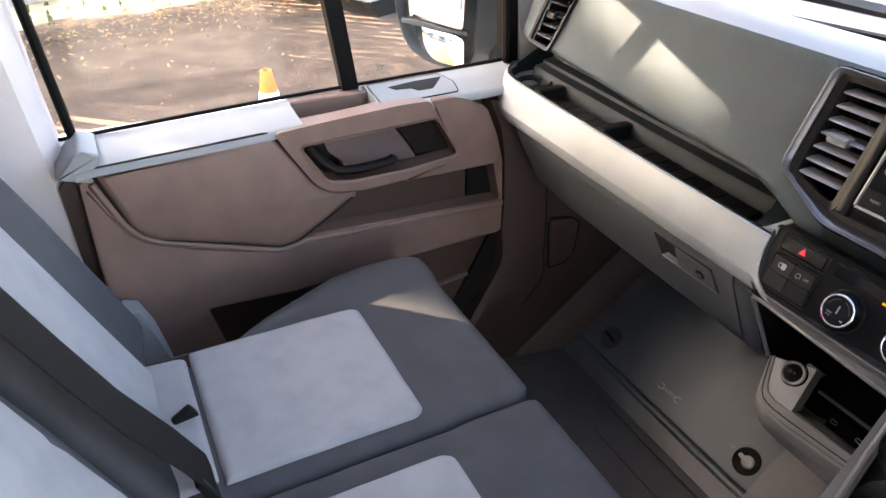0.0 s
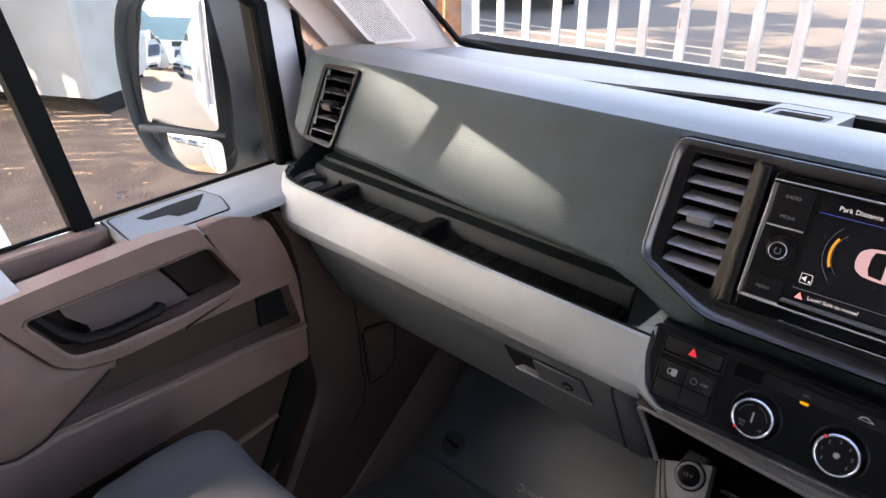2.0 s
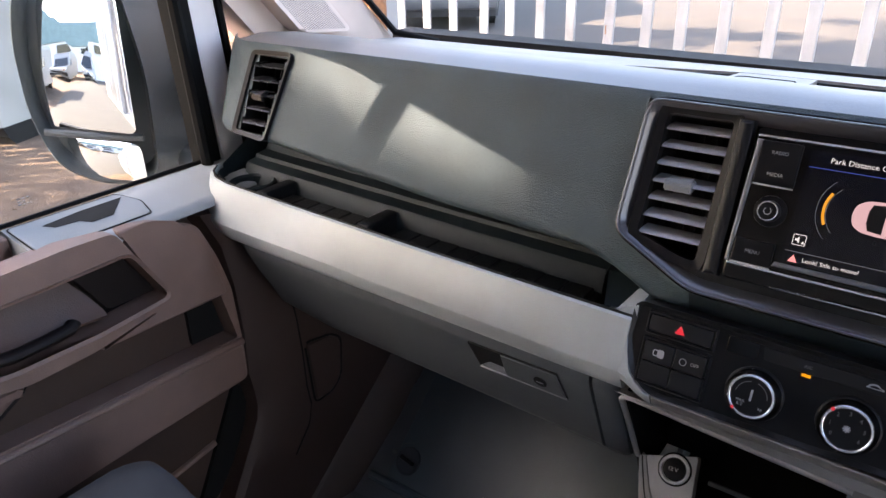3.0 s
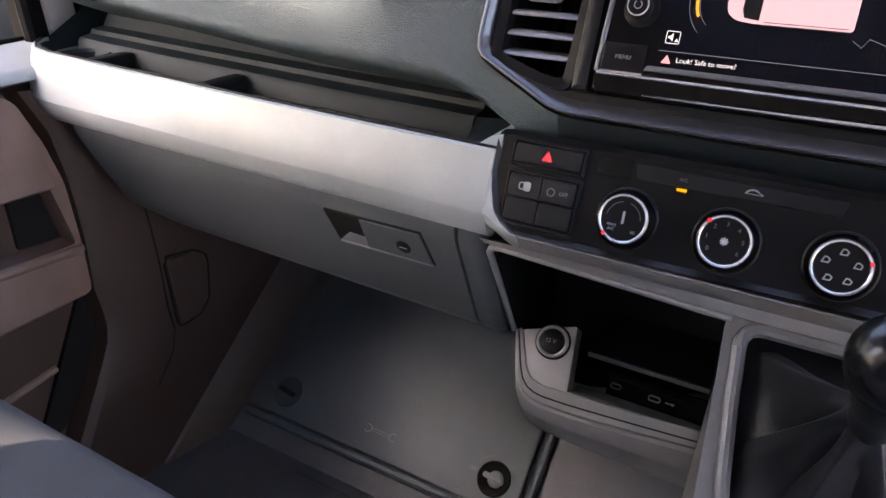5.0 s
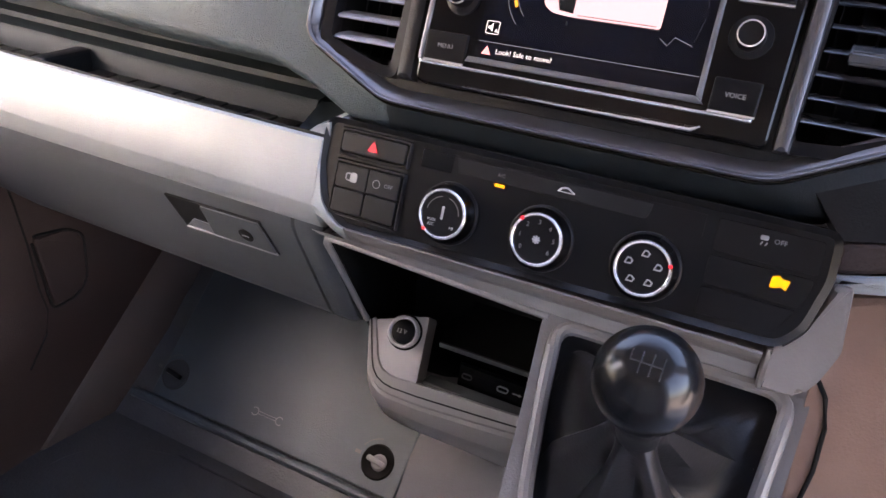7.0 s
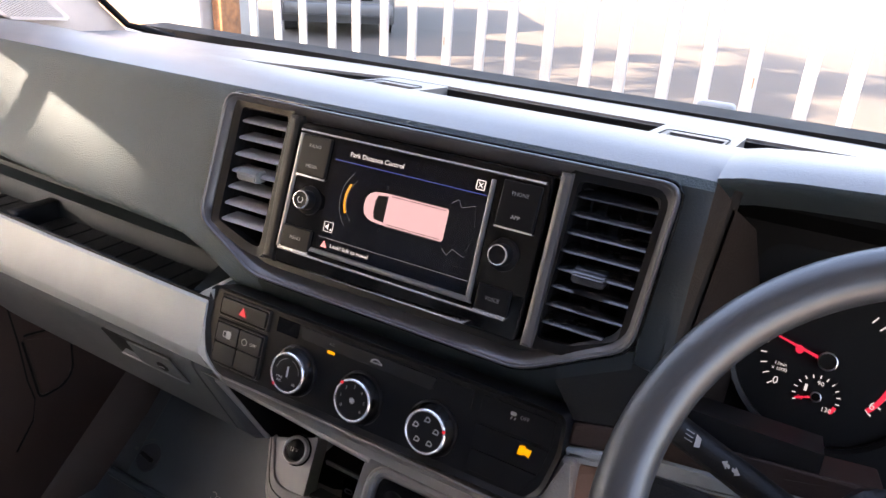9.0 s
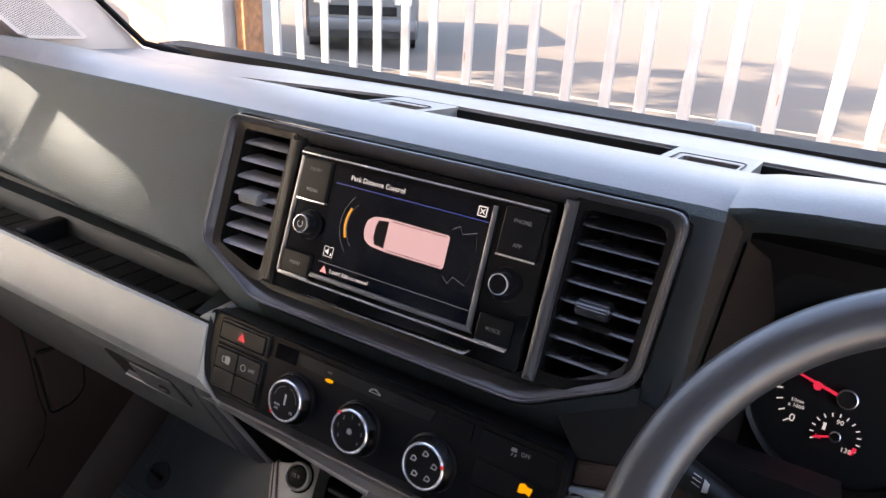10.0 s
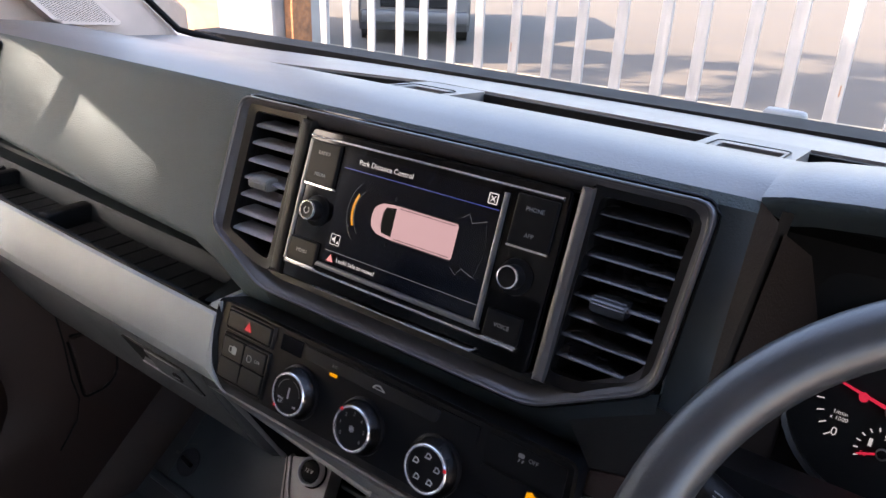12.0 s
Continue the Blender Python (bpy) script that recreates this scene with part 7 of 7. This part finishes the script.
    prism(bm, [(-0.80, 0.372), (-0.775, 0.362), (-0.757, 0.315), (-0.742, 0.235), (-0.735, 0.05), (-0.80, 0.05)], -0.84, -0.80, on_x, 0.006)
    part("trim_step", bm, M_SILL, None, "pale body panel beside the seat base", kind="structure", category="body panel")


bench()


# ---- outside ----
GZ = -0.80


def mirror():
    w = empty("wing_mirror", "dark plastic door mirror with a tall and a wide-angle glass", "wing mirror", (-1.15, 0.05, 0.6))
    ax, up, n = Vector((0.7234, 0.6905, 0)), Vector((0, 0, 1)), Vector((0.6905, -0.7234, 0))
    o = Vector((-1.15, 0.04, 0.673))
    f = lambda a, b, d: o + ax * a + up * b + n * d
    front = rounded([(-0.150, 0.262), (0.010, 0.285), (0.034, 0.10), (0.026, -0.098), (-0.085, -0.096), (-0.150, -0.060), (-0.178, 0.03), (-0.176, 0.16)], 0.045, 5)
    glass_o = rounded([(-0.128, 0.236), (0.006, 0.262), (0.004, 0.002), (-0.150, 0.013), (-0.148, 0.10)], 0.014, 4)
    low_o = rounded([(-0.140, -0.004), (0.002, -0.020), (0.003, -0.088), (-0.07, -0.083), (-0.118, -0.064)], 0.016, 4)
    bm = bmesh.new()
    c = Vector((-0.07, 0.09))
    rows = []
    for sc, da, d in ((0.86, 0.0, -0.012), (0.90, 0.0, 0.010), (0.96, 0.0, 0.016), (1.0, 0.0, 0.008), (1.015, 0.020, -0.03), (1.02, 0.062, -0.075), (0.98, 0.092, -0.115), (0.86, 0.105, -0.15), (0.55, 0.11, -0.165)):
        rows.append([f(c.x + (a - c.x) * sc + da, c.y + (b - c.y) * sc, d) for a, b in front])
    loft(bm, rows)
    part("housing", bm, M_MCASE, w, "dark grey grained housing", sharp=50)
    for nm, out_line, cc, rad, nn, dd in (("tall convex mirror glass", glass_o, (-0.07, 0.12), 1.25, GLASS_N, 0.019), ("low wide-angle glass", low_o, (-0.06, -0.05), 0.30, GLASS_N2, 0.020)):
        nn = Vector(nn).normalized()
        bm = bmesh.new()
        rows = []
        ctr = Vector(cc)
        for k in range(13):
            row = []
            for a, b in out_line:
                q = ctr + (Vector((a, b)) - ctr) * (k + 0.02) / 12.02
                e = q - ctr
                # tilt of the glass against the housing's face, and its curvature
                tilt = -(nn.dot(ax) * e.x + nn.dot(up) * e.y) / nn.dot(n)
                row.append(f(q.x, q.y, dd + tilt - e.length_squared / (2 * rad)))
            rows.append(row)
        sheet(bm, rows, closed=True)
        part("mirror_glass", bm, M_MIRROR, w, nm, sharp=80)
    bm = bmesh.new()
    tube(bm, [f(-0.152, 0.008, 0.022), f(-0.07, -0.002, 0.026), f(0.008, -0.010, 0.022)], 0.0065, 8)
    part("bar", bm, M_MCASE, w)
    bm = bmesh.new()
    ring_o = rounded([(0.058, 0.085), (0.108, 0.100), (0.112, 0.018), (0.068, 0.008)], 0.012)
    ring(bm, ring_o, grown(ring_o, -0.0025), -0.09, -0.042, f)
    part("indicator_rim", bm, M_DARK, w)
    bm = bmesh.new()
    prism(bm, grown(ring_o, -0.004), -0.09, -0.046, f)
    part("indicator", bm, M_GLOSS, w, "dark indicator lens")
    bm = bmesh.new()
    tube(bm, [f(0.03, -0.07, -0.08), (-1.06, 0.14, 0.60), (-0.97, 0.16, 0.58)], 0.035, 12, 0.8)
    part("arm", bm, M_MCASE, w)


GLASS_N = (0.465, -0.88, 0.092)
GLASS_N2 = (0.47, -0.88, 0.02)
mirror()


def grounds():
    bm = bmesh.new()
    n = 60
    rows = []
    xs = [-70 + 140 * i / n for i in range(n + 1)]
    for j in range(n + 1):
        y = -70 + 160 * j / n
        rows.append([Vector((x, y, GZ)) for x in xs])
    sheet(bm, rows)
    part("ground", bm, M_GROUND, None, "dry dusty yard ground with fallen leaves", kind="structure", category="ground")
    bm = bmesh.new()
    sheet(bm, [[Vector((-60, y, GZ + 0.006)), Vector((60, y, GZ + 0.006))] for y in (2.7, 60)])
    part("road", bm, M_ASPHALT, None, "grey worn road beyond the railings", kind="structure", category="road")
    bm = bmesh.new()
    sheet(bm, [[Vector((x, y, GZ + 0.005)) for y in (-60, -3.2)] for x in (-4.2, 1.2)])
    part("pavement_yard", bm, M_ASPHYARD, None, "grey worn asphalt yard behind the van", kind="structure", category="pavement")
    # added ground out of view, a reflector for the open driver's side
    bm = bmesh.new()
    sheet(bm, [[Vector((x, y, GZ + 0.005)) for y in (-60, 2.4)] for x in (1.2, 30)])
    part("pavement_bounce", bm, M_YARD, None, "pale concrete added out of view beside the van to bounce light", kind="structure", category="pavement")
    bm = bmesh.new()
    for y in (8.15, 8.58):
        box(bm, -40, 40, y, y + 0.10, GZ + 0.004, GZ + 0.010)
    part("road_line", bm, M_YELLOW, None, "faded double yellow lines", kind="structure", category="road marking")
    bm = bmesh.new()
    box(bm, -40, 40, 7.36, 7.50, GZ, GZ + 0.06, 0.02, 2)
    part("pavement_kerb", bm, M_CONC, None, "pale concrete kerb", kind="structure", category="kerb")


grounds()


def front_fence():
    fe = empty("palisade_fence", "white palisade fence of upright steel pales", "fence", (0, 2.45, GZ))
    x = -2.545
    rnd = random.Random(4)
    i = 0
    while x < 3.6:
        # W-section pale
        bm = bmesh.new()
        prof = [(-0.025, 0.0), (-0.022, -0.006), (-0.004, -0.0065), (0, -0.0055), (0.004, -0.0065), (0.022, -0.006), (0.025, 0.0), (0.025, 0.003), (0.021, -0.003), (-0.021, -0.003), (-0.025, 0.003)]
        dx, lean = rnd.uniform(-0.006, 0.006), rnd.uniform(-0.012, 0.012)
        rows = [[Vector((x + dx + lean * (z + 0.6) + a * s, 2.455 + b, z)) for a, b in prof] for z, s in ((GZ + 0.06, 1), (1.45, 1), (1.60, 0.25))]
        loft(bm, rows)
        p = part("pale", bm, M_GALV, fe)
        if i in (7, 15):
            b2 = bmesh.new()
            box(b2, x + dx - 0.002, x + dx + 0.002, 2.4470, 2.4495, 0.52, 0.56)
            part("rust_streak", b2, M_RUST, p, "rust streak")
        x += 0.1685
        i += 1
    for z in (-0.45, 1.15):
        bm = bmesh.new()
        box(bm, -2.7, 3.7, 2.460, 2.505, z - 0.03, z + 0.03, 0.004, 1)
        part("rail", bm, M_GALV, fe)


front_fence()


def post_and_wall():
    bm = bmesh.new()
    box(bm, -3.27, -2.80, 2.30, 2.75, GZ, 2.6, 0.02, 2)
    tagged(part("gate_post", bm, M_GALV, None, "broad white painted gate post"), "broad white painted gate post beside the railings", "post")
    bm = bmesh.new()
    box(bm, -2.79, -2.72, 2.38, 2.52, GZ, 2.2, 0.004, 1)
    tagged(part("fence_post", bm, M_RUST, None), "rusty steel fence post by the white post", "post")
    # rendered boundary wall across the way
    b = empty("boundary_wall", "tall sandy rendered boundary wall with a flat coping", "wall", (-14, 7.2, GZ))
    bm = bmesh.new()
    box(bm, -22.0, -7.6, 7.0, 7.35, GZ, 3.0)
    part("wall", bm, M_TAN, b, "sandy rendered wall")
    bm = bmesh.new()
    box(bm, -22.1, -7.5, 6.93, 7.42, 3.0, 3.12, 0.02, 1)
    part("coping", bm, M_CONC, b)


post_and_wall()


def side_fence():
    """Weathered palisade along the yard, with a low rail."""
    a, b = Vector((-6.6, -4.6, GZ)), Vector((-9.9, 4.4, GZ))
    d = (b - a).normalized()
    nrm = Vector((-d.y, d.x, 0))
    fe = empty("yard_fence", "weathered cream palisade fence along the yard", "fence", a)
    L = (b - a).length
    rnd = random.Random(8)
    s = 0.0
    while s < L:
        bm = bmesh.new()
        z0 = GZ + 0.05 + rnd.uniform(-0.03, 0.03)
        rows = []
        tl = rnd.uniform(-0.03, 0.03)
        for z, w in ((z0, 0.070), (1.5, 0.070), (1.65, 0.012)):
            c = a + d * (s + tl * (z - z0) / 2.3)
            rows.append([Vector((c.x, c.y, z)) + d * (w * q) + nrm * e for q, e in ((-1, 0), (-0.35, 0.018), (0, 0.005), (0.35, 0.018), (1, 0), (0, -0.012))])
        loft(bm, rows)
        part("pale", bm, M_CREAM, fe)
        s += 0.185
    for z, h in ((-0.50, 0.035), (0.95, 0.035)):
        bm = bmesh.new()
        m = basis(a + nrm * 0.03 * (1 if nrm.x > 0 else -1) + Vector((0, 0, z - GZ)), d, nrm, Vector((0, 0, 1)))
        box(bm, 0, L, -0.02, 0.03, -h, h, 0.005, 1, m)
        part("rail", bm, M_CONC, fe, "weathered rail")


side_fence()


def cone():
    c = empty("traffic_cone", "orange traffic cone with a white reflective sleeve", "traffic cone", (-3.684, 0.117, GZ))
    m = pose(-3.684, 0.117, GZ)
    bm = bmesh.new()
    prism(bm, rrect(-3.684, 0.117, 0.36, 0.36, 0.05), GZ, GZ + 0.035, plain, 0.008)
    part("base", bm, M_BLACK, c, "dark square base")
    H = 0.632
    r = lambda z: 0.135 + (0.032 - 0.135) * z / H
    bm = bmesh.new()
    lathe(bm, [(r(0.03), 0.03), (r(H - 0.005), H - 0.005), (r(H) - 0.004, H), (r(H) - 0.012, H - 0.003), (r(H) - 0.014, H - 0.08)], m, 32)
    part("body", bm, M_ORANGE, c)
    bm = bmesh.new()
    lathe(bm, [(r(0.19) + 0.003, 0.19), (r(0.505) + 0.003, 0.505), (r(0.505), 0.507)], m, 32)
    part("sleeve", bm, M_CONEW, c, "white reflective sleeve")


cone()


def parked_van(m, label, col, axles=(-1.6, 1.75), bumper=M_DARK):
    """A panel van: body with a sloping nose, glass, wheels."""
    v = empty("parked_van", label, "van", (0, 0, 0), "parked vans")
    side = [(-2.7, 0.22), (2.5, 0.22), (2.68, 0.45), (2.66, 0.95), (2.0, 1.30), (1.35, 2.1), (1.1, 2.35), (-2.6, 2.45), (-2.72, 2.2)]
    bm = bmesh.new()
    loft(bm, [[Vector((x, y * s, (z - 0.22) * s2 + 0.22)) for y, z in side] for x, s, s2 in ((-0.98, 0.985, 0.93), (-0.93, 1.0, 1.0), (0.93, 1.0, 1.0), (0.98, 0.985, 0.93))])
    part("body", bm, col, v, sharp=40)
    bm = bmesh.new()
    prism(bm, [(2.0, 1.34), (1.42, 2.05), (1.40, 2.04), (1.9, 1.34)], -0.78, 0.78, on_x)
    for q in bm.verts:
        q.co.y += 0.02
    part("windscreen", bm, M_WINDARK, v)
    for s in (-1, 1):
        bm = bmesh.new()
        prism(bm, [(1.75, 1.35), (0.75, 1.35), (0.75, 1.95), (1.30, 1.95)], s * 0.935, s * 0.99, on_x)
        part("side_window", bm, M_WINDARK, v)
        bm = bmesh.new()
        box(bm, s * 0.70 - 0.16, s * 0.70 + 0.16, 2.60, 2.70, 0.80, 0.98, 0.02, 2)
        part("headlight", bm, M_CHROME, v)
        for y in axles:
            bm = bmesh.new()
            lathe(bm, [(0.18, -0.11), (0.34, -0.11), (0.345, 0), (0.34, 0.11), (0.18, 0.11)], Matrix.Translation((s * 0.86, y, 0.345)) @ pose(0, 0, 0, 0, 90, 0), 28)
            t = part("wheel", bm, M_TYRE, v)
            b2 = bmesh.new()
            lathe(b2, [(0, 0), (0.36, 0), (0.36, 0.006), (0, 0.006)], Matrix.Translation((s * 0.972 - 0.003, y, 0.28)) @ pose(0, 0, 0, 0, 90, 0), 28)
            part("wheel_arch", b2, M_BLACK, v)
            bm = bmesh.new()
            lathe(bm, [(0, 0.09), (0.10, 0.10), (0.19, 0.07), (0.19, -0.07), (0, -0.09)], Matrix.Translation((s * 0.86, y, 0.345)) @ pose(0, 0, 0, 0, 90, 0), 24)
            part("rim", bm, M_SATIN, t)
    bm = bmesh.new()
    box(bm, -0.6, 0.6, 2.62, 2.70, 0.62, 0.78, 0.02, 2)
    part("grille", bm, M_BLACK, v)
    bm = bmesh.new()
    box(bm, -0.95, 0.95, 2.50, 2.74, 0.36, 0.58, 0.04, 2)
    part("bumper", bm, bumper, v)
    v.matrix_basis = m
    return v


v1 = parked_van(pose(-3.3, -27.0, GZ, 0, 0, 0), "white parked van facing the yard", M_VANW)
copy_thing(v1, pose(-6.6, -27.5, GZ, 0, 0, 4))
copy_thing(v1, pose(-6.3, -14.5, GZ, 0, 0, -6))
M_VANG = mat("mid_grey_paint", (0.085, 0.085, 0.088), 0.35, var=0.1, coat=0.3, vscale=2)
parked_van(pose(-9.4, 11.9, GZ, 0, 0, -142), "grey parked van beyond the railings", M_VANG, bumper=M_VANG)
parked_van(pose(-7.05, 2.20, GZ, 0, 0, 25) @ pose(-0.69, 1.84, 0) @ Matrix.Diagonal((0.8, 0.8, 0.8, 1)), "dusty white parked van beside the yard fence", M_VAND, (-2.30, 1.75))


def depot():
    d = empty("depot", "long white warehouse with a teal band", "warehouse", (-4, -30, GZ))
    bm = bmesh.new()
    box(bm, -40, 16, -58, -48, GZ, 6.0)
    part("wall", bm, M_WHITE, d)
    bm = bmesh.new()
    box(bm, -40.2, 16.2, -58.2, -47.8, 3.4, 7.4, 0.05, 1)
    part("teal_band", bm, M_TEAL, d, "teal clad upper band")
    for k in range(8):
        bm = bmesh.new()
        box(bm, -32 + 5 * k, -29 + 5 * k, -47.9, -47.75, 2.2, 3.1)
        part("window", bm, M_WINDARK, d)


depot()


def litter():
    rnd = random.Random(3)
    bm = bmesh.new()
    a, b = Vector((-6.6, -4.6, GZ)), Vector((-9.9, 4.4, GZ))
    for i in range(2600):
        if i % 3:
            s = rnd.random()
            p = a.lerp(b, s) + Vector((abs(rnd.gauss(0, 0.7)) + 0.05, rnd.gauss(0, 0.2), 0))
        else:
            p = Vector((rnd.uniform(-8, -1.5), rnd.uniform(-4, 5), GZ))
        r = rnd.uniform(0.015, 0.040) if i % 3 else rnd.uniform(0.008, 0.024)
        t = rnd.uniform(0, 6.28)
        m = Matrix.Translation((p.x, p.y, GZ + 0.012)) @ Euler((rnd.uniform(-0.5, 0.5), rnd.uniform(-0.5, 0.5), t)).to_matrix().to_4x4()
        bm.faces.new([bm.verts.new(m @ Vector(q)) for q in ((-r, 0, 0), (0, -r * 0.45, 0.004), (r, 0, 0), (0, r * 0.45, 0.004))])
    part("fallen_leaves", bm, M_DRYLEAF, None, "scattered dry brown leaves", kind="stuff", category="leaves")
    bm = bmesh.new()
    for i in range(1500):
        s = rnd.random()
        clump = math.floor(s * 26)
        p = a.lerp(b, s) - Vector((0.35 + rnd.gauss(0, 0.18), 0, 0))
        z = GZ + abs(rnd.gauss(0, 0.35)) * (0.5 + (clump * 7 % 5) / 5)
        r = rnd.uniform(0.02, 0.06)
        m = Matrix.Translation((p.x, p.y, z)) @ Euler((rnd.uniform(-1.5, 1.5), rnd.uniform(-1.5, 1.5), rnd.uniform(0, 6.28))).to_matrix().to_4x4()
        bm.faces.new([bm.verts.new(m @ Vector(q)) for q in ((-r, 0, 0), (0, -r * 0.5, 0), (r, 0, 0), (0, r * 0.5, 0))])
    part("ivy_undergrowth", bm, M_LEAF, None, "low green undergrowth behind the fence", kind="stuff", category="undergrowth")


litter()


def tree(at, h, spread, seed, gaps=(), more=()):
    """Added shade tree: tapered trunk, limbs, and a broken crown of leaf clumps; gaps and more = openings cut along the
    sun's direction to place sun patches.
    """
    rnd = random.Random(seed)
    t = empty("tree", "tall leafy tree added out of view beyond the yard fence to cast shade", "tree", at, "trees")
    at = Vector(at)
    limbs, ends = [], []
    for i in range(26):
        z = h * rnd.uniform(0.42, 0.97)
        an, ln = rnd.uniform(0, 6.28), spread * rnd.uniform(0.25, 1.0) * (1.25 - z / h * 0.75)
        limbs.append((z, an, ln, rnd.uniform(0.1, 0.8)))
    for z, an, ln, up in limbs:
        for f in (0.45, 0.75, 1.0):
            ends.append(at + Vector((0.05 + math.cos(an) * ln * f + rnd.gauss(0, 0.25), 0.1 + math.sin(an) * ln * f + rnd.gauss(0, 0.25), z + up * f + rnd.gauss(0, 0.2))))
    # extra clumps set in the sun's path so that the cab is shaded
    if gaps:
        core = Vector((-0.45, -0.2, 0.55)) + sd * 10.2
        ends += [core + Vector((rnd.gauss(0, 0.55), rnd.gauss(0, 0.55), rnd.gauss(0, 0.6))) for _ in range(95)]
    bm = bmesh.new()
    rows = []
    for k in range(9):
        s = k / 8
        c = at + Vector((0.05 + 0.08 * math.sin(s * 5), 0.1 * s + 0.06 * math.sin(s * 7), h * 0.97 * s))
        r = 0.17 * (1 - 0.85 * s) + 0.06 * (1 - s) ** 8
        rows.append([c + Vector((r * math.cos(a * 0.6283), r * math.sin(a * 0.6283), 0)) for a in range(10)])
    loft(bm, rows)
    for z, an, ln, up in limbs:
        p0 = at + Vector((0.05, 0.1, z - 0.3))
        p2 = at + Vector((0.05 + math.cos(an) * ln, 0.1 + math.sin(an) * ln, z + up))
        tube(bm, [p0, p0.lerp(p2, 0.4) + Vector((0, 0, 0.12)), p2], 0.025, 6)
    part("trunk", bm, M_BARK, t)
    vs, fs = [], []
    for c in ends:
        for _ in range(210):
            q = c + Vector((rnd.gauss(0, 0.21), rnd.gauss(0, 0.21), rnd.gauss(0, 0.17)))
            r = rnd.uniform(0.06, 0.115)
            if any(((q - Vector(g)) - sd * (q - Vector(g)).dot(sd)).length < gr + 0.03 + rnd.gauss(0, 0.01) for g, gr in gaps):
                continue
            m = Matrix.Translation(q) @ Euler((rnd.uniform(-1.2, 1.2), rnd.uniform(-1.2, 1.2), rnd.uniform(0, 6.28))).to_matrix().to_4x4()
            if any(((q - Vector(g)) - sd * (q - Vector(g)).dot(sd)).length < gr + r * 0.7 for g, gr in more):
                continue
            k = len(vs)
            vs += [m @ Vector(w) for w in ((-r, 0, 0), (0, -r * 0.5, 0), (r, 0, 0), (0, r * 0.5, 0))]
            fs.append((k, k + 1, k + 2, k + 3))
    me = bpy.data.meshes.new("crown")
    me.from_pydata(vs, [], fs)
    me.materials.append(M_LEAF)
    cr = new("crown", me)
    cr.parent = t
    cr.matrix_parent_inverse = Matrix.Translation(at).inverted()
    tagged(cr, kind="stuff")


# points meant to catch sun, with radii; the crown is opened towards them
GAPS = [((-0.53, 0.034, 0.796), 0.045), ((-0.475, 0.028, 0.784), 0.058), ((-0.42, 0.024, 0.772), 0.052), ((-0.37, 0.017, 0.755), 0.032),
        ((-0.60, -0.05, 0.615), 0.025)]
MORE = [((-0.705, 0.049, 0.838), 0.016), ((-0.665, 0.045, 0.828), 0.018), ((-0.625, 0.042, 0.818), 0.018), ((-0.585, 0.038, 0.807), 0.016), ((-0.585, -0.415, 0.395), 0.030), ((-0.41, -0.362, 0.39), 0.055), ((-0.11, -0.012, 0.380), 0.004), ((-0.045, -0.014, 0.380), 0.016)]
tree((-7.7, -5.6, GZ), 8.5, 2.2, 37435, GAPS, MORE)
# more trees out of view, added to shade the yard, van and road
tree((-10.6, -5.2, GZ), 7.0, 2.0, 12)
tree((-10.6, -0.5, GZ), 6.4, 2.2, 31)
tree((-9.6, 0.9, GZ), 12.8, 5.2, 57)
